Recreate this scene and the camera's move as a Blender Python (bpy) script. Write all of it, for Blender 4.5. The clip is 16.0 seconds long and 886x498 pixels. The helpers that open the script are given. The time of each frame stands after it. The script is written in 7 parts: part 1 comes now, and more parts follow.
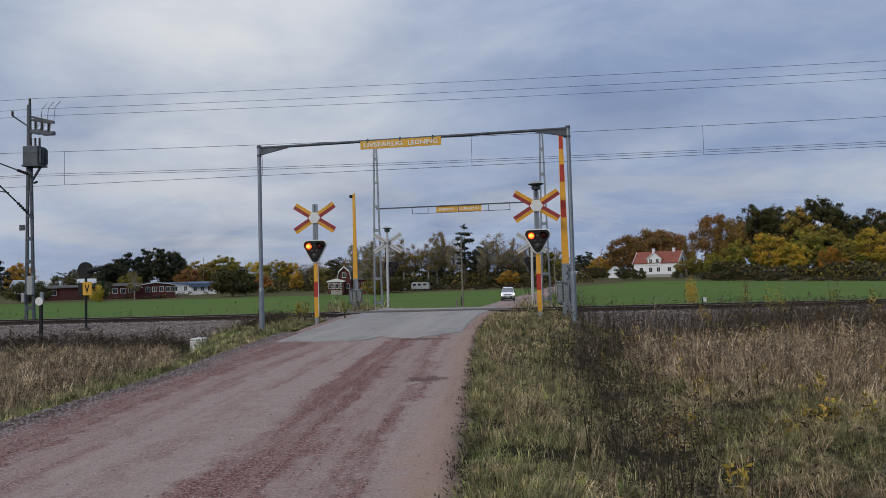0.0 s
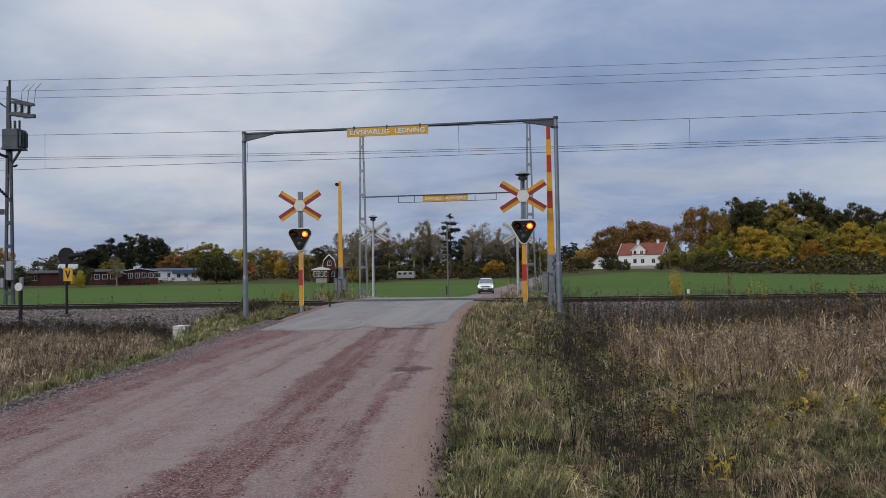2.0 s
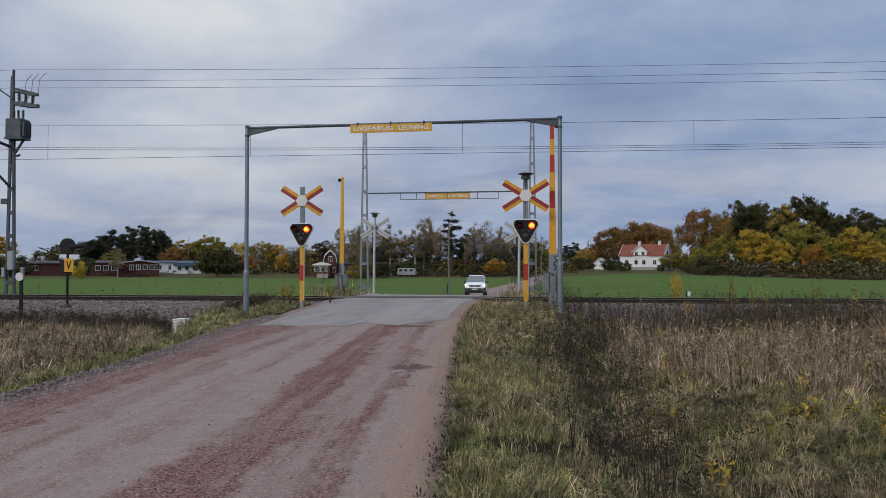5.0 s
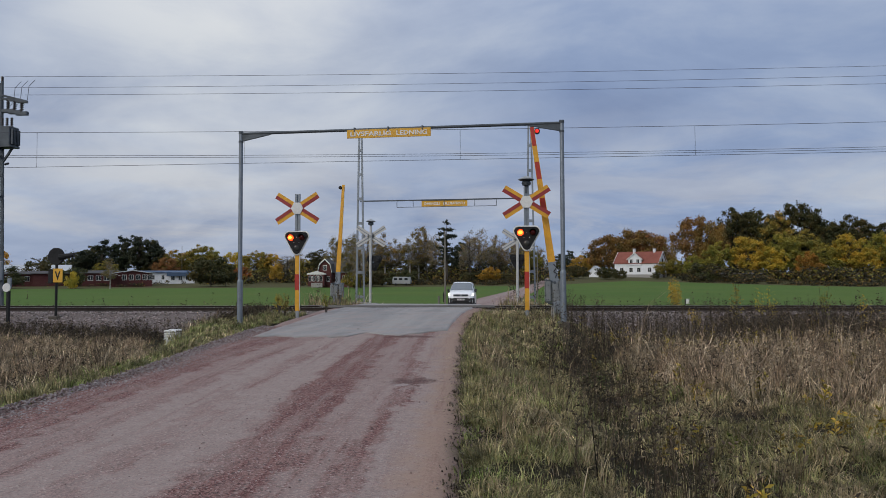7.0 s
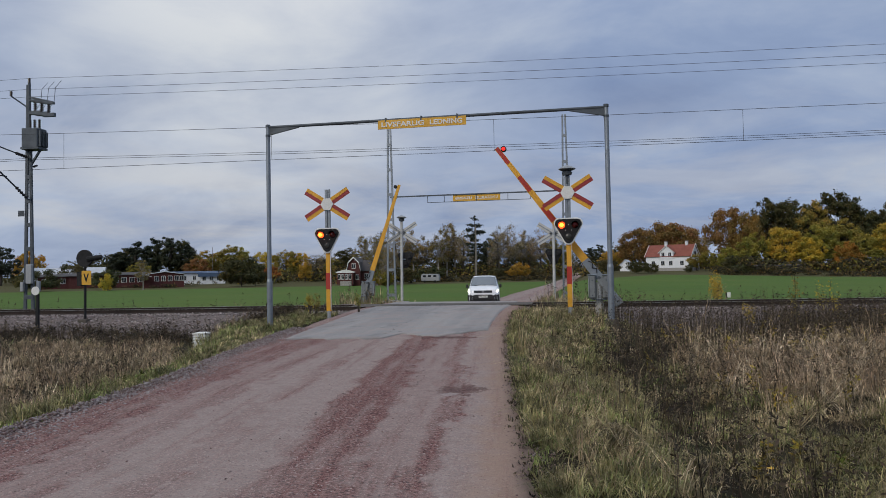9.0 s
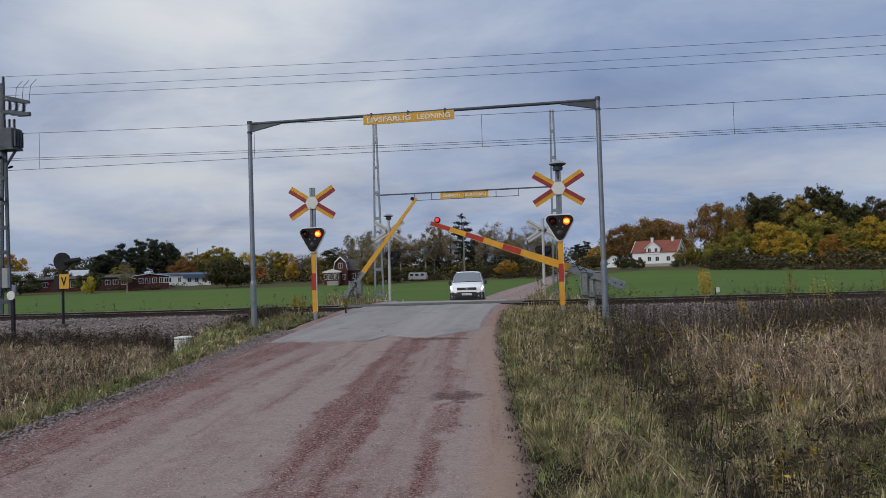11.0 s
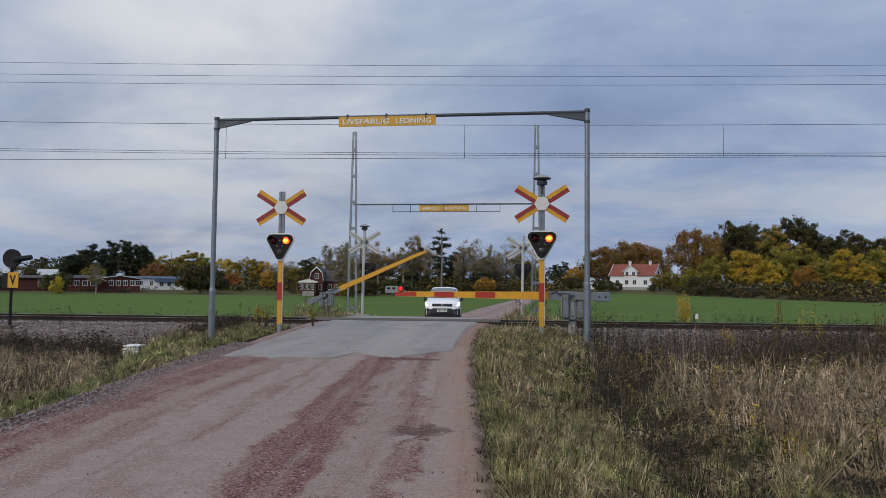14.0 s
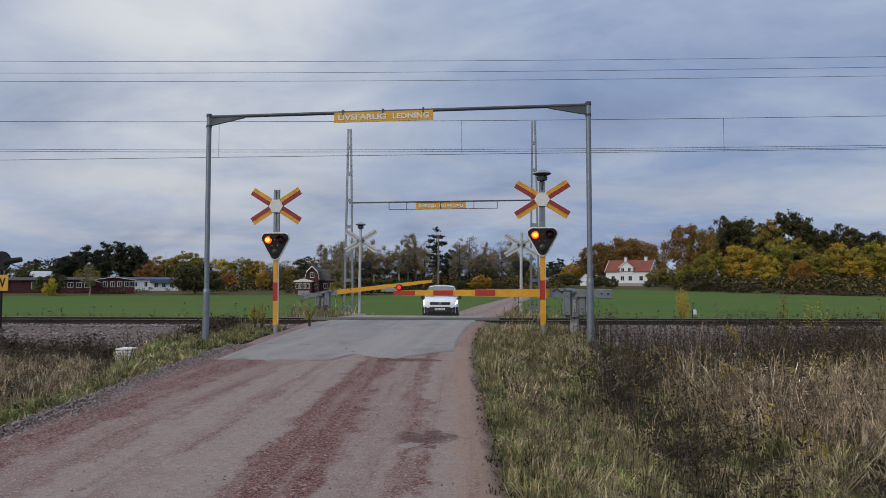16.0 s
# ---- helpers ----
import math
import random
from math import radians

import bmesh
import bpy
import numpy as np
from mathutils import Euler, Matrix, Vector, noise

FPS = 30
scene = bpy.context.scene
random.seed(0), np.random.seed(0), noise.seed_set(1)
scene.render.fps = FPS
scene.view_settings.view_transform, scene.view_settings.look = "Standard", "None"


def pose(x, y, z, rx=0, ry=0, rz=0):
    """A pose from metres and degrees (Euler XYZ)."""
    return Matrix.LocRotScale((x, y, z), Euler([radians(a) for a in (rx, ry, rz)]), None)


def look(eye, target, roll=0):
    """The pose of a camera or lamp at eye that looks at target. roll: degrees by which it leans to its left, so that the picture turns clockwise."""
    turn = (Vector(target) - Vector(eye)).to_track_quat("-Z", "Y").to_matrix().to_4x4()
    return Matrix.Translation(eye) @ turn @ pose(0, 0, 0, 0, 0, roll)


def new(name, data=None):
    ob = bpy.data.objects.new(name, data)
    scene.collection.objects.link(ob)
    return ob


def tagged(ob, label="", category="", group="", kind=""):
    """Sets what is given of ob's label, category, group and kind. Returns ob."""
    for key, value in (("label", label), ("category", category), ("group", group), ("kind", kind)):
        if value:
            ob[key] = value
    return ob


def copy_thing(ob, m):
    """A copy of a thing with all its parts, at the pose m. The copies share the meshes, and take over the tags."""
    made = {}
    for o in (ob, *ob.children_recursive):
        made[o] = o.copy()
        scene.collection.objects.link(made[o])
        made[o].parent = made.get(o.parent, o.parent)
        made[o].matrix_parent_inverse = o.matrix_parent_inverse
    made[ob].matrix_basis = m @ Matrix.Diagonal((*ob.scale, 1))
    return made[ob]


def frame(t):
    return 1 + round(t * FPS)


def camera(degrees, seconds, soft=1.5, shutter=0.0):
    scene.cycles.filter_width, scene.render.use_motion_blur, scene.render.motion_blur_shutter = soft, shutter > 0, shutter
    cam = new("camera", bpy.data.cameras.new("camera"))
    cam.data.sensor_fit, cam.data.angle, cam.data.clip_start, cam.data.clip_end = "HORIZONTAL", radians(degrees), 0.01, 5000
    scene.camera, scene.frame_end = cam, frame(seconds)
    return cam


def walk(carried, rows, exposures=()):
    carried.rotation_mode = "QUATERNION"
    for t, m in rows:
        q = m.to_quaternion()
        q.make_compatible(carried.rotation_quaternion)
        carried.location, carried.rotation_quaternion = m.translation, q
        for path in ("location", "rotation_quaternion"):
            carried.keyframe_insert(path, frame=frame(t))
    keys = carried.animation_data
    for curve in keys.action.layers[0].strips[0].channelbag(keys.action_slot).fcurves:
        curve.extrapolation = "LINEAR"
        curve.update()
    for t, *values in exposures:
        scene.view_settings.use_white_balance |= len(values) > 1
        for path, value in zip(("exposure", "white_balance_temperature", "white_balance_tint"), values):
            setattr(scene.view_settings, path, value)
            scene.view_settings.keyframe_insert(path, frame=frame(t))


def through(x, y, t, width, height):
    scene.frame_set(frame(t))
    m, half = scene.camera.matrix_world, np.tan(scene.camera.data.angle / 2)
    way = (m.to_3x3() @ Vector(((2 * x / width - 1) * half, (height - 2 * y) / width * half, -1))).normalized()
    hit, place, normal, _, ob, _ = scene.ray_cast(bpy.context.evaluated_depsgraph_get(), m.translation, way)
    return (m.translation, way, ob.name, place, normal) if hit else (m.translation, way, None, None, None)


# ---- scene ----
cam = camera(66.6, 16.0, soft=0.75)
PATH = [
    (0, (1.873, 1.897, 1.654), (1.536, 3.867, 1.741), -1.6),
    (0.5, (1.864, 1.931, 1.656), (1.521, 3.899, 1.742), -1.6),
    (1, (1.868, 1.909, 1.68), (1.531, 3.879, 1.752), -1.6),
    (1.5, (1.875, 1.946, 1.673), (1.561, 3.92, 1.732), -1.5),
    (2, (1.854, 1.962, 1.668), (1.558, 3.939, 1.722), -1.0),
    (2.5, (1.866, 1.964, 1.683), (1.566, 3.94, 1.737), -0.6),
    (3, (1.877, 1.961, 1.684), (1.569, 3.936, 1.739), -0.3),
    (3.5, (1.859, 1.938, 1.679), (1.547, 3.913, 1.726), -0.2),
    (6, (1.825, 2.209, 1.692), (1.541, 4.188, 1.74), 0.3),
    (6.5, (1.691, 2.381, 1.697), (1.421, 4.362, 1.757), 0.1),
    (7, (1.603, 2.514, 1.675), (1.32, 4.493, 1.747), -0.2),
    (7.5, (1.585, 2.775, 1.668), (1.264, 4.747, 1.747), -0.6),
    (8, (1.49, 3.059, 1.662), (1.131, 5.025, 1.737), -1.1),
    (8.2, (1.415, 3.169, 1.663), (1.045, 5.133, 1.736), -1.1),
    (10.5, (0.924, 3.915, 1.693), (0.594, 5.887, 1.743), -1.4),
    (11, (0.995, 4.032, 1.692), (0.67, 6.005, 1.749), -1.8),
    (11.5, (1.071, 4.235, 1.691), (0.761, 6.21, 1.747), -1.6),
    (12, (1.038, 4.501, 1.669), (0.748, 6.479, 1.723), -1.1),
    (12.5, (1.105, 4.756, 1.673), (0.833, 6.737, 1.727), -0.6),
    (13, (1.161, 4.901, 1.701), (0.893, 6.882, 1.768), -0.2),
    (13.5, (1.007, 5.04, 1.716), (0.739, 7.02, 1.804), 0.1),
    (14, (0.92, 5.179, 1.69), (0.657, 7.159, 1.791), 0.6),
    (14.5, (0.953, 5.418, 1.682), (0.69, 7.398, 1.782), 0.7),
    (15, (0.888, 5.507, 1.697), (0.617, 7.486, 1.794), 0.4),
    (15.5, (0.798, 5.562, 1.696), (0.53, 7.542, 1.792), 0.1),
    (16, (0.769, 5.544, 1.7), (0.52, 7.526, 1.795), -0.0),
]
walk(cam, [(t, look(eye, target, roll)) for t, eye, target, roll in PATH])

# ---- world, sun, sky ----
SUN_AZ, SUN_EL = 150.0, 34.0     # degrees left of +y, above the horizon
THIN_AZ, THIN_EL = 27.0, 17.0    # where the cloud layer is thinnest
world = bpy.data.worlds.new("overcast_sky")
scene.world = world
world.use_nodes = True


def N(tree, kind, **values):
    n = tree.nodes.new(kind)
    for k, v in values.items():
        if k == "op":
            n.operation = v
        elif k == "blend":
            n.data_type, n.blend_type = "RGBA", v
        else:
            n.inputs[k].default_value = v
    return n


def L(tree, a, b):
    tree.links.new(a, b)


def ramp(tree, fac, stops):
    n = tree.nodes.new("ShaderNodeValToRGB")
    els = n.color_ramp.elements
    while len(els) < len(stops):
        els.new(0.5)
    for el, (p, c) in zip(els, stops):
        el.position = p
        el.color = (*c, 1) if len(c) == 3 else c
    L(tree, fac, n.inputs[0])
    return n.outputs[0]


def math_node(tree, op, a, b=None):
    n = tree.nodes.new("ShaderNodeMath")
    n.operation = op
    for i, v in enumerate((a, b)):
        if v is None:
            continue
        if isinstance(v, (int, float)):
            n.inputs[i].default_value = v
        else:
            L(tree, v, n.inputs[i])
    return n.outputs[0]


def mix(tree, fac, a, b, blend="MIX"):
    n = tree.nodes.new("ShaderNodeMix")
    n.data_type, n.blend_type = "RGBA", blend
    for i, v in ((0, fac), (6, a), (7, b)):
        if isinstance(v, (int, float)):
            n.inputs[i].default_value = v
        elif isinstance(v, tuple):
            n.inputs[i].default_value = (*v, 1)
        else:
            L(tree, v, n.inputs[i])
    return n.outputs[2]


def noise_tex(tree, vec, scale, detail=4.0, rough=0.55, distortion=0.0):
    n = tree.nodes.new("ShaderNodeTexNoise")
    n.inputs["Scale"].default_value = scale
    n.inputs["Detail"].default_value = detail
    n.inputs["Roughness"].default_value = rough
    n.inputs["Distortion"].default_value = distortion
    if vec is not None:
        L(tree, vec, n.inputs["Vector"])
    return n.outputs[0]


def mapped(tree, vec, scale=(1, 1, 1), loc=(0, 0, 0)):
    n = tree.nodes.new("ShaderNodeMapping")
    n.inputs["Scale"].default_value = scale
    n.inputs["Location"].default_value = loc
    L(tree, vec, n.inputs["Vector"])
    return n.outputs[0]


def build_sky():
    t = world.node_tree
    t.nodes.clear()
    out = t.nodes.new("ShaderNodeOutputWorld")
    bg = t.nodes.new("ShaderNodeBackground")
    L(t, bg.outputs[0], out.inputs[0])
    co = t.nodes.new("ShaderNodeTexCoord").outputs["Generated"]
    sep = t.nodes.new("ShaderNodeSeparateXYZ")
    L(t, co, sep.inputs[0])
    up = math_node(t, "MAXIMUM", sep.outputs[2], 0.0)
    den = math_node(t, "ADD", up, 0.30)
    px = math_node(t, "DIVIDE", sep.outputs[0], den)
    py = math_node(t, "DIVIDE", sep.outputs[1], den)
    comb = t.nodes.new("ShaderNodeCombineXYZ")
    L(t, px, comb.inputs[0])
    L(t, py, comb.inputs[1])
    big = noise_tex(t, mapped(t, comb.outputs[0], (0.55, 0.75, 1), (3.1, 1.7, 0)), 1.0, 3.0, 0.5, 0.3)
    fine = noise_tex(t, mapped(t, comb.outputs[0], (1.3, 1.7, 1), (7.3, 4.1, 0)), 1.3, 8.0, 0.56, 0.35)
    mixed = math_node(t, "ADD", math_node(t, "MULTIPLY", big, 0.48), math_node(t, "MULTIPLY", fine, 0.52))
    cloud = ramp(t, mixed, [(0.34, SKY_DARK), (0.49, SKY_MID), (0.63, SKY_LIGHT)])
    # thin cloud lets more light through
    az, el = radians(90 + THIN_AZ), radians(THIN_EL)
    dot = t.nodes.new("ShaderNodeVectorMath")
    dot.operation = "DOT_PRODUCT"
    L(t, co, dot.inputs[0])
    dot.inputs[1].default_value = (math.cos(el) * math.cos(az), math.cos(el) * math.sin(az), math.sin(el))
    glow = ramp(t, dot.outputs["Value"], [(0.88, (0, 0, 0)), (0.965, (0.40, 0.40, 0.40)), (1.0, (1, 1, 1))])
    thin = math_node(t, "MULTIPLY", glow, ramp(t, fine, [(0.34, (0.45, 0.45, 0.45)), (0.62, (1, 1, 1))]))
    lit = mix(t, math_node(t, "MULTIPLY", thin, 0.75), cloud, (0.72, 0.74, 0.75))
    # pale streaks low over the horizon
    low = ramp(t, sep.outputs[2], [(0.0, (0.25, 0.25, 0.25)), (0.06, (0.75, 0.75, 0.75)), (0.12, (0.55, 0.55, 0.55)), (0.26, (0, 0, 0))])
    streak = noise_tex(t, mapped(t, co, (2.4, 2.4, 10.0), (1.3, 0.4, 2.2)), 1.6, 6.0, 0.6, 0.6)
    sfac = math_node(t, "MULTIPLY", low, ramp(t, streak, [(0.44, (0, 0, 0)), (0.62, (1, 1, 1))]))
    lit = mix(t, math_node(t, "MULTIPLY", sfac, 0.5), lit, (0.62, 0.59, 0.55))
    sky = t.nodes.new("ShaderNodeTexSky")
    sky.sky_type, sky.sun_disc = "NISHITA", False
    sky.sun_elevation, sky.sun_rotation = radians(SUN_EL), radians(-SUN_AZ)
    # an overcast sky brightens towards the zenith
    dome = ramp(t, sep.outputs[2], [(0.30, (1, 1, 1)), (1.0, (2.35, 2.1, 1.75))])
    lit = mix(t, 1.0, lit, dome, "MULTIPLY")
    L(t, mix(t, 0.002, lit, sky.outputs[0]), bg.inputs[0])
    bg.inputs[1].default_value = SKY_POWER


SKY_DARK, SKY_MID, SKY_LIGHT, SKY_POWER = (0.178, 0.243, 0.405), (0.265, 0.342, 0.513), (0.42, 0.488, 0.612), 1.0
build_sky()
sun = new("sun", bpy.data.lights.new("sun", "SUN"))
sun.data.energy, sun.data.angle, sun.data.color = 1.5, radians(30), (1.0, 0.915, 0.79)
_az, _el = radians(90 + SUN_AZ), radians(SUN_EL)
sun.matrix_world = look((0, 0, 0), (-math.cos(_el) * math.cos(_az), -math.cos(_el) * math.sin(_az), -math.sin(_el)))
scene.view_settings.exposure = 0.0


# ---- materials ----
def material(name):
    m = bpy.data.materials.new(name)
    m.use_nodes = True
    t = m.node_tree
    return m, t, t.nodes["Principled BSDF"]


def bump(t, height, shader, strength=0.3, distance=0.02):
    n = t.nodes.new("ShaderNodeBump")
    n.inputs["Strength"].default_value, n.inputs["Distance"].default_value = strength, distance
    L(t, height, n.inputs["Height"])
    L(t, n.outputs[0], shader.inputs["Normal"])


def coords(t, which="Object"):
    return t.nodes.new("ShaderNodeTexCoord").outputs[which]


def surface(name, base, dirt=None, rough=0.6, metal=0.0, scale=6.0, amount=0.5, grain=60.0, bumps=0.15, coat=0.0):
    """A painted, metal, stone or wooden surface: base colour, dirt in patches, fine grain."""
    m, t, s = material(name)
    co = coords(t)
    dirt = dirt or tuple(c * 0.6 for c in base)
    patch = ramp(t, noise_tex(t, co, scale, 6, 0.6), [(0.38, (0, 0, 0)), (0.72, (1, 1, 1))])
    grains = noise_tex(t, co, grain, 3, 0.6)
    col = mix(t, math_node(t, "MULTIPLY", patch, amount), base, dirt)
    col = mix(t, 0.35, col, mix(t, 1.0, col, ramp(t, grains, [(0.3, (0.6, 0.6, 0.6)), (0.7, (1.25, 1.25, 1.25))]), "MULTIPLY"))
    L(t, col, s.inputs["Base Color"])
    L(t, ramp(t, patch, [(0, (rough,) * 3), (1, (min(1, rough + 0.2),) * 3)]), s.inputs["Roughness"])
    s.inputs["Metallic"].default_value = metal
    s.inputs["Coat Weight"].default_value = coat
    bump(t, grains, s, bumps, 0.004)
    return m


def plants(name, colours, rough=0.7, through=0.22, patches=None, patch_scale=0.8):
    """Leaves and blades: each takes its own colour; patches are the colours that take over here and there."""
    m, t, s = material(name)
    geo = t.nodes.new("ShaderNodeNewGeometry").outputs["Random Per Island"]

    def ramped(cols):
        return ramp(t, geo, [(i / max(1, len(cols) - 1), c) for i, c in enumerate(cols)])
    col = ramped(colours)
    if patches:
        where = noise_tex(t, coords(t), patch_scale, 4, 0.65)
        col = mix(t, ramp(t, where, [(0.44, (0, 0, 0)), (0.58, (1, 1, 1))]), col, ramped(patches))
        # Noise darkens the blades in gaps and hollows: shade put into their colour.
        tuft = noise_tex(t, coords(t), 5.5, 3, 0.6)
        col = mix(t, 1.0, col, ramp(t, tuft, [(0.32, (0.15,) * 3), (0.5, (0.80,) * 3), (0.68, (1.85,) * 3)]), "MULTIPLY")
        hollow_shade = noise_tex(t, coords(t), 1.7, 4, 0.6)
        col = mix(t, 1.0, col, ramp(t, hollow_shade, [(0.36, (0.50,) * 3), (0.5, (1.0,) * 3), (0.64, (1.45,) * 3)]), "MULTIPLY")
    else:
        # whole boughs that turned earlier or later than the rest
        bough = noise_tex(t, coords(t), 0.30, 3, 0.55)
        col = mix(t, 1.0, col, ramp(t, bough, [(0.36, (0.62, 0.74, 0.80)), (0.5, (1, 1, 1)), (0.66, (1.32, 1.14, 0.95))]), "MULTIPLY")
    obr = t.nodes.new("ShaderNodeObjectInfo").outputs["Random"]
    hue = t.nodes.new("ShaderNodeHueSaturation")
    if not patches:
        L(t, ramp(t, obr, [(0, (0.475,) * 3), (1, (0.52,) * 3)]), hue.inputs["Hue"])
        L(t, ramp(t, obr, [(0, (1.15,) * 3), (0.5, (0.8,) * 3), (1, (1.1,) * 3)]), hue.inputs["Value"])
    L(t, col, hue.inputs["Color"])
    L(t, hue.outputs[0], s.inputs["Base Color"])
    s.inputs["Roughness"].default_value = rough
    s.inputs["Specular IOR Level"].default_value = 0.2
    if through:
        tr = t.nodes.new("ShaderNodeBsdfTranslucent")
        L(t, hue.outputs[0], tr.inputs[0])
        mx = t.nodes.new("ShaderNodeMixShader")
        mx.inputs[0].default_value = 0.10 if patches else through
        L(t, s.outputs[0], mx.inputs[1])
        L(t, tr.outputs[0], mx.inputs[2])
        L(t, mx.outputs[0], t.nodes["Material Output"].inputs[0])
    return m


def glowing(name, colour, strength):
    m, t, s = material(name)
    s.inputs["Base Color"].default_value = (*[c * 0.5 for c in colour], 1)
    s.inputs["Emission Color"].default_value = (*colour, 1)
    s.inputs["Emission Strength"].default_value = strength
    s.inputs["Roughness"].default_value = 0.2
    return m


def glossy(name, base, rough=0.1, metal=0.0, coat=0.0):
    m, t, s = material(name)
    co = coords(t)
    n = noise_tex(t, co, 14, 4)
    L(t, mix(t, math_node(t, "MULTIPLY", n, 0.35), base, tuple(c * 0.7 for c in base)), s.inputs["Base Color"])
    s.inputs["Roughness"].default_value, s.inputs["Metallic"].default_value = rough, metal
    s.inputs["Coat Weight"].default_value = coat
    s.inputs["Specular IOR Level"].default_value = 0.5 if coat else 0.3
    return m


GALV = surface("galvanized_steel", (0.25, 0.28, 0.31), (0.17, 0.19, 0.21), 0.45, 0.6, 3.0, 0.6, 40)
MACHINE = surface("machine_grey_paint", (0.20, 0.215, 0.22), (0.12, 0.13, 0.13), 0.55, 0.1, 5.0, 0.6, 40)
GALV_DARK = surface("weathered_steel", (0.085, 0.10, 0.115), (0.05, 0.058, 0.066), 0.55, 0.4, 3.0, 0.6, 40)
PALE_STEEL = surface("pale_steel", (0.34, 0.355, 0.36), (0.22, 0.23, 0.235), 0.5, 0.3, 4.0, 0.5, 40)
YELLOW = surface("yellow_paint", (0.72, 0.36, 0.02), (0.50, 0.25, 0.03), 0.45, 0, 5.0, 0.6, 50, coat=0.1)
RED = surface("red_paint", (0.42, 0.03, 0.015), (0.25, 0.025, 0.02), 0.45, 0, 5.0, 0.5, 50)
BRICK_RED = surface("dull_red_film", (0.30, 0.03, 0.03), (0.20, 0.03, 0.03), 0.5, 0, 5.0, 0.5, 50)
BACK_PAINT = surface("bare_sign_back", (0.52, 0.52, 0.50), (0.36, 0.36, 0.34), 0.55, 0.1, 5.0, 0.5, 40)
WHITE = surface("white_paint", (0.75, 0.75, 0.72), (0.5, 0.5, 0.47), 0.5, 0, 5.0, 0.5, 50)
SIGN_YELLOW = surface("sign_yellow", (0.66, 0.36, 0.03), (0.50, 0.26, 0.03), 0.5, 0, 5.0, 0.5, 50)
BLACK = surface("black_paint", (0.008, 0.008, 0.009), (0.014, 0.014, 0.014), 0.75, 0, 6.0, 0.4, 50)
CONCRETE = surface("concrete", (0.36, 0.35, 0.33), (0.20, 0.19, 0.17), 0.85, 0, 5.0, 0.7, 80, 0.4)
DARK_CONCRETE = surface("mossy_concrete", (0.10, 0.085, 0.07), (0.05, 0.045, 0.035), 0.9, 0, 6.0, 0.7, 80, 0.4)
RUST = surface("rusty_steel", (0.042, 0.028, 0.022), (0.025, 0.02, 0.018), 0.8, 0.2, 8.0, 0.7, 60, 0.3)
RAIL_TOP = surface("worn_rail", (0.45, 0.44, 0.42), (0.3, 0.28, 0.26), 0.3, 0.9, 3.0, 0.5, 40)
WIRE = surface("wire", (0.06, 0.065, 0.075), (0.04, 0.04, 0.045), 0.6, 0.3, 3.0, 0.3, 20)
WOOD_POLE = surface("grey_wood", (0.20, 0.18, 0.15), (0.10, 0.09, 0.07), 0.85, 0, 4.0, 0.7, 50, 0.3)
CERAMIC = glossy("brown_ceramic", (0.03, 0.022, 0.02), 0.25)
VAN_WHITE = glossy("van_white_paint", (0.88, 0.89, 0.90), 0.30, 0.0, 0.5)
PLASTIC = surface("black_plastic", (0.014, 0.014, 0.015), (0.025, 0.024, 0.022), 0.6, 0, 6.0, 0.5, 80)
GLASS = glossy("tinted_glass", (0.17, 0.19, 0.20), 0.06, 0.0, 0.8)
RUBBER = surface("rubber", (0.015, 0.015, 0.015), (0.04, 0.037, 0.032), 0.8, 0, 9.0, 0.6, 80)
RIM = surface("rim", (0.35, 0.35, 0.36), (0.15, 0.15, 0.15), 0.35, 0.7, 9.0, 0.4, 60)
HEADLIGHT = glowing("headlight", (1.0, 0.93, 0.80), 7.0)
LAMP_ON = glowing("lit_red_lens", (1.0, 0.07, 0.012), 3.0)
LAMP_CORE = glowing("lit_lens_core", (1.0, 0.26, 0.03), 3.6)
LAMP_OFF = glossy("dark_red_lens", (0.05, 0.006, 0.006), 0.12)
LAMP_WHITE = glossy("dark_clear_lens", (0.05, 0.05, 0.045), 0.1)
TIP_LAMP = glowing("red_tip_lamp", (0.9, 0.03, 0.02), 1.0)
FALU = surface("falu_red_wood", (0.085, 0.022, 0.020), (0.055, 0.017, 0.016), 0.8, 0, 2.0, 0.6, 12, 0.2)
WHITE_WALL = surface("white_render", (0.77, 0.79, 0.81), (0.62, 0.64, 0.65), 0.8, 0, 0.8, 0.5, 10, 0.1)
ROOF_TILE = surface("red_roof_tile", (0.24, 0.075, 0.05), (0.16, 0.055, 0.042), 0.85, 0, 0.7, 0.6, 6, 0.3)
ROOF_GREY = surface("grey_roof_sheet", (0.50, 0.52, 0.53), (0.38, 0.40, 0.41), 0.6, 0.1, 0.4, 0.6, 6, 0.2)
ROOF_DARK = surface("dark_roof_felt", (0.06, 0.055, 0.055), (0.10, 0.09, 0.085), 0.85, 0, 0.4, 0.6, 6, 0.2)
BLUE_TRIM = surface("blue_fascia", (0.06, 0.10, 0.17), (0.04, 0.07, 0.12), 0.6, 0, 0.6, 0.5, 8)
PANE = glossy("window_pane", (0.03, 0.035, 0.04), 0.06, 0, 0.5)
BARK = surface("bark", (0.07, 0.055, 0.042), (0.035, 0.03, 0.025), 0.9, 0, 2.0, 0.7, 20, 0.5)
TWIG = surface("pale_twigs", (0.24, 0.205, 0.165), (0.16, 0.14, 0.11), 0.9, 0, 1.0, 0.6, 6, 0.1)
BIRCH_BARK = surface("birch_bark", (0.35, 0.33, 0.30), (0.08, 0.07, 0.06), 0.85, 0, 2.5, 0.8, 20, 0.4)

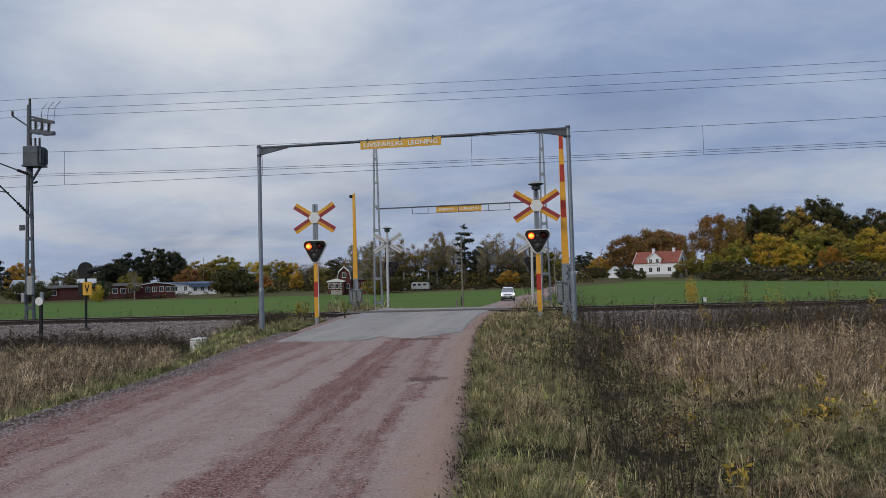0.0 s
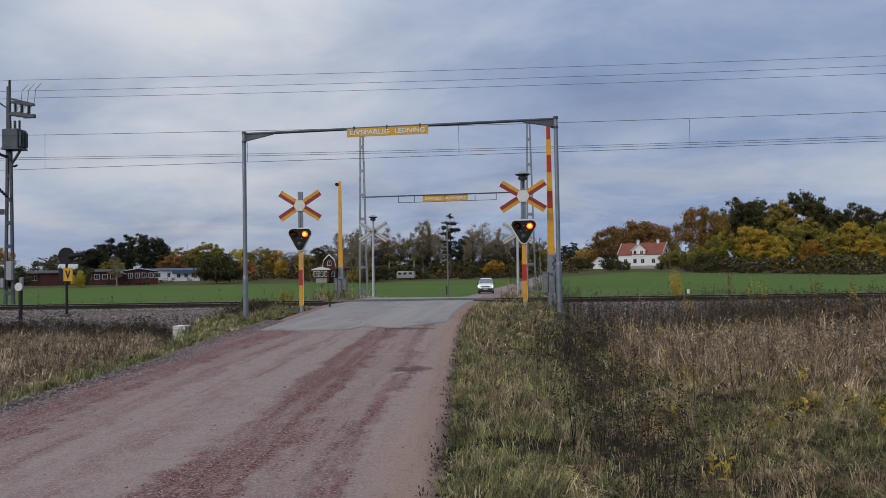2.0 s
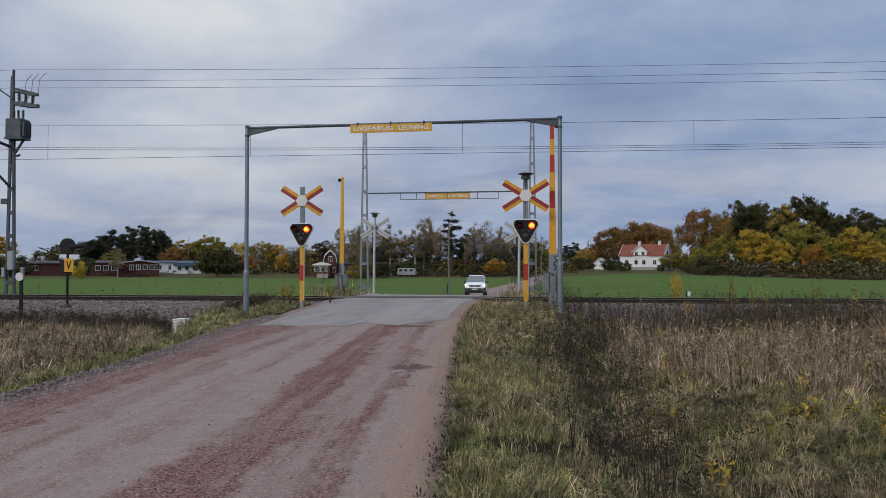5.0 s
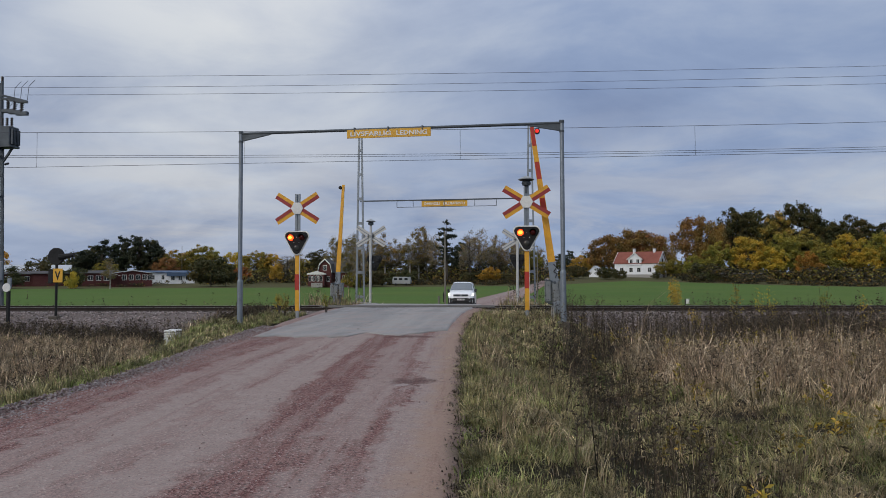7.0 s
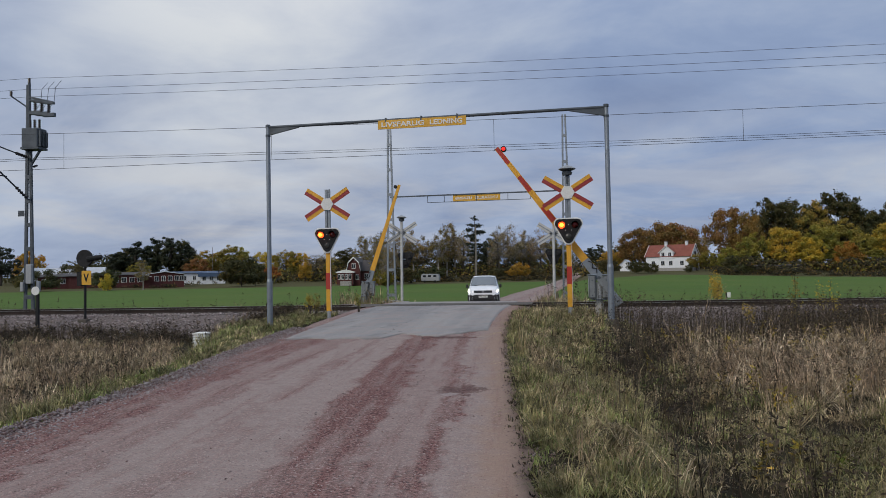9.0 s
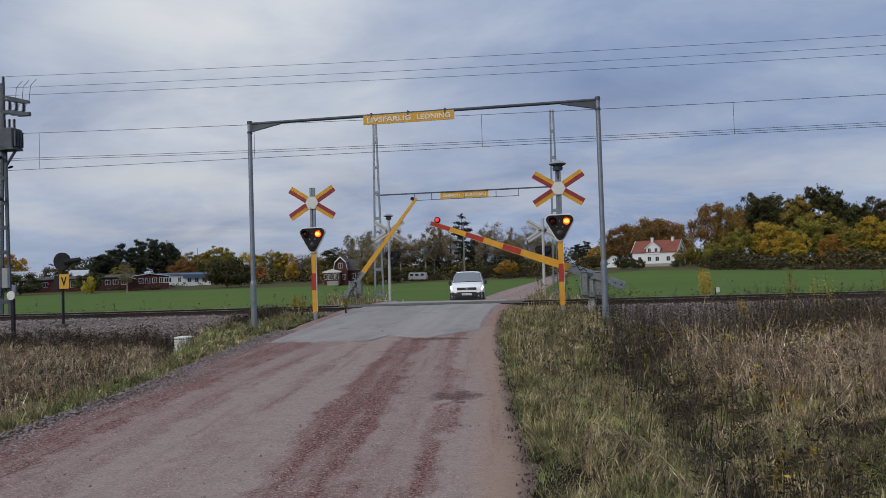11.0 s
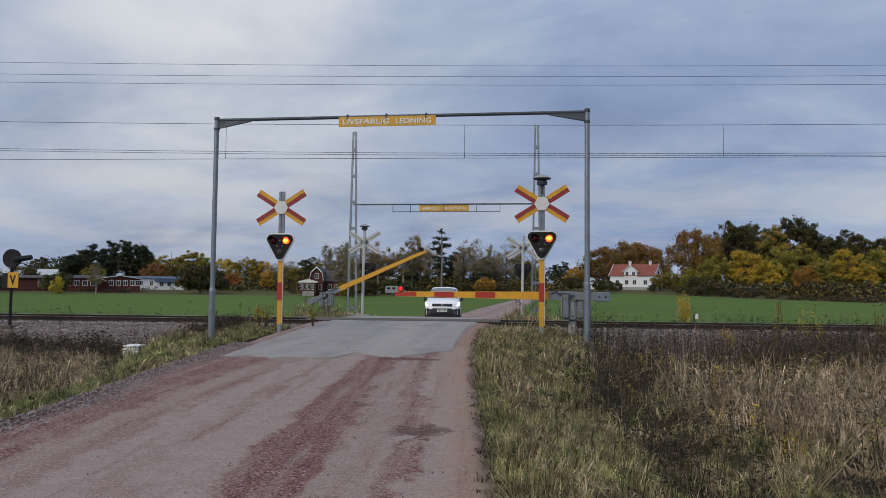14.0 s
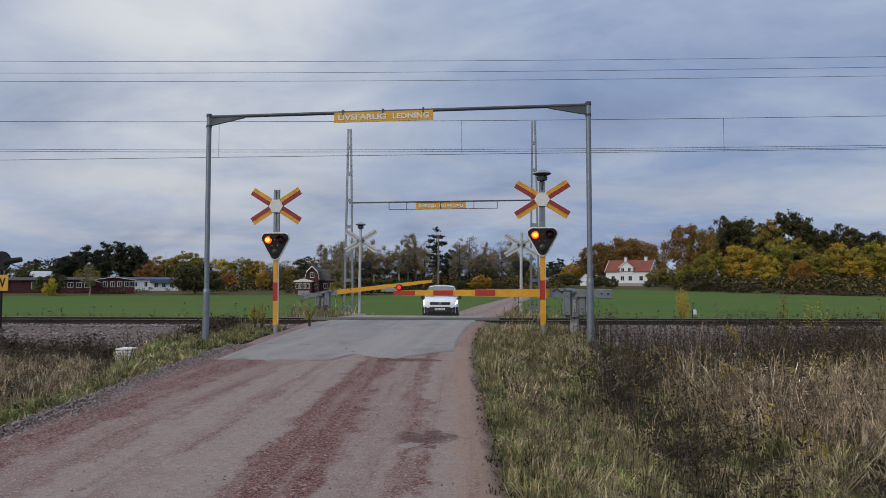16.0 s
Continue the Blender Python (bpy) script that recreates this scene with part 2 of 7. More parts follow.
LEAF = {
    "oak_brown": plants("oak_brown_leaves", [(0.225, 0.125, 0.038), (0.300, 0.172, 0.050), (0.165, 0.105, 0.036), (0.345, 0.205, 0.062), (0.19, 0.14, 0.045)]),
    "dark_green": plants("dark_green_leaves", [(0.052, 0.060, 0.022), (0.084, 0.084, 0.030), (0.112, 0.092, 0.034), (0.040, 0.046, 0.019)]),
    "olive": plants("olive_leaves", [(0.215, 0.205, 0.045), (0.33, 0.285, 0.052), (0.165, 0.16, 0.038), (0.41, 0.30, 0.05)]),
    "yellow": plants("yellow_leaves", [(0.60, 0.42, 0.050), (0.45, 0.35, 0.055), (0.68, 0.45, 0.050), (0.33, 0.29, 0.055)]),
    "orange": plants("orange_leaves", [(0.440, 0.204, 0.036), (0.362, 0.178, 0.036), (0.475, 0.263, 0.040), (0.286, 0.129, 0.032)]),
    "red": plants("red_leaves", [(0.405, 0.100, 0.036), (0.304, 0.086, 0.036), (0.453, 0.155, 0.040)]),
    "needles": plants("needles", [(0.028, 0.038, 0.023), (0.046, 0.056, 0.030), (0.030, 0.034, 0.021)], through=0.08),
    "sparse": plants("sparse_leaves", [(0.28, 0.22, 0.10), (0.22, 0.19, 0.10), (0.36, 0.27, 0.105), (0.18, 0.16, 0.085)]),
    "birch": plants("birch_leaves", [(0.26, 0.205, 0.065), (0.19, 0.17, 0.06), (0.37, 0.27, 0.07), (0.14, 0.13, 0.05)]),
    # brown brush, its colour darkened further to carry the shade below the trees
    "brush": plants("shaded_brush_leaves", [(0.034, 0.027, 0.018), (0.050, 0.040, 0.022), (0.026, 0.024, 0.016), (0.065, 0.050, 0.026)]),
}
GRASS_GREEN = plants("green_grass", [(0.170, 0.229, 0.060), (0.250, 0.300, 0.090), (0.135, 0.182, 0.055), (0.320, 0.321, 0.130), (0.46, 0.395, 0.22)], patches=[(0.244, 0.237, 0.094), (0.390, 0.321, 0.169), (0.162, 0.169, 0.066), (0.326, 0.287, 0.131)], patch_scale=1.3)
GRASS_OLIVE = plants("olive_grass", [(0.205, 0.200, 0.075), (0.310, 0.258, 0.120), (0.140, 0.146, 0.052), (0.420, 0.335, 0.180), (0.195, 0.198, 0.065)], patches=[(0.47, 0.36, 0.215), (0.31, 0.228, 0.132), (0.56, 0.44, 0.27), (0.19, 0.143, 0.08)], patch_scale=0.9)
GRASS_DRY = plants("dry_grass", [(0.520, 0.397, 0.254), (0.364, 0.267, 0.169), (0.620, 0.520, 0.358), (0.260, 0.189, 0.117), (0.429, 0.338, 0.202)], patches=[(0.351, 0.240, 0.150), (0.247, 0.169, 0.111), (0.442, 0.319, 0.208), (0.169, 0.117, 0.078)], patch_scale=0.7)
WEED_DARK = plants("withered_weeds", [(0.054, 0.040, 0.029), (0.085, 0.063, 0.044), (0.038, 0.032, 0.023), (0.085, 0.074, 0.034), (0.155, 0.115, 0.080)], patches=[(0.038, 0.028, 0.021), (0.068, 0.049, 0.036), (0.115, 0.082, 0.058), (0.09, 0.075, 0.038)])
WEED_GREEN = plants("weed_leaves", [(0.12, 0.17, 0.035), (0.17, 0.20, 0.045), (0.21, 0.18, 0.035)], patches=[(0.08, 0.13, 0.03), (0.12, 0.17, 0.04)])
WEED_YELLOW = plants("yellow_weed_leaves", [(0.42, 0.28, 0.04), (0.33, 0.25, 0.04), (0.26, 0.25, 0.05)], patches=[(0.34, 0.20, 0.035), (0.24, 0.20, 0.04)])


def ground_material():
    m, t, s = material("ground_cover")
    co = coords(t)
    sep = t.nodes.new("ShaderNodeSeparateXYZ")
    L(t, co, sep.inputs[0])
    n1 = noise_tex(t, co, 0.8, 6, 0.6)
    n2 = noise_tex(t, co, 9.0, 5, 0.65)
    # Soil is near black: the shade between tufts is put into its colour.
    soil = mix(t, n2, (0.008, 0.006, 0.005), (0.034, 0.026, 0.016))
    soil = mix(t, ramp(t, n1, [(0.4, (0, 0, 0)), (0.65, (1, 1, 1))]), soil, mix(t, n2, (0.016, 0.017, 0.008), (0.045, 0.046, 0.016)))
    rows = noise_tex(t, mapped(t, co, (0.15, 1.2, 1)), 1.0, 5, 0.6)
    crop = mix(t, rows, (0.050, 0.104, 0.021), (0.108, 0.170, 0.036))
    crop = mix(t, ramp(t, noise_tex(t, mapped(t, co, (0.02, 0.5, 1)), 1.0, 4), [(0.5, (0, 0, 0)), (0.62, (0.45, 0.45, 0.45))]), crop, (0.075, 0.10, 0.028))
    crop = mix(t, ramp(t, noise_tex(t, co, 0.035, 4), [(0.42, (0, 0, 0)), (0.7, (0.5, 0.5, 0.5))]), crop, (0.12, 0.15, 0.035))
    edge = math_node(t, "ADD", sep.outputs[1], math_node(t, "MULTIPLY", n1, 2.5))
    infield = ramp(t, math_node(t, "DIVIDE", math_node(t, "SUBTRACT", edge, 43.0), 3.0), [(0, (0, 0, 0)), (1, (1, 1, 1))])
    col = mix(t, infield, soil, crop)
    meadow = mix(t, n1, (0.115, 0.095, 0.042), (0.055, 0.060, 0.024))
    # the field ends along a line bent towards the farmhouse
    bx = sep.outputs[0]
    line_w = math_node(t, "ADD", math_node(t, "MULTIPLY", bx, 0.22), 164.0)
    line_m = math_node(t, "ADD", math_node(t, "MULTIPLY", bx, 1.37), 164.0)
    line_e = math_node(t, "SUBTRACT", 229.0, math_node(t, "MULTIPLY", bx, 1.06))
    bound = math_node(t, "MINIMUM", math_node(t, "MAXIMUM", line_w, line_m), math_node(t, "MAXIMUM", line_e, 110.0))
    past = ramp(t, math_node(t, "DIVIDE", math_node(t, "SUBTRACT", edge, bound), 5.0), [(0, (0, 0, 0)), (1, (1, 1, 1))])
    col = mix(t, past, col, meadow)
    # stone bed under the track
    off = math_node(t, "ABSOLUTE", math_node(t, "SUBTRACT", math_node(t, "SUBTRACT", sep.outputs[1], math_node(t, "MULTIPLY", math_node(t, "SUBTRACT", sep.outputs[0], 4.0), 0.0787)), 31.2))
    bed = ramp(t, math_node(t, "ADD", math_node(t, "DIVIDE", off, 6.0), math_node(t, "MULTIPLY", math_node(t, "SUBTRACT", n2, 0.5), 0.15)), [(0.56, (1, 1, 1)), (0.62, (0, 0, 0))])
    col = mix(t, bed, col, mix(t, noise_tex(t, co, 18, 5, 0.8), (0.02, 0.016, 0.014), (0.30, 0.25, 0.235)))
    L(t, col, s.inputs["Base Color"])
    s.inputs["Roughness"].default_value = 0.95
    s.inputs["Specular IOR Level"].default_value = 0.1
    bump(t, n2, s, 0.6, 0.05)
    return m


def gravel_material(name, far=False):
    """Red crushed stone with pale, dusty wheel tracks; UV is metres from the road's right edge and along it."""
    m, t, s = material(name)
    uv = t.nodes.new("ShaderNodeUVMap").outputs[0]
    sep = t.nodes.new("ShaderNodeSeparateXYZ")
    L(t, uv, sep.inputs[0])
    co = coords(t)
    wob = noise_tex(t, mapped(t, uv, (0.25, 0.12, 1)), 1.0, 3)
    frag = noise_tex(t, co, 2.2, 6, 0.65)
    u = math_node(t, "ADD", sep.outputs[0], math_node(t, "MULTIPLY", math_node(t, "SUBTRACT", wob, 0.5), 1.1))
    u = math_node(t, "ADD", u, math_node(t, "MULTIPLY", math_node(t, "SUBTRACT", frag, 0.5), 1.0))
    streak = noise_tex(t, mapped(t, uv, (5.0, 0.28, 1)), 1.0, 6, 0.65)
    k = math_node(t, "DIVIDE", u, 6.4)
    P, Q, R = (0, 0, 0), (0.5, 0.5, 0.5), (1, 1, 1)
    spots = []
    if far:
        red = ramp(t, k, [(0.0, Q), (0.2, P), (0.42, Q), (0.6, P), (0.9, Q)])
    else:
        red = ramp(t, k, [(0.0, (0.10,) * 3), (0.125, (0.05,) * 3), (0.14, (0.8,) * 3), (0.165, (0.8,) * 3), (0.18, (0.30,) * 3), (0.24, (0.35,) * 3), (0.265, R), (0.355, R), (0.385, P), (0.465, P),
                           (0.48, (0.42,) * 3), (0.505, (0.42,) * 3), (0.525, P), (0.585, P), (0.60, (0.5,) * 3), (0.64, (0.5,) * 3), (0.655, (0.3,) * 3), (0.69, (0.4,) * 3), (0.71, R), (1.0, R)])
    for px, py, ax, ay in ((-0.36, 12.85, 0.40, 0.42), (-1.7, 19.35, 0.7, 0.30)):
        q = mapped(t, co, (1 / ax, 1 / ay, 0), (-px / ax, -py / ay, 0))
        ln = t.nodes.new("ShaderNodeVectorMath")
        ln.operation = "LENGTH"
        L(t, q, ln.inputs[0])
        spot = ramp(t, math_node(t, "ADD", ln.outputs["Value"], math_node(t, "MULTIPLY", math_node(t, "SUBTRACT", noise_tex(t, co, 6.0, 6, 0.8), 0.5), 3.6)), [(0.6, R), (0.95, P)])
        red = math_node(t, "MAXIMUM", red, spot)
        spots.append(spot)
    stone = t.nodes.new("ShaderNodeTexVoronoi")
    stone.inputs["Scale"].default_value = 62.0
    L(t, co, stone.inputs["Vector"])
    sv = t.nodes.new("ShaderNodeSeparateColor")
    L(t, stone.outputs["Color"], sv.inputs[0])
    redc = ramp(t, sv.outputs[0], [(0.0, (0.050, 0.024, 0.021)), (0.35, (0.165, 0.073, 0.064)), (0.75, (0.265, 0.138, 0.120)), (0.95, (0.33, 0.205, 0.18)), (1.0, (0.44, 0.36, 0.33))])
    pale = mix(t, noise_tex(t, co, 5.0, 6, 0.7), (0.232, 0.185, 0.163), (0.415, 0.35, 0.312))
    pale = mix(t, 0.25, pale, redc)
    sand = ramp(t, k, [(0.0, R), (0.05, R), (0.11, P)])
    pale = mix(t, math_node(t, "MULTIPLY", sand, 0.8), pale, (0.32, 0.215, 0.155))
    fac = math_node(t, "MULTIPLY", red, ramp(t, noise_tex(t, co, 1.1, 6, 0.7), [(0.25, (0.5,) * 3), (0.55, R)]))
    fac = math_node(t, "ADD", math_node(t, "MULTIPLY", fac, ramp(t, streak, [(0.30, (0.35,) * 3), (0.52, R)])), ramp(t, streak, [(0.52, P), (0.72, (0.55,) * 3)]))
    fac = math_node(t, "MINIMUM", fac, 1.0)
    speck = ramp(t, noise_tex(t, co, 26, 2, 0.7), [(0.54, P), (0.66, (0.7,) * 3)])
    fac = math_node(t, "MAXIMUM", fac, math_node(t, "MULTIPLY", speck, 0.55))
    col = mix(t, fac, pale, redc)
    for spot in spots:
        col = mix(t, math_node(t, "MULTIPLY", spot, 0.5), col, (0.06, 0.032, 0.028))
    # worn-out hole with pale dust in it
    hole = t.nodes.new("ShaderNodeVectorMath")
    hole.operation = "LENGTH"
    L(t, mapped(t, co, (1 / 0.13, 1 / 0.12, 0), (0.46 / 0.13, -12.52 / 0.12, 0)), hole.inputs[0])
    dust = ramp(t, math_node(t, "ADD", hole.outputs["Value"], math_node(t, "MULTIPLY", math_node(t, "SUBTRACT", noise_tex(t, co, 9.0, 5, 0.7), 0.5), 1.6)), [(0.75, R), (1.0, P)])
    col = mix(t, math_node(t, "MULTIPLY", dust, 0.0 if far else 0.55), col, (0.37, 0.33, 0.31))
    L(t, col, s.inputs["Base Color"])
    s.inputs["Roughness"].default_value = 0.9
    s.inputs["Specular IOR Level"].default_value = 0.25
    hgt = math_node(t, "ADD", math_node(t, "MULTIPLY", stone.outputs["Distance"], math_node(t, "ADD", math_node(t, "MULTIPLY", fac, 1.0), 0.15)), math_node(t, "MULTIPLY", frag, 0.5))
    bump(t, hgt, s, 0.7, 0.02)
    return m


def asphalt_material():
    m, t, s = material("worn_asphalt")
    co = coords(t)
    n1 = noise_tex(t, co, 0.9, 6, 0.6)
    n2 = noise_tex(t, co, 70, 3, 0.6)
    trk = noise_tex(t, mapped(t, co, (1.1, 0.10, 1)), 1.4, 4)
    col = mix(t, n1, (0.20, 0.192, 0.185), (0.285, 0.27, 0.257))
    col = mix(t, ramp(t, trk, [(0.42, (0, 0, 0)), (0.64, (0.7, 0.7, 0.7))]), col, (0.33, 0.31, 0.29))
    col = mix(t, 0.5, col, mix(t, 1.0, col, ramp(t, n2, [(0.3, (0.65,) * 3), (0.7, (1.25,) * 3)]), "MULTIPLY"))
    vor = t.nodes.new("ShaderNodeTexVoronoi")
    vor.feature = "DISTANCE_TO_EDGE"
    vor.inputs["Scale"].default_value = 0.33
    L(t, mapped(t, co, (1, 0.8, 1), (0.37, 0.2, 0)), vor.inputs["Vector"])
    crack = ramp(t, math_node(t, "ADD", vor.outputs["Distance"], math_node(t, "MULTIPLY", noise_tex(t, co, 3.0, 5), 0.06)), [(0.026, (1, 1, 1)), (0.034, (0, 0, 0))])
    col = mix(t, math_node(t, "MULTIPLY", crack, 0.75), col, (0.06, 0.055, 0.052))
    # patched places and reddish dust carried in from the gravel
    patch = noise_tex(t, mapped(t, co, (0.8, 0.35, 1), (2.0, 5.0, 0)), 1.0, 5, 0.7)
    col = mix(t, ramp(t, patch, [(0.36, (0.5,) * 3), (0.46, (0, 0, 0))]), col, (0.15, 0.143, 0.138))
    dust = math_node(t, "MULTIPLY", ramp(t, noise_tex(t, co, 1.6, 6, 0.75), [(0.45, (0, 0, 0)), (0.62, (0.75,) * 3)]), 0.6)
    col = mix(t, dust, col, (0.33, 0.25, 0.215))
    L(t, col, s.inputs["Base Color"])
    s.inputs["Roughness"].default_value = 0.8
    bump(t, n2, s, 0.4, 0.006)
    return m


def stones(name, colours):
    m, t, s = material(name)
    geo = t.nodes.new("ShaderNodeNewGeometry").outputs["Random Per Island"]
    col = ramp(t, geo, [(i / (len(colours) - 1), c) for i, c in enumerate(colours)])
    n = noise_tex(t, coords(t), 30, 3)
    L(t, mix(t, math_node(t, "MULTIPLY", n, 0.5), col, (0.07, 0.055, 0.05)), s.inputs["Base Color"])
    s.inputs["Roughness"].default_value = 0.9
    return m


GROUND = ground_material()
GRAVEL = gravel_material("red_gravel")
GRAVEL_FAR = gravel_material("far_gravel", True)
ASPHALT = asphalt_material()
BALLAST = stones("ballast_stone", [(0.24, 0.20, 0.185), (0.37, 0.315, 0.30), (0.12, 0.095, 0.088), (0.47, 0.41, 0.39), (0.31, 0.23, 0.21)])
RIDGE = stones("ridge_stone", [(0.22, 0.165, 0.16), (0.33, 0.28, 0.27), (0.40, 0.36, 0.35), (0.15, 0.10, 0.095), (0.27, 0.18, 0.17)])
LOOSE = stones("loose_gravel", [(0.15, 0.085, 0.08), (0.24, 0.15, 0.14), (0.33, 0.28, 0.27), (0.11, 0.06, 0.055)])


# ---- geometry helpers ----
class Geo:
    """Gathers vertices and faces; each face may take a material slot."""

    def __init__(self):
        self.v, self.f, self.m = [], [], []

    def add(self, verts, faces, slot=0):
        o = len(self.v)
        self.v += [tuple(p) for p in verts]
        self.f += [tuple(i + o for i in f) for f in faces]
        self.m += [slot] * len(faces)
        return self

    def box(self, x0, x1, y0, y1, z0, z1, slot=0):
        vs = [(x, y, z) for z in (z0, z1) for x, y in ((x0, y0), (x1, y0), (x1, y1), (x0, y1))]
        return self.add(vs, [(3, 2, 1, 0), (4, 5, 6, 7), (0, 1, 5, 4), (1, 2, 6, 5), (2, 3, 7, 6), (3, 0, 4, 7)], slot)

    def tube(self, a, b, r0, r1=None, n=10, slot=0):
        r1 = r0 if r1 is None else r1
        a, b = Vector(a), Vector(b)
        q = (b - a).to_track_quat("Z", "Y")
        ring = [Vector((math.cos(2 * math.pi * i / n), math.sin(2 * math.pi * i / n), 0)) for i in range(n)]
        vs = [a + q @ (p * r0) for p in ring] + [b + q @ (p * r1) for p in ring]
        fs = [(i, (i + 1) % n, n + (i + 1) % n, n + i) for i in range(n)] + [tuple(range(n - 1, -1, -1)), tuple(range(n, 2 * n))]
        return self.add(vs, fs, slot)

    def path(self, pts, r, n=6, slot=0):
        for a, b in zip(pts, pts[1:]):
            self.tube(a, b, r, r, n, slot)
        return self

    def bar(self, a, b, w, h, slot=0):
        """A square bar from a to b."""
        a, b = Vector(a), Vector(b)
        q = (b - a).to_track_quat("Z", "Y")
        vs = [p + q @ Vector((sx * w / 2, sy * h / 2, 0)) for p in (a, b) for sx, sy in ((-1, -1), (1, -1), (1, 1), (-1, 1))]
        return self.add(vs, [(3, 2, 1, 0), (4, 5, 6, 7), (0, 1, 5, 4), (1, 2, 6, 5), (2, 3, 7, 6), (3, 0, 4, 7)], slot)

    def prism_xz(self, poly, y0, y1, slot=0):
        n = len(poly)
        vs = [(x, y0, z) for x, z in poly] + [(x, y1, z) for x, z in poly]
        fs = [tuple(range(n)), tuple(range(2 * n - 1, n - 1, -1))] + [(i, n + i, n + (i + 1) % n, (i + 1) % n) for i in range(n)]
        return self.add(vs, fs, slot)

    def prism_yz(self, poly, x0, x1, slot=0):
        n = len(poly)
        vs = [(x0, y, z) for y, z in poly] + [(x1, y, z) for y, z in poly]
        fs = [tuple(range(n - 1, -1, -1)), tuple(range(n, 2 * n))] + [(i, (i + 1) % n, n + (i + 1) % n, n + i) for i in range(n)]
        return self.add(vs, fs, slot)

    def lathe(self, profile, at=(0, 0, 0), n=14, slot=0):
        ax, ay, az = at
        vs, fs = [], []
        for r, z in profile:
            vs += [(ax + r * math.cos(2 * math.pi * i / n), ay + r * math.sin(2 * math.pi * i / n), az + z) for i in range(n)]
        for k in range(len(profile) - 1):
            fs += [(k * n + i, k * n + (i + 1) % n, (k + 1) * n + (i + 1) % n, (k + 1) * n + i) for i in range(n)]
        fs += [tuple(range(n - 1, -1, -1)), tuple(range((len(profile) - 1) * n, len(profile) * n))]
        return self.add(vs, fs, slot)

    def mesh(self, name, mats, bevel=0.0, smooth=False):
        me = bpy.data.meshes.new(name)
        me.from_pydata(self.v, [], self.f)
        for mt in mats:
            me.materials.append(mt)
        me.polygons.foreach_set("material_index", self.m)
        if bevel:
            bm = bmesh.new()
            bm.from_mesh(me)
            bmesh.ops.bevel(bm, geom=[e for e in bm.edges if e.is_manifold and e.calc_face_angle(0) > 0.6], offset=bevel, segments=1, affect="EDGES", clamp_overlap=True)
            bm.to_mesh(me)
            bm.free()
        if smooth:
            me.polygons.foreach_set("use_smooth", [True] * len(me.polygons))
            me.set_sharp_from_angle(angle=radians(40))
        me.update()
        return me


def part(name, geo, mats, parent, label="", bevel=0.0, smooth=False, at=None):
    mats = mats if isinstance(mats, (list, tuple)) else [mats]
    ob = new(name, geo.mesh(name, mats, bevel, smooth))
    ob.parent = parent
    if at is not None:
        ob.matrix_basis = at
    return tagged(ob, label)


def thing(name, label, category, at=None, group="", kind=""):
    ob = new(name)
    ob.empty_display_size = 0.2
    if at is not None:
        ob.matrix_basis = at
    return tagged(ob, label, category, group, kind)


def raw_mesh(name, verts, tris_or_quads, mats, slots=None):
    """Fast mesh from arrays: verts (n,3), faces (m,k)."""
    me = bpy.data.meshes.new(name)
    verts, faces = np.asarray(verts, np.float32), np.asarray(tris_or_quads, np.int32)
    k = faces.shape[1]
    me.vertices.add(len(verts))
    me.vertices.foreach_set("co", verts.ravel())
    me.loops.add(faces.size)
    me.loops.foreach_set("vertex_index", faces.ravel())
    me.polygons.add(len(faces))
    me.polygons.foreach_set("loop_start", np.arange(0, faces.size, k, dtype=np.int32))
    me.update(calc_edges=True)
    for mt in mats:
        me.materials.append(mt)
    if slots is not None:
        me.polygons.foreach_set("material_index", np.asarray(slots, np.int32))
    return me


def lettering(name, text, height, width, depth, material_, parent, at, label=""):
    cu = bpy.data.curves.new(name, "FONT")
    cu.body, cu.size, cu.extrude, cu.align_x, cu.align_y, cu.resolution_u = text, 1.0, depth, "CENTER", "CENTER", 3
    cu.offset = 0.026
    tmp = bpy.data.objects.new(name, cu)
    scene.collection.objects.link(tmp)
    dg = bpy.context.evaluated_depsgraph_get()
    me = bpy.data.meshes.new_from_object(tmp.evaluated_get(dg))
    bpy.data.objects.remove(tmp)
    xs = [v.co.x for v in me.vertices]
    ys = [v.co.y for v in me.vertices]
    sx, sy = width / (max(xs) - min(xs)), height / (max(ys) - min(ys))
    cy = (max(ys) + min(ys)) / 2
    for v in me.vertices:
        v.co = (v.co.x * sx, (v.co.y - cy) * sy, v.co.z)
    me.materials.clear()
    me.materials.append(material_)
    ob = new(name, me)
    ob.parent, ob.matrix_basis = parent, at
    return tagged(ob, label)


# ---- the lie of the land ----
TRACK_Y, RAIL_Z, TRACK_SLANT = 31.2, 0.26, 0.0787
TRACK = Matrix.Translation((4, TRACK_Y, 0)) @ pose(0, 0, 0, 0, 0, 4.5) @ Matrix.Translation((-4, -TRACK_Y, 0))   # the line crosses the road askew


def lerp_table(table, v):
    xs, ys = zip(*table)
    return np.interp(v, xs, ys)


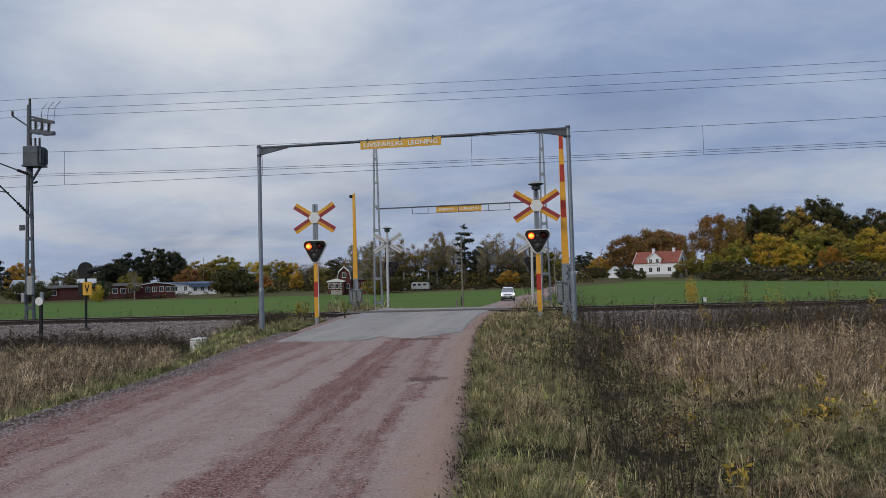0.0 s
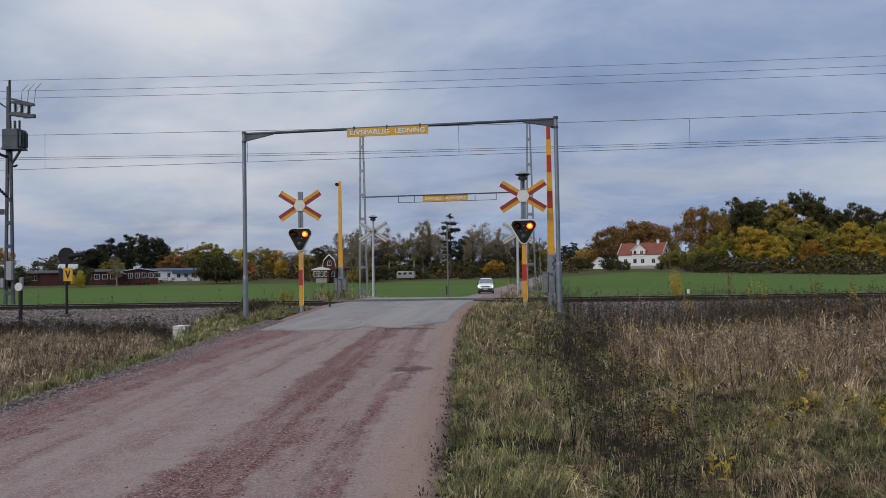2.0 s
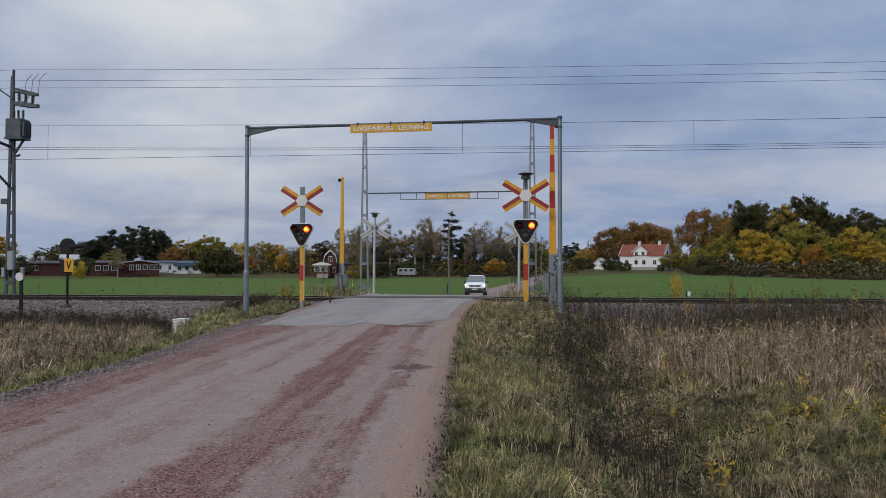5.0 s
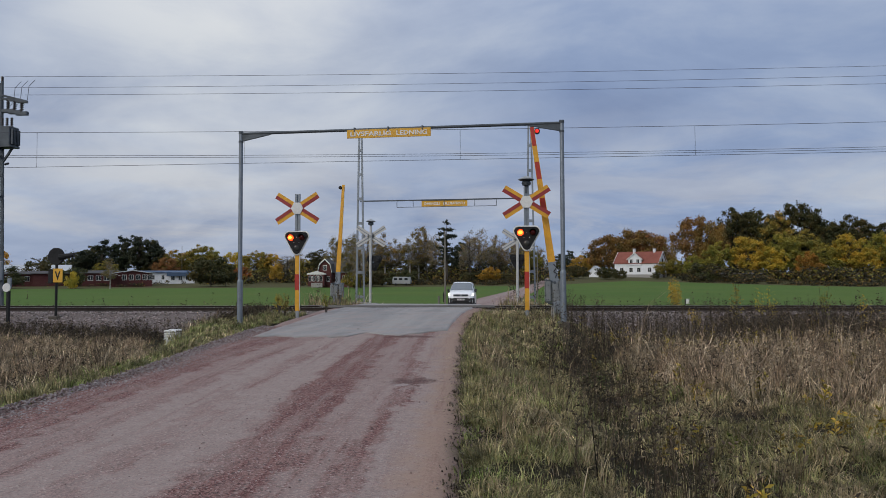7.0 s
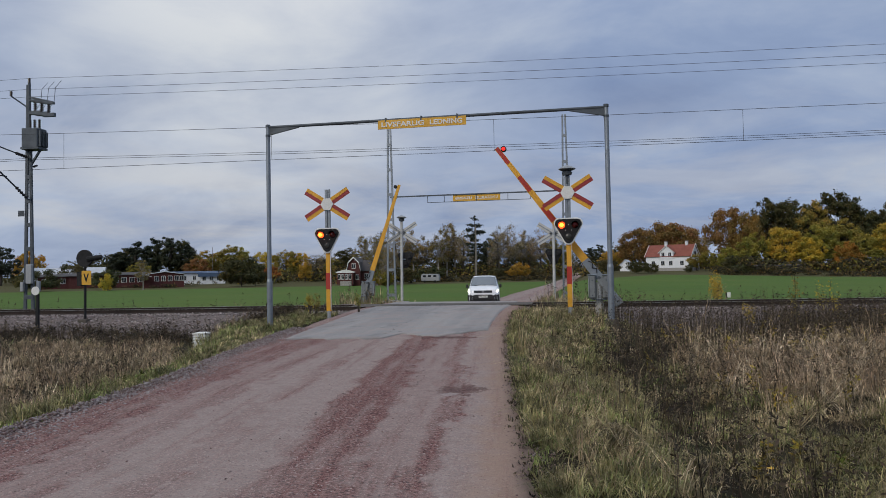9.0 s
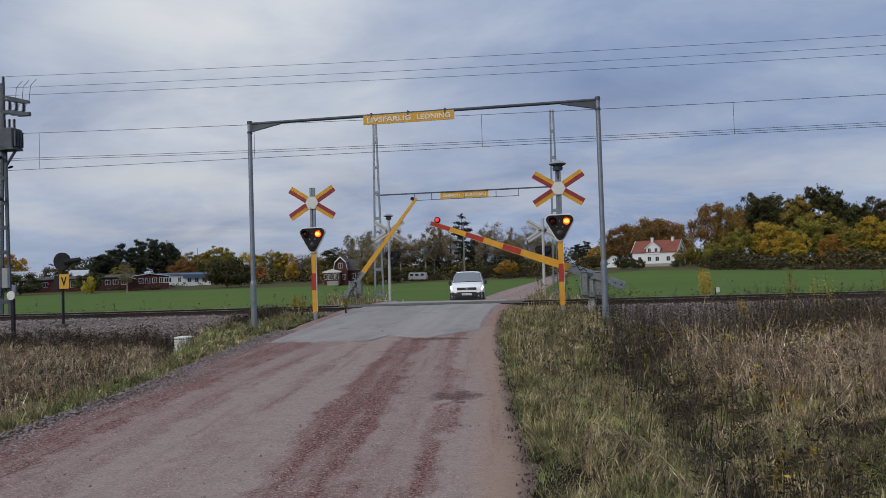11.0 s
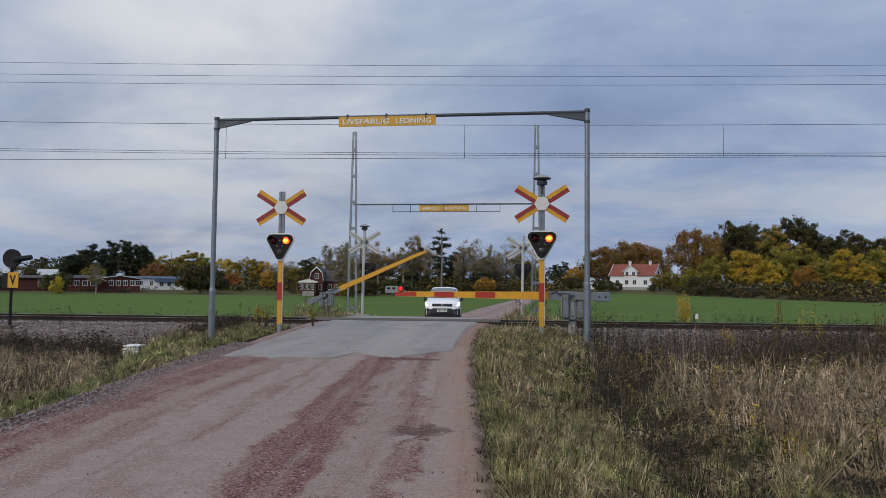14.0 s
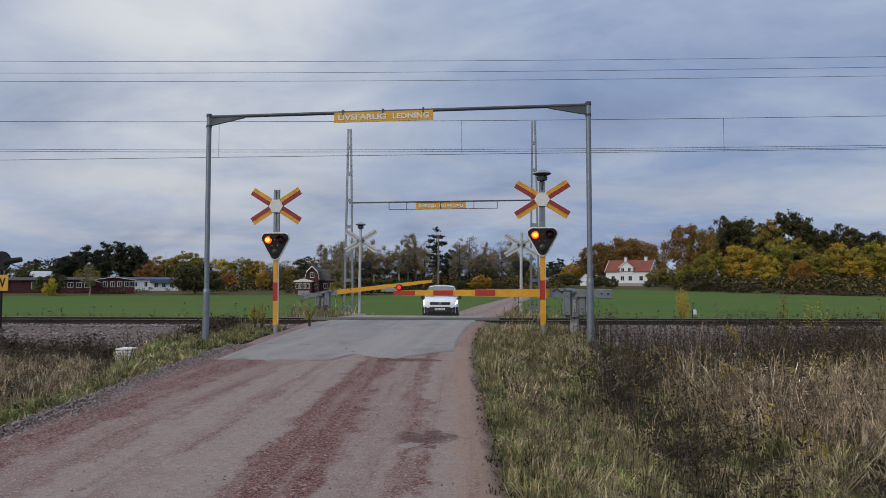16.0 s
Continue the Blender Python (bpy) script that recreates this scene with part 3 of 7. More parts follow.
RIGHT_EDGE = [(-14, 3.8), (0, 2.05), (7, 1.10), (11.4, 0.58), (17.3, -0.05), (22, -0.45), (26, -0.62), (33, -0.50), (37, -0.6), (45, -1.4), (94, -0.8), (144, 1.3), (270, 6.0), (600, 14)]
LEFT_EDGE = [(-14, -2.6), (0, -4.2), (9, -4.95), (13.3, -5.35), (18, -6.15), (20, -6.4), (27, -6.95), (33, -7.2), (37, -7.0), (45, -6.6), (94, -6.5), (144, -3.4), (270, 1.8), (600, 10)]
ROAD_Z = [(-14, -0.02), (12, 0.0), (18, 0.05), (22, 0.13), (26, 0.22), (28.4, RAIL_Z), (33.2, RAIL_Z), (36, 0.02), (40, -0.30), (45, -0.60), (49, -0.70), (54, -0.77), (64, -1.12), (73, -1.43), (85, -1.60), (94, -1.66), (150, -1.70), (300, -1.5), (600, -1.5)]


def smooth(a, b, v):
    k = np.clip((v - a) / (b - a), 0, 1)
    return k * k * (3 - 2 * k)


def road_z(y):
    return lerp_table(ROAD_Z, y)


def waves(x, y):
    return 0.5 * np.sin(x * 0.9 + 1.3 * np.sin(y * 0.37)) * np.cos(y * 0.8 + 0.7 * np.sin(x * 0.51)) + 0.3 * np.sin(x * 2.3 + y * 1.7) * np.sin(y * 2.9 - x * 1.1)


def ground_z(x, y):
    """Height of the land without the road's surface."""
    x, y = np.asarray(x, float), np.asarray(y, float)
    yt = y - TRACK_SLANT * (np.clip(x, -120, 120) - 4)
    near = -0.62 + 0.10 * waves(x * 0.6, y * 0.6) + 0.055 * waves(x * 2.3, y * 2.1) + 0.25 * smooth(5, 14, x) * (1 - smooth(24, 27, yt))
    far = np.interp(y, [34, 40, 60, 100, 165, 240, 600], [-1.05, -1.25, -1.45, -1.6, -1.5, 0.15, 1.6])
    land = np.where(yt < TRACK_Y, near, far)
    dt = np.abs(yt - TRACK_Y)
    bed = np.interp(dt, [0, 1.75, 3.6, 6.5], [0.09, 0.07, -0.64, -2.0])
    land = np.maximum(land, bed)
    dr = x - lerp_table(RIGHT_EDGE, y)
    d = np.maximum(dr, lerp_table(LEFT_EDGE, y) - x)
    land = land - 0.30 * np.exp(-((dr - 2.25 - 0.09 * (y - 13)) / 0.75) ** 2) * (1 - smooth(20, 25, yt)) + 0.16 * smooth(3.4, 5.2, dr) * (1 - smooth(20, 26, yt))
    start = 0.25 + 1.9 * smooth(16, 23, y) * (1 - smooth(33, 40, y))
    side = smooth(start, start + np.where(x < -3, 1.5, 2.8), d)
    shoulder = road_z(y) - 0.05 - 0.10 * np.clip(-d / 0.3, 0, 1)
    shoulder = shoulder - 0.12 * smooth(27.6, 29.0, yt) * (1 - smooth(33.4, 34.6, yt)) * smooth(0.0, 0.6, d)
    return shoulder * (1 - side) + land * side


def build_ground():
    xs = np.concatenate([[-3000, -1500, -700, -380, -260, -200], np.arange(-160, -60, 10), np.arange(-60, -26, 2.5), np.arange(-26, 22, 0.35), np.arange(22, 60, 2.5), np.arange(60, 170, 10), [200, 260, 380, 700, 1500, 3000]])
    ys = np.concatenate([[-3000, -1200, -400, -120, -60, -30, -16], np.arange(-14, 4, 1.0), np.arange(4, 46, 0.35), np.arange(46, 100, 2.5), np.arange(100, 300, 10), [330, 420, 600, 1000, 1800, 3200, 4500]])
    X, Y = np.meshgrid(xs, ys)
    Z = ground_z(X, Y)
    nx, ny = len(xs), len(ys)
    idx = np.arange(nx * ny).reshape(ny, nx)
    quads = np.stack([idx[:-1, :-1], idx[:-1, 1:], idx[1:, 1:], idx[1:, :-1]], -1).reshape(-1, 4)
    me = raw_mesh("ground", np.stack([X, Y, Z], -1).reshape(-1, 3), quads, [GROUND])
    me.polygons.foreach_set("use_smooth", [True] * len(me.polygons))
    tagged(new("ground", me), "rough grassy verge and green winter-crop field beyond the railway", "ground", kind="structure")


def road_mesh(name, y0, y1, step, lift, mat, label, nu=26, left=0.0, right=0.0, ragged=None, rough=0.012, category="road"):
    ys = np.append(np.arange(y0, y1, step), y1)
    us = np.linspace(0, 1, nu)
    verts, uvs = [], []
    for y in ys:
        for u in us:
            yy = y
            if ragged is not None:
                yy = y + ragged(u) * (1 - (y - y0) / (y1 - y0))
            xr, xl = float(lerp_table(RIGHT_EDGE, yy)) + right, float(lerp_table(LEFT_EDGE, yy)) + left
            x = xr + (xl - xr) * u
            if u in (0, 1):
                x += 0.03 * math.sin(yy * 1.3 + 5 * u) + 0.02 * math.sin(yy * 5.3) + random.uniform(-0.03, 0.03)
            z = float(road_z(yy)) + lift + rough * float(waves(x * 1.3, yy * 0.7)) - (0.06 if u in (0, 1) else 0)
            verts.append((x, yy, z))
            uvs.append((xr - x, yy))
    n = len(us)
    idx = np.arange(len(verts)).reshape(len(ys), n)
    quads = np.stack([idx[:-1, 1:], idx[:-1, :-1], idx[1:, :-1], idx[1:, 1:]], -1).reshape(-1, 4)
    me = raw_mesh(name, verts, quads, [mat])
    uv = me.uv_layers.new(name="UVMap")
    flat = np.array(uvs, np.float32)[quads.ravel()]
    uv.data.foreach_set("uv", flat.ravel())
    me.polygons.foreach_set("use_smooth", [True] * len(me.polygons))
    ob = new(name, me)
    sol = ob.modifiers.new("thickness", "SOLIDIFY")
    sol.thickness, sol.offset = 0.05, -1
    return tagged(ob, label, category, kind="structure")


def asphalt_edge(u):
    """How far the worn asphalt reaches past its mean edge, across the road."""
    worn = float(np.interp(u, [0.0, 0.07, 0.17, 0.25, 0.33, 0.42, 0.52, 0.68, 0.84, 1.0], [1.15, 1.0, 0.45, -0.25, 0.1, 0.5, -0.5, -0.55, -0.65, -0.6]))
    return worn + 0.08 * math.sin(u * 31) + 0.06 * math.sin(u * 73)


build_ground()
road_mesh("road", -14, 21.8, 0.25, 0.0, GRAVEL, "unpaved road of red gravel with pale dusty wheel tracks", rough=0.014)
road_mesh("road_asphalt", 19.6, 37.5, 0.25, 0.018, ASPHALT, "worn grey asphalt over the level crossing, ragged edge", 60, left=0.55, right=-0.5, ragged=asphalt_edge, rough=0.006)
road_mesh("road_shoulder", 20.7, 37.5, 0.3, -0.012, GRAVEL_FAR, "sandy gravel shoulders of the crossing", rough=0.01)
road_mesh("road_far", 37.3, 600, 1.0, 0.0, GRAVEL_FAR, "pale gravel road leading away between the fields", 14, rough=0.01)


# ---- railway ----
def build_track():
    track = thing("railway_track", "single railway track with brown rails on grey stone ballast", "railway track", TRACK, kind="structure")
    prof = [(-0.07, -0.16), (0.07, -0.16), (0.07, -0.145), (0.012, -0.125), (0.012, -0.045), (0.036, -0.03), (0.036, 0), (-0.036, 0), (-0.036, -0.03), (-0.012, -0.045), (-0.012, -0.125), (-0.07, -0.145)]
    for side in (-0.755, 0.755):
        g = Geo().prism_yz([(TRACK_Y + side + a, RAIL_Z + 0.02 + b) for a, b in prof], -400, 400)
        rail = part("rail", g, RUST, track)
        part("rail_head", Geo().box(-400, 400, TRACK_Y + side - 0.03, TRACK_Y + side + 0.03, RAIL_Z + 0.02, RAIL_Z + 0.024), RAIL_TOP, rail, "shiny worn running surface")
    panel = part("crossing_panel", Geo().box(-7.6, -0.3, TRACK_Y - 0.69, TRACK_Y + 0.69, RAIL_Z - 0.1, RAIL_Z + 0.04), DARK_CONCRETE, track, "dark worn crossing panel between the rails", bevel=0.012)
    for x in (-5.8, -4.0, -2.2):
        part("panel_joint", Geo().box(x - 0.015, x + 0.015, TRACK_Y - 0.68, TRACK_Y + 0.68, RAIL_Z, RAIL_Z + 0.044), RUBBER, panel)
    sl = Geo().prism_yz([(-1.25, 0), (1.25, 0), (1.22, 0.17), (-1.22, 0.17)], -0.13, 0.13).mesh("sleeper", [DARK_CONCRETE])
    for i in range(-60, 60):
        x = i * 0.6
        if -7.0 < x < -0.6:
            continue
        ob = new("sleeper", sl)
        ob.parent, ob.matrix_basis = track, pose(x, TRACK_Y, -0.05)


def scatter_stones(name, mat, n, sampler, size, label, flat=0.7, category="gravel"):
    rng = np.random.default_rng(5 + n)
    base = np.array([(1, 0, 0), (-1, 0, 0), (0, 1, 0), (0, -1, 0), (0, 0, 1), (0, 0, -1)], float)
    tris = np.array([(0, 2, 4), (2, 1, 4), (1, 3, 4), (3, 0, 4), (2, 0, 5), (1, 2, 5), (3, 1, 5), (0, 3, 5)])
    P = sampler(rng, n)
    n = len(P)
    sz = rng.uniform(size[0], size[1], n)
    V = base[None] * rng.uniform(0.6, 1.25, (n, 6, 1)) + rng.normal(0, 0.22, (n, 6, 3))
    a = rng.uniform(0, 6.28, n)
    c, s = np.cos(a)[:, None], np.sin(a)[:, None]
    V = np.stack([V[..., 0] * c - V[..., 1] * s, V[..., 0] * s + V[..., 1] * c, V[..., 2] * flat], -1) * sz[:, None, None] + P[:, None]
    F = tris[None] + (np.arange(n) * 6)[:, None, None]
    tagged(new(name, raw_mesh(name, V.reshape(-1, 3), F.reshape(-1, 3), [mat])), label, category, kind="stuff")


def ballast_at(rng, n):
    x = rng.uniform(-30, 22, n)
    y = TRACK_Y + TRACK_SLANT * (x - 4) + rng.uniform(-3.9, 2.4, n)
    keep = ~((x > -7.6) & (x < -0.1)) | (y > 99)
    x, y = x[keep], y[keep]
    return np.stack([x, y, ground_z(x, y) + 0.015], -1)


def loose_at(rng, n):
    y = 4.5 + 16 * rng.random(n) ** 1.1
    xr, xl = lerp_table(RIGHT_EDGE, y), lerp_table(LEFT_EDGE, y)
    kind = rng.random(n)
    u = np.where(kind < 0.58, 1.03 - np.abs(rng.normal(0, 0.11, n)), np.where(kind < 0.64, rng.normal(0.34, 0.05, n), np.where(kind < 0.72, rng.random(n), rng.normal(-0.012, 0.02, n))))
    x = xr + (xl - xr) * u
    z = np.where((u > 0.99) | (u < 0.01), np.maximum(ground_z(x, y), road_z(y) - 0.1), road_z(y)) + 0.004
    return np.stack([x, y, z], -1)


def ridge_at(rng, n):
    y = 6.0 + 15.5 * rng.random(n)
    off = rng.normal(0.12, 0.26, n)
    x = lerp_table(LEFT_EDGE, y) + off
    z = np.where(off < 0, ground_z(x, y), road_z(y)) + 0.045 * np.exp(-((off - 0.1) / 0.22) ** 2) * rng.random(n)
    return np.stack([x, y, z], -1)


build_track()
scatter_stones("ballast", BALLAST, 27000, ballast_at, (0.03, 0.07), "grey and reddish crushed stone ballast along the track", category="ballast")
scatter_stones("loose_stones", LOOSE, 8000, loose_at, (0.004, 0.015), "loose red and grey gravel along the road edge")
scatter_stones("gravel_ridge", RIDGE, 11000, ridge_at, (0.010, 0.028), "ridge of grey-pink crushed stone along the road's edge")


# ---- near height gantry ----
def near_gantry():
    top, xl, xr, y = 6.08, -7.62, 2.28, 22.4
    g = thing("height_gantry", "grey steel warning gantry spanning the road before the railway", "gantry", pose(0, y, 0))
    for x, base in ((xl, 0.0), (xr, 0.26)):
        leg = part("leg", Geo().tube((x, 0, base), (x, 0, base + 1.45), 0.085, 0.085, 16).tube((x, 0, base + 1.45), (x, 0, top), 0.066, 0.062, 16).tube((x, 0, base + 1.42), (x, 0, base + 1.5), 0.09, 0.07, 16), GALV, g, smooth=True)
        part("cap", Geo().tube((x, 0, top - 0.02), (x, 0, top + 0.06), 0.075, 0.07, 14), GALV_DARK, leg, smooth=True)
        part("collar", Geo().tube((x, 0, top - 0.30), (x, 0, top - 0.24), 0.074, 0.074, 14), GALV_DARK, leg, smooth=True)
        s = 1 if x == xl else -1
        part("bracket", Geo().prism_xz([(x + s * 0.05, top - 0.02), (x + s * 0.98, top - 0.04), (x + s * 0.98, top - 0.075), (x + s * 0.05, top - 0.26)][::s], -0.03, 0.03), GALV_DARK, g, bevel=0.006)
    part("footing", Geo().box(xr - 0.17, xr + 0.17, -0.17, 0.17, -0.5, 0.27), DARK_CONCRETE, g, "dark mossy concrete footing", bevel=0.03)
    part("footing", Geo().box(xl - 0.14, xl + 0.14, -0.14, 0.14, -0.4, 0.02), DARK_CONCRETE, g, bevel=0.03)
    part("beam", Geo().tube((xl, 0, top - 0.02), (xr, 0, top - 0.02), 0.045, 0.045, 12), GALV_DARK, g, smooth=True)
    for x in (-3.95, -2.9, -1.85):
        part("clamp", Geo().box(x - 0.02, x + 0.02, -0.075, 0.06, top - 0.09, top + 0.04), GALV_DARK, g)
    board = part("sign_board", Geo().box(-4.18, -1.59, -0.07, -0.05, top - 0.29, top - 0.03), SIGN_YELLOW, g, "yellow warning board with white capital letters", bevel=0.004)
    lettering("lettering", "LIVSFARLIG", 0.145, 1.26, 0.004, WHITE, board, pose(-3.44, -0.074, top - 0.16, 90, 0, 0), "white raised lettering")
    lettering("lettering", "LEDNING", 0.145, 0.94, 0.004, WHITE, board, pose(-2.17, -0.074, top - 0.16, 90, 0, 0), "white raised lettering")


# ---- far height gantry ----
def far_gantry():
    y, xl, xr = 40.5, -8.67, 1.12
    g = thing("height_gantry", "grey steel lattice-mast warning gantry beyond the railway", "gantry", pose(0, y, 0))
    for x, zb, zt in ((xl, -0.35, 9.85), (xr, -0.35, 10.0)):
        m = part("lattice_mast", Geo().bar((x - 0.24, 0, zb), (x - 0.07, 0, zt), 0.08, 0.10).bar((x + 0.24, 0, zb), (x + 0.07, 0, zt), 0.08, 0.10), GALV, g)
        z = zb + 0.6
        while z < zt:
            w = 0.24 - 0.17 * (z - zb) / (zt - zb)
            part("lacing_plate", Geo().box(x - w, x + w, -0.05, 0.05, z, z + 0.16), GALV, m)
            z += 1.42
        part("base", Geo().box(x - 0.45, x + 0.45, -0.3, 0.3, -0.9, 0.02), CONCRETE, g, bevel=0.04)
    part("beam", Geo().bar((xl, 0, 5.87), (xr, 0, 5.87), 0.07, 0.07), GALV_DARK, g)
    fr = Geo()
    for x in (-6.5, -5.55, -2.0, -0.78):
        fr.bar((x, 0, 5.85), (x, 0, 5.48), 0.03, 0.03)
    fr.bar((-6.5, 0, 5.48), (-0.78, 0, 5.48), 0.03, 0.03)
    part("hanger_frame", fr, GALV_DARK, g)
    board = part("sign_board", Geo().box(-5.06, -2.42, -0.006, 0.006, 5.50, 5.83), SIGN_YELLOW, g, "yellow warning board seen from its back")
    lettering("lettering", "LIVSFARLIG", 0.155, 1.24, 0.014, WHITE, board, pose(-3.19, 0, 5.665, 90, 0, 180))
    lettering("lettering", "LEDNING", 0.155, 0.92, 0.014, WHITE, board, pose(-4.45, 0, 5.665, 90, 0, 180))
    part("beam_strap", Geo().box(-3.77, -3.73, -0.02, 0.02, 5.48, 5.9), GALV_DARK, g)


# ---- crossing signals ----
def rounded_triangle(w, top, bottom, r, k=5):
    pts = []
    for cx, cz, a0, a1 in ((-w / 2 + r, top - r, 200, 90), (w / 2 - r, top - r, 90, -20), (0, bottom + r, -35, -145)):
        for i in range(k + 1):
            a = radians(a0 + (a1 - a0) * i / k)
            pts.append((cx + r * math.cos(a), cz + r * math.sin(a)))
    return pts


def crossbuck(parent, z, front):
    hub = 0.225 if front else 0.085
    cb = part("crossbuck", Geo().prism_xz([(hub * math.cos(radians(a)), z + hub * math.sin(radians(a))) for a in range(0, 360, 60)], -0.085, -0.06), WHITE if front else PALE_STEEL, parent, "hexagonal hub with four arms", bevel=0.004)
    for i, a in enumerate((32, 148, 212, 328)):
        ca, sa = math.cos(radians(a)), math.sin(radians(a))
        up = 1 if sa > 0 else -1
        nx, nz = -sa * (1 if ca > 0 else -1) * 1.0, abs(ca)
        n = Vector((nx, 0, nz)).normalized()
        d = Vector((ca, 0, sa))

        def quad(r0, r1, w0, w1, y0, y1):
            ps = [d * r0 + n * w0, d * r1 + n * w0, d * r1 + n * w1, d * r0 + n * w1]
            poly = [(p.x, z + p.z) for p in ps]
            area = sum(p[0] * (q[1]) - q[0] * p[1] for p, q in zip([(x, zz - z) for x, zz in poly], [(x, zz - z) for x, zz in poly[1:] + poly[:1]]))
            return Geo().prism_xz(poly if area > 0 else poly[::-1], y0, y1)
        if front:
            arm = part("arm", quad(0.17, 0.87, -0.12, 0.12, -0.060, -0.045), YELLOW, cb, "yellow arm with a dark red stripe")
            lo, hi = (-0.12, 0.006) if up > 0 else (-0.006, 0.12)
            part("red_stripe", quad(0.17, 0.87, lo, hi, -0.066, -0.060), BRICK_RED, cb)
            part("pale_line", quad(0.17, 0.87, *((0.004, 0.016) if up > 0 else (-0.016, -0.004)), -0.070, -0.066), SIGN_YELLOW, cb)
        else:
            part("arm", quad(0.06, 0.93, -0.125, 0.125, 0.05, 0.064), BACK_PAINT, cb)
            part("rib", quad(0.06, 0.93, -0.02, 0.02, 0.036, 0.050), GALV, cb)
    return cb


def lamp(parent, x, y, z, r, name="signal_lamp"):
    """A ball lens: one half lit, the other dark; it turns to blink."""
    g, n, k = Geo(), 18, 10
    for j in range(k):
        p0, p1 = math.pi * j / k, math.pi * (j + 1) / k
        for i in range(n):
            a0, a1 = 2 * math.pi * i / n, 2 * math.pi * (i + 1) / n
            q = [(math.sin(p) * math.cos(a), math.sin(p) * math.sin(a), math.cos(p)) for p, a in ((p0, a0), (p1, a0), (p1, a1), (p0, a1))]
            c = [sum(v[m] for v in q) / 4 for m in range(3)]
            front = c[1] < 0.02
            g.add([(v[0] * r, v[1] * r, v[2] * r) for v in q], [(0, 1, 2, 3)], (2 if c[1] < -0.72 else 1) if front else 0)
    me = g.mesh(name, [LAMP_OFF, LAMP_ON, LAMP_CORE])
    me.polygons.foreach_set("use_smooth", [True] * len(me.polygons))
    ob = new(name, me)
    ob.parent, ob.matrix_basis = parent, pose(x, y, z)
    return tagged(ob, "red lens, lit and dark in turn")


def bell(parent, z):
    b = part("warning_bell", Geo().lathe([(0.05, -0.35), (0.06, -0.1), (0.14, -0.08), (0.16, 0.0), (0.12, 0.05), (0.20, 0.07), (0.26, 0.10), (0.20, 0.16), (0.06, 0.21), (0.01, 0.22)], (0, 0, z), 20), GALV_DARK, parent, "dark weathered bell with a shallow lid", smooth=True)
    part("lid", Geo().lathe([(0.265, 0.10), (0.27, 0.115), (0.18, 0.175), (0.05, 0.225), (0.01, 0.23)], (0, 0, z), 20), PALE_STEEL, b, smooth=True)
    return b


def crossing_signal(x, y, z0, with_bell, ztop, label, drop=0.0):
    s = thing("crossing_signal", label, "level crossing signal", pose(x, y, z0), "crossing signals")
    hc = 2.82 - drop - z0
    part("base", Geo().tube((0, 0, -0.35), (0, 0, 0.22), 0.062, 0.062, 12), PALE_STEEL, s, smooth=True)
    foot = part("lower_post", Geo().box(-0.075, 0.075, -0.05, 0.05, 0.2, hc - 0.38), YELLOW, s, "yellow post with a red band", bevel=0.01)
    part("red_band", Geo().box(-0.078, 0.078, -0.054, 0.054, 0.93, 1.48), RED, foot)
    part("reflector_edge", Geo().box(0.078, 0.086, -0.054, 0.0, 0.25, hc - 0.4), WHITE, foot)
    part("upper_post", Geo().bar((-0.05, 0, hc - 0.4), (-0.05, 0, ztop - z0), 0.075, 0.07).bar((0.05, 0, hc - 0.4), (0.05, 0, ztop - z0), 0.075, 0.07).bar((0, 0.01, hc - 0.4), (0, 0.01, ztop - z0 - 0.02), 0.04, 0.03), GALV, s)
    crossbuck(s, 4.03 - drop - z0, True)
    rim = part("signal_head", Geo().prism_xz(rounded_triangle(0.90, hc + 0.42, hc - 0.43, 0.17)[::-1], -0.10, -0.055), WHITE, s, "black three-lamp signal board with a white rim", bevel=0.008)
    part("backing", Geo().prism_xz(rounded_triangle(0.82, hc + 0.38, hc - 0.38, 0.14)[::-1], -0.125, -0.10), BLACK, rim)
    lamps = []
    for side in (-1, 1):
        lamps.append(lamp(s, side * 0.205, -0.125, hc + 0.19, 0.105))
        hood = Geo()
        for i in range(14):
            a0, a1 = radians(10 + i * 160 / 14), radians(10 + (i + 1) * 160 / 14)
            ps = [(side * 0.205 + 0.125 * math.cos(a), yy, hc + 0.19 + 0.125 * math.sin(a)) for a, yy in ((a0, -0.125), (a0, -0.27), (a1, -0.27), (a1, -0.125))]
            hood.add(ps + [(p[0] * 1.0, p[1], p[2] + 0.006) for p in ps], [(0, 1, 2, 3), (7, 6, 5, 4), (1, 5, 6, 2)])
        part("hood", hood, BLACK, rim)
    part("clear_lens", Geo().lathe([(0.10, 0.0), (0.085, 0.03), (0.04, 0.05), (0.005, 0.055)], (0, 0, 0), 16), LAMP_WHITE, rim, "unlit clear lens", at=pose(0, -0.125, hc - 0.17, 90, 0, 0))
    for dx, dz in ((0, 0.2), (-0.09, 0.03), (0.09, 0.03)):
        part("stud", Geo().tube((dx, -0.12, hc + dz), (dx, -0.135, hc + dz), 0.012, 0.012, 8), WHITE, rim)
    if with_bell:
        bell(s, ztop - z0 + 0.12)
    return lamps


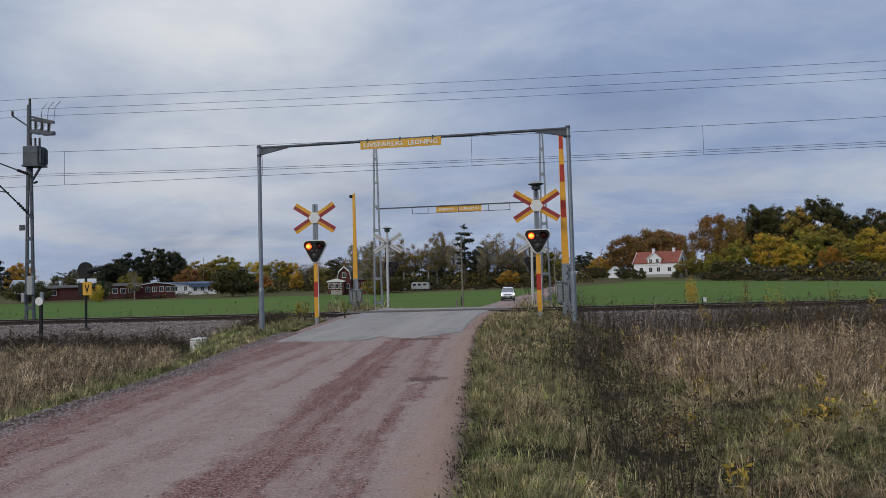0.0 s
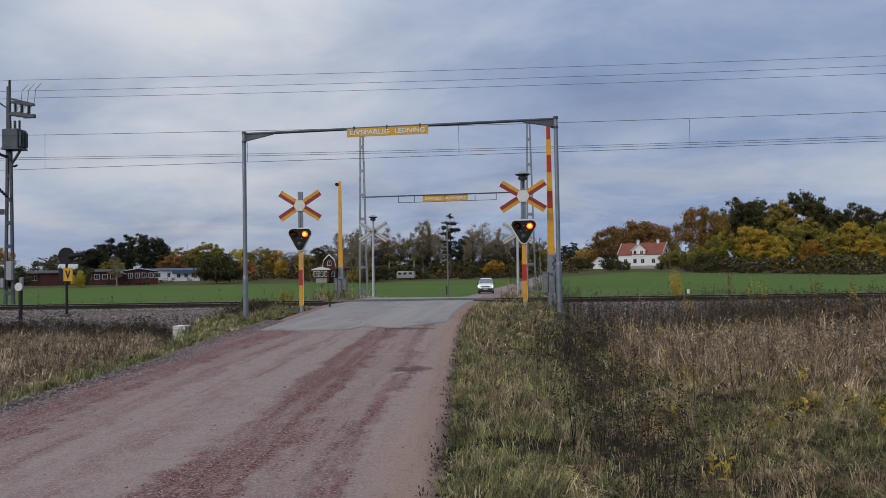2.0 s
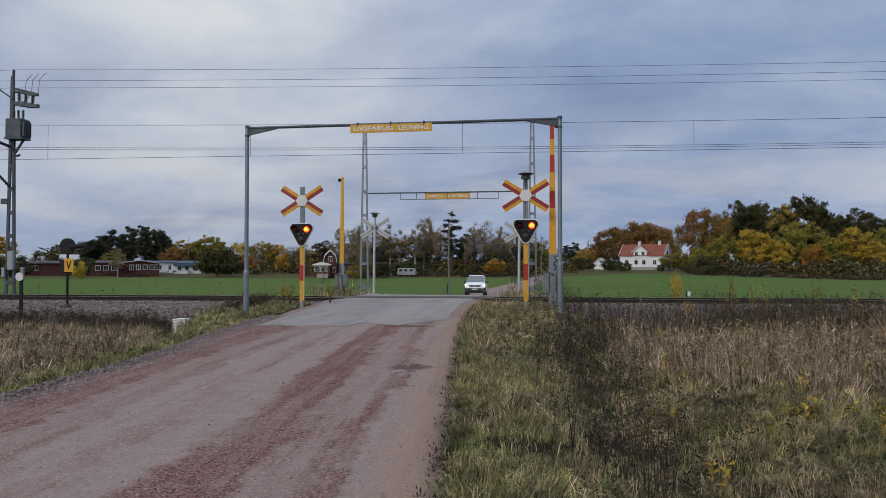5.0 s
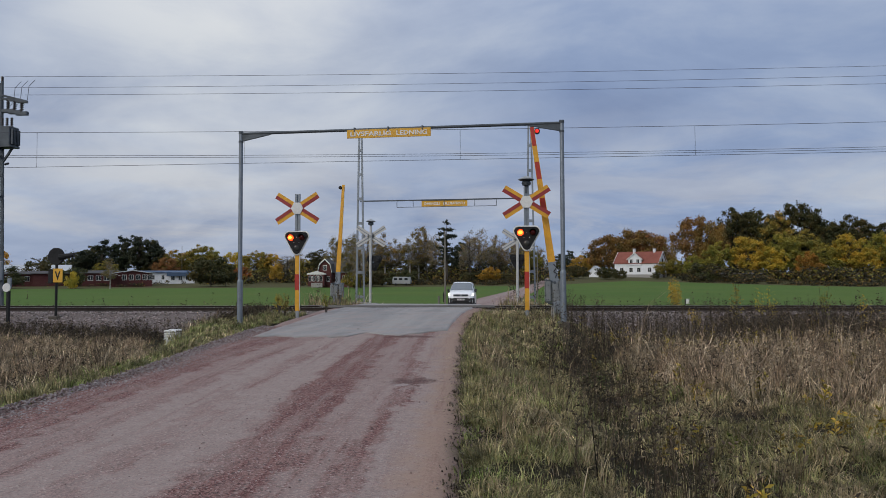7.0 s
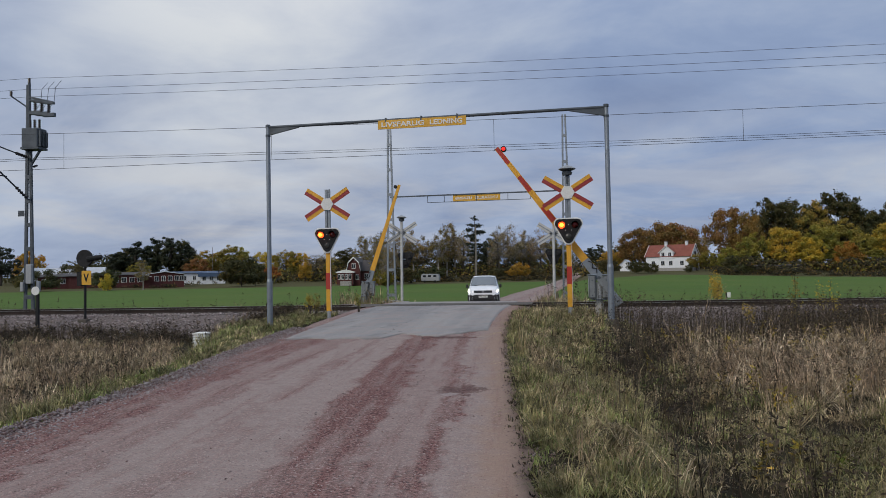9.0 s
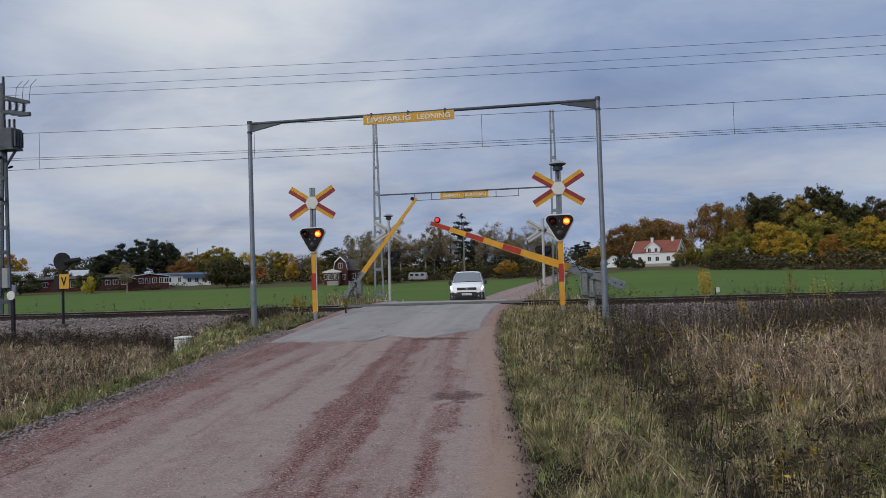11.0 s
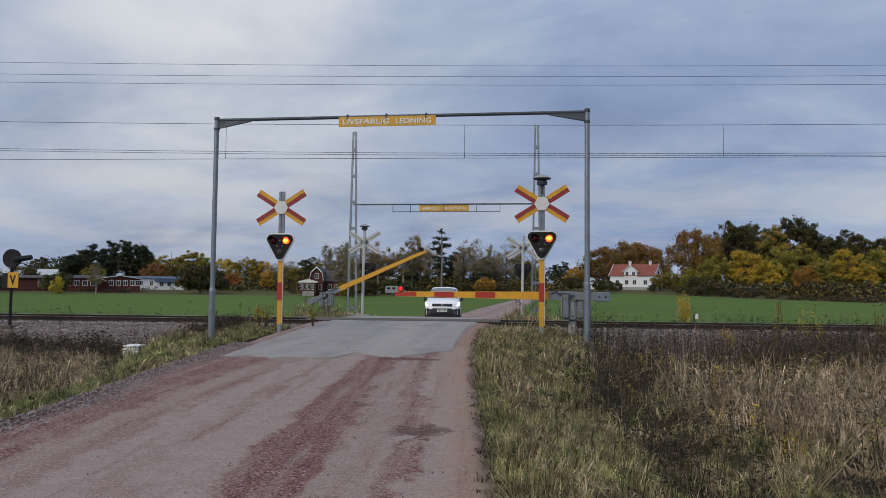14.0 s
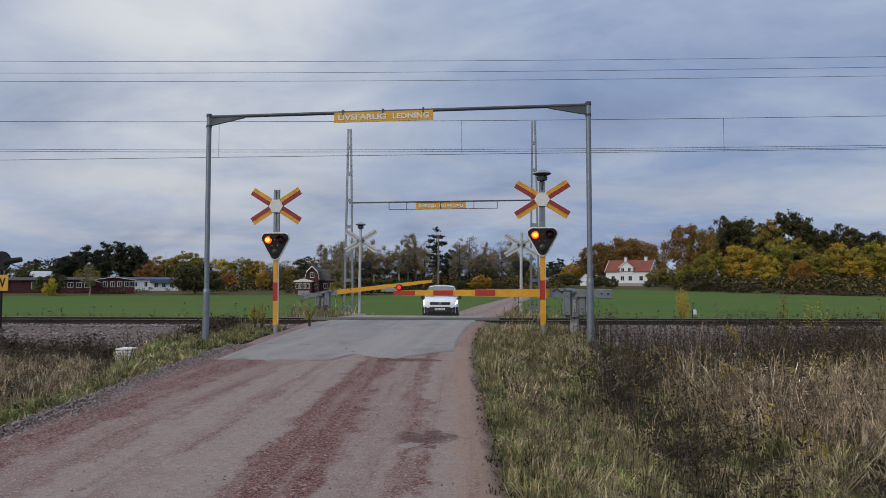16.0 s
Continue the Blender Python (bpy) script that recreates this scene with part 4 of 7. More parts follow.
def signal_from_behind(x, y, z0, ztop, buck_z, head_dx, with_bell, lean, label):
    s = thing("crossing_signal", label, "level crossing signal", pose(x, y, z0, 0, lean, 0), "crossing signals")
    part("post", Geo().tube((0, 0, -0.6), (0, 0, ztop - z0), 0.075, 0.07, 14), BACK_PAINT, s, smooth=True)
    part("base", Geo().box(-0.35, 0.35, -0.2, 0.25, -0.75, 0.12), CONCRETE, s, bevel=0.03)
    crossbuck(s, buck_z - z0, False)
    h = part("signal_head", Geo().prism_xz(rounded_triangle(0.86, 2.67 - z0, 1.82 - z0, 0.16)[::-1], 0.10, 0.16), BLACK, s, "black back of the signal board", bevel=0.01, at=pose(head_dx, 0, 0))
    for dx, dz in ((-0.2, 0.62), (0.2, 0.62), (0, 0.27)):
        part("lamp_housing", Geo().tube((dx, 0.10, 1.82 - z0 + dz), (dx, -0.02, 1.82 - z0 + dz), 0.12, 0.10, 12), BLACK, h, smooth=True)
    part("bracket", Geo().bar((0, 0, 2.3 - z0), (head_dx, 0.1, 2.3 - z0), 0.05, 0.05), GALV, s)
    if with_bell:
        bell(s, ztop - z0 + 0.12)


# ---- barriers ----
def barrier(x, y, z0, hinge_z, side, length, striped, label):
    """side -1: the arm reaches towards -x."""
    b = thing("barrier", label, "level crossing barrier", pose(x, y, z0), "barriers")
    hz = hinge_z - z0
    part("base", Geo().tube((0, 0, -0.7), (0, 0, 0.36), 0.14, 0.13, 16), CONCRETE, b, "round concrete foot", smooth=True)
    cabs = []
    for c in (-1, 1):
        cabs.append(part("cabinet", Geo().box(min(c * 0.10, c * 0.33), max(c * 0.10, c * 0.33), -0.20, 0.20, hz - 0.66, hz + 0.07), MACHINE, b, "dull grey steel barrier machine housing", bevel=0.045))
        part("edge_strip", Geo().box(min(c * 0.318, c * 0.336), max(c * 0.318, c * 0.336), -0.206, -0.15, hz - 0.58, hz - 0.02), PALE_STEEL, cabs[-1], "narrow pale strip along the outer edge")
        part("lid", Geo().box(min(c * 0.09, c * 0.35), max(c * 0.09, c * 0.35), -0.215, 0.215, hz + 0.07, hz + 0.10), GALV, cabs[-1], bevel=0.012)
        for zz in (hz - 0.55, hz - 0.08):
            part("bolt", Geo().tube((c * 0.215, -0.20, zz), (c * 0.215, -0.215, zz), 0.02, 0.02, 8), GALV_DARK, cabs[-1])
    part("drive_plate", Geo().box(-0.098, 0.098, -0.12, 0.15, 0.30, hz - 0.14), MACHINE, b, bevel=0.01)
    part("slot_cover", Geo().box(-0.045, 0.045, -0.15, -0.12, hz - 0.55, hz - 0.18), PALE_STEEL, b, "worn pale cover", bevel=0.01)
    part("base_plate", Geo().box(-0.24, 0.24, -0.18, 0.18, hz - 0.70, hz - 0.665), GALV_DARK, b, bevel=0.008)
    part("hinge_pin", Geo().tube((0, -0.27, hz), (0, 0.27, hz), 0.05, 0.05, 12), GALV_DARK, b, smooth=True)
    arm = part("arm", Geo().add([(side * xx, yy, zz * h) for xx, h in ((0.55, 0.125), (length, 0.07)) for yy in (-0.03, 0.03) for zz in (-1, 1)],
                                [(0, 1, 5, 4), (2, 6, 7, 3), (1, 3, 7, 5), (0, 4, 6, 2), (4, 5, 7, 6), (0, 2, 3, 1)]), YELLOW, b, "long tapering yellow barrier arm", at=pose(0, 0, hz))
    if striped:
        for a, w in ((0.0, 0.64), (1.20, 0.58), (2.44, 0.58)):
            x1, x0 = length + 0.012 - a, length - a - w
            h1, h0 = [0.07 + 0.055 * (length - q) / (length - 0.55) + 0.003 for q in (x1, x0)]
            part("red_band", Geo().add([(side * q, yy, zz * h) for q, h in ((x0, h0), (x1, h1)) for yy in (-0.034, 0.034) for zz in (-0.82, 0.82)],
                                       [(0, 1, 5, 4), (2, 6, 7, 3), (1, 3, 7, 5), (0, 4, 6, 2), (4, 5, 7, 6), (0, 2, 3, 1)]), RED, arm)
    part("arm_root", Geo().box(-0.12, 0.12, -0.05, 0.05, -0.10, 0.12).add([(side * xx, yy, zz * h) for xx, h in ((0.0, 0.15), (0.7, 0.125)) for yy in (-0.045, 0.045) for zz in (-1, 1)], [(0, 1, 5, 4), (2, 6, 7, 3), (1, 3, 7, 5), (0, 4, 6, 2), (4, 5, 7, 6), (0, 2, 3, 1)]), GALV, arm, "grey steel arm socket")
    part("cable", Geo().path([(side * 0.62, -0.06, 0.05), (side * 0.5, -0.10, 0.13), (side * 0.36, -0.09, 0.02), (side * 0.28, -0.08, 0.12), (side * 0.15, -0.07, 0.04)], 0.014), BLACK, arm)
    for yy in (-0.26, 0.22):
        part("counter_arm", Geo().box(min(0, -side * 0.80), max(0, -side * 0.80), yy, yy + 0.04, -0.10, 0.09), MACHINE, arm, bevel=0.005)
        w = part("counterweight", Geo().box(min(-side * 0.62, -side * 1.04), max(-side * 0.62, -side * 1.04), yy - 0.03, yy + 0.07, -0.15, 0.12), GALV, arm, "grey steel counterweight plate", bevel=0.012)
        for cx in (0.74, 0.92):
            part("bolt", Geo().tube((-side * cx, yy - 0.05, -0.01), (-side * cx, yy - 0.03, -0.01), 0.026, 0.026, 8), BLACK, w)
    tl = part("tip_lamp", Geo().tube((side * (length - 0.16), -0.07, 0.16), (side * (length - 0.16), 0.07, 0.16), 0.095, 0.095, 16), BLACK, arm, "black housing of the tip lamp", bevel=0.01)
    if striped:
        part("lens", Geo().tube((side * (length - 0.16), -0.095, 0.16), (side * (length - 0.16), -0.07, 0.16), 0.048, 0.065, 16), TIP_LAMP, tl, "glowing red lens")
    return arm, hz


near_gantry()
far_gantry()
SIGNAL_LAMPS = [crossing_signal(-6.72, 25.0, 0.18, False, 4.45, "level crossing signal with crossbuck on a yellow and red post", 0.08),
                crossing_signal(1.19, 25.0, 0.24, True, 4.55, "level crossing signal with crossbuck and warning bell on top")]
signal_from_behind(-7.58, 38.5, -0.05, 4.3, 3.72, 0.18, True, 0.6, "level crossing signal seen from behind, with bell")
signal_from_behind(0.43, 38.5, 0.0, 4.05, 3.45, 0.0, False, 0.6, "level crossing signal seen from behind, without bell")
NEAR_ARM, NEAR_HZ = barrier(2.10, 25.4, 0.18, 1.35, -1, 5.30, True, "grey level crossing barrier with a yellow and red arm")
FAR_ARM, FAR_HZ = barrier(-9.27, 38.0, -0.35, 1.07, 1, 5.45, False, "grey level crossing barrier with a plain yellow arm")


# ---- van ----
def van():
    v = thing("van", "white delivery van with lit headlights waiting at the crossing", "van", pose(0, 0, 0))
    # stations along the length: distance from the nose, half width, sill height, belt height, top height, half width at the top
    st = [(0.00, 0.62, 0.30, 0.62, 0.74, 0.55), (0.06, 0.80, 0.24, 0.72, 0.92, 0.66), (0.22, 0.89, 0.22, 0.80, 1.03, 0.74), (0.75, 0.92, 0.22, 0.94, 1.13, 0.78), (1.12, 0.925, 0.22, 1.02, 1.20, 0.76),
          (1.45, 0.925, 0.22, 1.05, 1.47, 0.70), (1.85, 0.925, 0.22, 1.06, 1.74, 0.66), (2.20, 0.925, 0.22, 1.06, 1.82, 0.66), (3.2, 0.925, 0.22, 1.06, 1.84, 0.68), (4.2, 0.915, 0.24, 1.06, 1.83, 0.68), (4.36, 0.90, 0.28, 1.04, 1.78, 0.66), (4.40, 0.86, 0.34, 1.0, 1.70, 0.62)]
    g, rows = Geo(), []
    for d, w, zs, zb, zt, wt in st:
        r = min(0.09, (zt - zb) * 0.4)
        half = [(w * 0.90, zs), (w, zs + 0.10), (w * 1.0, (zs + zb) / 2), (w * 0.985, zb), (wt + 0.02 + (w - wt) * 0.25, zb + (zt - zb) * 0.72), (wt, zt - r * 0.35), (wt - 0.12, zt), (wt * 0.4, zt + 0.02)]
        rows.append([(x, d, z) for x, z in half] + [(-x, d, z) for x, z in half[::-1]])
    n = len(rows[0])
    verts = [p for r in rows for p in r]
    faces = []
    for k in range(len(rows) - 1):
        faces += [(k * n + i, k * n + (i + 1) % n, (k + 1) * n + (i + 1) % n, (k + 1) * n + i) for i in range(n)]
    faces += [tuple(range(n - 1, -1, -1)), tuple(range((len(rows) - 1) * n, len(rows) * n))]
    g.add(verts, faces)
    body = part("body", g, VAN_WHITE, v, smooth=True)

    def patch(name, pts, mat, label="", off=0.012, thick=0.02, parent=body):
        ps = [Vector(p) for p in pts]
        nrm = (ps[1] - ps[0]).cross(ps[-1] - ps[0]).normalized()
        q = Geo().add([p + nrm * off for p in ps] + [p - nrm * thick for p in ps], [tuple(range(len(ps))), tuple(range(2 * len(ps) - 1, len(ps) - 1, -1))] + [(i, len(ps) + i, len(ps) + (i + 1) % len(ps), (i + 1) % len(ps)) for i in range(len(ps))])
        return part(name, q, mat, parent, label)
    # windscreen follows the raked front between bonnet and roof
    ws = Geo()
    lo = [(-0.80, 1.14, 1.19), (-0.42, 1.05, 1.245), (0.42, 1.05, 1.245), (0.80, 1.14, 1.19)]
    hi = [(-0.665, 1.80, 1.735), (-0.34, 1.77, 1.775), (0.34, 1.77, 1.775), (0.665, 1.80, 1.735)]
    ws.add(lo + hi, [(0, 1, 5, 4), (1, 2, 6, 5), (2, 3, 7, 6)])
    ws.add([(x, y + 0.04, z - 0.05) for x, y, z in lo + hi], [(4, 5, 1, 0), (5, 6, 2, 1), (6, 7, 3, 2)])
    part("windscreen", ws, GLASS, body, "dark raked windscreen")
    for s in (-1, 1):
        pts = [(s * 0.905, 1.50, 1.10), (s * 0.905, 2.35, 1.10), (s * 0.745, 2.35, 1.64), (s * 0.76, 1.95, 1.62)]
        patch("side_window", pts if s > 0 else pts[::-1], GLASS, off=0.014)
        hl = Geo().add([(s * x, y, z) for x, y, z in ((0.56, 0.03, 0.80), (0.80, 0.08, 0.79), (0.89, 0.26, 0.88), (0.88, 0.42, 0.99), (0.70, 0.16, 0.96), (0.57, 0.07, 0.90), (0.56, 0.2, 0.78), (0.85, 0.40, 0.80), (0.86, 0.5, 0.95), (0.6, 0.3, 0.94))],
                       [f if s > 0 else f[::-1] for f in ((0, 1, 2, 3, 4, 5), (6, 9, 8, 7), (0, 5, 9, 6), (0, 6, 7, 1), (1, 7, 2), (2, 7, 8, 3), (3, 8, 9, 4), (4, 9, 5))])
        part("headlight", hl, HEADLIGHT, body, "lit headlight")
        mir = part("mirror", Geo().box(min(s * 0.93, s * 1.06), max(s * 0.93, s * 1.06), 1.42, 1.52, 1.08, 1.30), PLASTIC, v, "black door mirror", bevel=0.03)
        part("mirror_arm", Geo().bar((s * 0.86, 1.5, 1.10), (s * 0.98, 1.47, 1.14), 0.05, 0.05), PLASTIC, mir)
        for d in (0.86, 3.62):
            w = part("wheel", Geo().tube((s * 0.70, d, 0.33), (s * 0.925, d, 0.33), 0.20, 0.20, 18), RIM, v)
            part("tyre", Geo().lathe([(0.22, -0.11), (0.315, -0.10), (0.33, -0.06), (0.33, 0.06), (0.315, 0.10), (0.22, 0.11)], (0, 0, 0), 22), RUBBER, w, smooth=True, at=pose(s * 0.82, d, 0.33, 0, 90, 0))
        part("fog_lamp", Geo().tube((s * 0.66, 0.0, 0.43), (s * 0.66, 0.03, 0.43), 0.05, 0.05, 10), GALV_DARK, v)
    bump_ = part("bumper", Geo().add([(x, y, z) for z, ins in ((0.20, 0.03), (0.34, 0.0), (0.60, 0.0), (0.66, 0.02)) for x, y in ((-0.93, 0.55), (-0.91, 0.20 + ins), (-0.76, 0.02 + ins), (-0.4, -0.03 + ins), (0.4, -0.03 + ins), (0.76, 0.02 + ins), (0.91, 0.20 + ins), (0.93, 0.55))],
                                     [(k * 8 + i, k * 8 + i + 1, (k + 1) * 8 + i + 1, (k + 1) * 8 + i) for k in range(3) for i in range(7)] + [(7, 6, 5, 4, 3, 2, 1, 0), (24, 25, 26, 27, 28, 29, 30, 31)]), PLASTIC, v, "black plastic front bumper", smooth=True)
    gr = part("grille", Geo().box(-0.52, 0.52, -0.015, 0.06, 0.76, 0.90), PLASTIC, v, "black grille with a pale badge", bevel=0.01)
    for z in (0.79, 0.83, 0.87):
        part("grille_slat", Geo().box(-0.48, 0.48, -0.022, -0.012, z - 0.008, z + 0.008), GALV_DARK, gr)
    part("badge", Geo().prism_xz([(-0.05, 0.90), (-0.06, 0.80), (0, 0.75), (0.06, 0.80), (0.05, 0.90)], -0.04, -0.02), RIM, gr)
    pl = part("number_plate", Geo().box(-0.26, 0.26, -0.05, -0.035, 0.49, 0.60), WHITE, v, "white number plate with dark bars")
    for x in (-0.19, -0.13, -0.07, 0.05, 0.11, 0.17):
        part("bar", Geo().box(x - 0.02, x + 0.02, -0.055, -0.05, 0.525, 0.57), GALV_DARK, pl)
    part("intake", Geo().box(-0.55, 0.55, -0.045, 0.0, 0.30, 0.42), BLACK, bump_)
    part("under_tray", Geo().box(-0.80, 0.80, 0.5, 4.2, 0.20, 0.30), BLACK, v)
    part("wiper", Geo().bar((-0.55, 1.10, 1.22), (0.1, 1.06, 1.25), 0.02, 0.02).bar((0.05, 1.10, 1.22), (0.62, 1.12, 1.23), 0.02, 0.02), BLACK, v)
    return v


VAN = van()


# ---- overhead line ----
MAST_X, MAST_Y, SPAN = -24.4, 34.3, 60.0


def overhead_mast(x, label, rich):
    m = thing("catenary_mast", label, "catenary mast", TRACK @ pose(x, MAST_Y, 0) @ Matrix.Diagonal((0.93, 0.93, 0.935, 1)))
    part("base", Geo().box(-0.45, 0.45, -0.35, 0.35, -1.2, 0.05), CONCRETE, m, bevel=0.04)
    post = part("post", Geo().bar((-0.22, 0, 0), (-0.06, 0, 11.9), 0.10, 0.14).bar((0.22, 0, 0), (0.06, 0, 9.0), 0.10, 0.14).tube((0, 0, 8.9), (0, 0, 12.0), 0.10, 0.07, 10), GALV_DARK, m)
    for k in range(7):
        part("lacing_plate", Geo().box(-0.24 + k * 0.02, 0.24 - k * 0.02, -0.07, 0.07, 0.7 + k * 1.25, 0.9 + k * 1.25), GALV_DARK, post)

    def insulator(p, q, r=0.07):
        a, b = Vector(p), Vector(q)
        g = Geo().tube(a, b, r * 0.45, r * 0.45, 8)
        for i in range(5):
            c = a.lerp(b, (i + 0.5) / 5)
            d = (b - a).normalized() * 0.025
            g.tube(c - d, c + d, r, r * 0.8, 10)
        part("insulator", g, CERAMIC, m)
    insulator((0, 0, 12.0), (0, 0, 12.25))
    part("cross_arm", Geo().bar((-0.15, 0, 10.75), (-0.75, -0.35, 11.25), 0.07, 0.07).bar((0, 0, 11.25), (1.5, -0.25, 10.85), 0.10, 0.10), GALV_DARK, m)
    insulator((-0.75, -0.35, 11.25), (-0.75, -0.35, 11.5))
    # cantilever arms reaching over the track
    part("cantilever", Geo().tube((0, -0.1, 8.05), (-0.3, -2.9, 8.5), 0.035, 0.035, 8).tube((0, -0.1, 5.9), (-0.3, -3.0, 7.9), 0.04, 0.04, 8).tube((-0.3, -3.3, 6.9), (-0.15, -1.4, 6.9), 0.03, 0.03, 8), GALV_DARK, m, smooth=True)
    insulator((-0.02, -0.15, 8.07), (-0.10, -0.85, 8.18), 0.09)
    insulator((-0.02, -0.15, 5.94), (-0.09, -0.85, 6.44), 0.09)
    insulator((0.1, 0.2, 7.62), (0.1, 0.45, 7.72), 0.06)
    if rich:
        for i, (dx, dy) in enumerate(((0.38, -0.05), (0.82, -0.15), (1.28, -0.25))):
            part("switch_arm", Geo().bar((dx - 0.32, dy, 11.05 - 0.10 * i), (dx + 0.32, dy, 11.0 - 0.10 * i), 0.13, 0.13), GALV_DARK, m, bevel=0.02)
            part("switch_unit", Geo().bar((dx - 0.3, dy, 10.4 - 0.10 * i), (dx + 0.35, dy, 10.4 - 0.10 * i), 0.18, 0.2), GALV_DARK, m, "switch gear on the mast", bevel=0.02)
            insulator((dx, dy, 10.45 - 0.1 * i), (dx, dy, 11.0 - 0.10 * i), 0.10)
            part("jumper", Geo().path([(dx, dy, 10.5), (dx + 0.3, dy, 10.9), (dx + 0.45, dy - 0.1, 11.6), (dx + 0.7, dy, 11.95)], 0.012, 5), WIRE, m)
        part("transformer", Geo().box(-0.15, 0.75, -0.40, 0.35, 8.5, 9.55), GALV_DARK, m, "grey finned pole transformer", bevel=0.04)
        for k in range(6):
            part("cooling_fin", Geo().box(0.76, 0.86, -0.32 + k * 0.11, -0.28 + k * 0.11, 8.6, 9.4), GALV_DARK, m)
        for dx in (0.05, 0.25, 0.45):
            insulator((dx * 1.3, -0.02, 9.55), (dx * 1.3, -0.02, 10.05), 0.08)
        part("bracket", Geo().bar((0.05, 0, 7.6), (0.75, -0.1, 8.5), 0.09, 0.09).box(-0.2, 0.8, -0.4, 0.32, 8.45, 8.55), GALV_DARK, m)
        part("equipment_box", Geo().box(-0.02, 0.30, -0.25, -0.08, 1.5, 2.5), PALE_STEEL, m, "pale grey cable box", bevel=0.02)
        part("small_box", Geo().box(-0.38, -0.2, -0.2, -0.05, 1.1, 1.6), PALE_STEEL, m, bevel=0.02)
        part("number_board", Geo().box(-0.55, -0.22, -0.1, -0.07, 5.0, 5.3), GALV_DARK, m)


def wires():
    def sag(x, z0, s):
        u = ((x - MAST_X) % SPAN) / SPAN
        return z0 - 4 * s * u * (1 - u)

    def line(name, label, y, z0, s, r, fall=0.0):
        xs = np.arange(-206.7, 214, 2.5)
        th = thing(name, label, "overhead wire", TRACK)
        part("wire", Geo().path([(x, y, sag(x, z0, s) - fall * min(60, abs(x - MAST_X))) for x in xs], r, 4), WIRE, th)
        return th
    line("feeder_wire", "dark feeder wire strung between mast tops", MAST_Y, 11.45, 0.22, 0.008, 0.006)
    line("feeder_wire", "dark feeder wire strung below the mast tops", MAST_Y - 0.35, 10.80, 0.20, 0.008, 0.004)
    line("feeder_wire", "dark feeder wire strung below the mast tops", MAST_Y - 0.2, 10.48, 0.20, 0.008, 0.004)
    line("return_wire", "dark return wire along the masts", MAST_Y + 0.4, 7.60, 0.25, 0.009)
    line("return_wire", "dark return wire along the masts", MAST_Y + 0.15, 7.46, 0.25, 0.009)
    cat = line("catenary_wire", "catenary wire with droppers above the track", TRACK_Y, 8.02, 0.26, 0.009)
    part("contact_wire", Geo().path([(x, TRACK_Y, 6.50 + 0.004 * max(-30, min(30, x))) for x in np.arange(-206.7, 214, 5.0)], 0.009, 4), WIRE, cat)
    for k in range(-6, 7):
        x = 8.05 + 9.75 * k if k > -2 else -1.7 + 9.35 * (k + 1)
        part("dropper", Geo().tube((x, TRACK_Y, 6.50 + 0.004 * max(-30, min(30, x))), (x, TRACK_Y, sag(x, 8.02, 0.26)), 0.008, 0.008, 4), WIRE, cat)


overhead_mast(MAST_X, "steel catenary mast with pole transformer and switch gear", True)
overhead_mast(MAST_X + SPAN, "plain steel catenary mast beside the track", False)
overhead_mast(MAST_X - SPAN, "plain steel catenary mast beside the track", False)
wires()


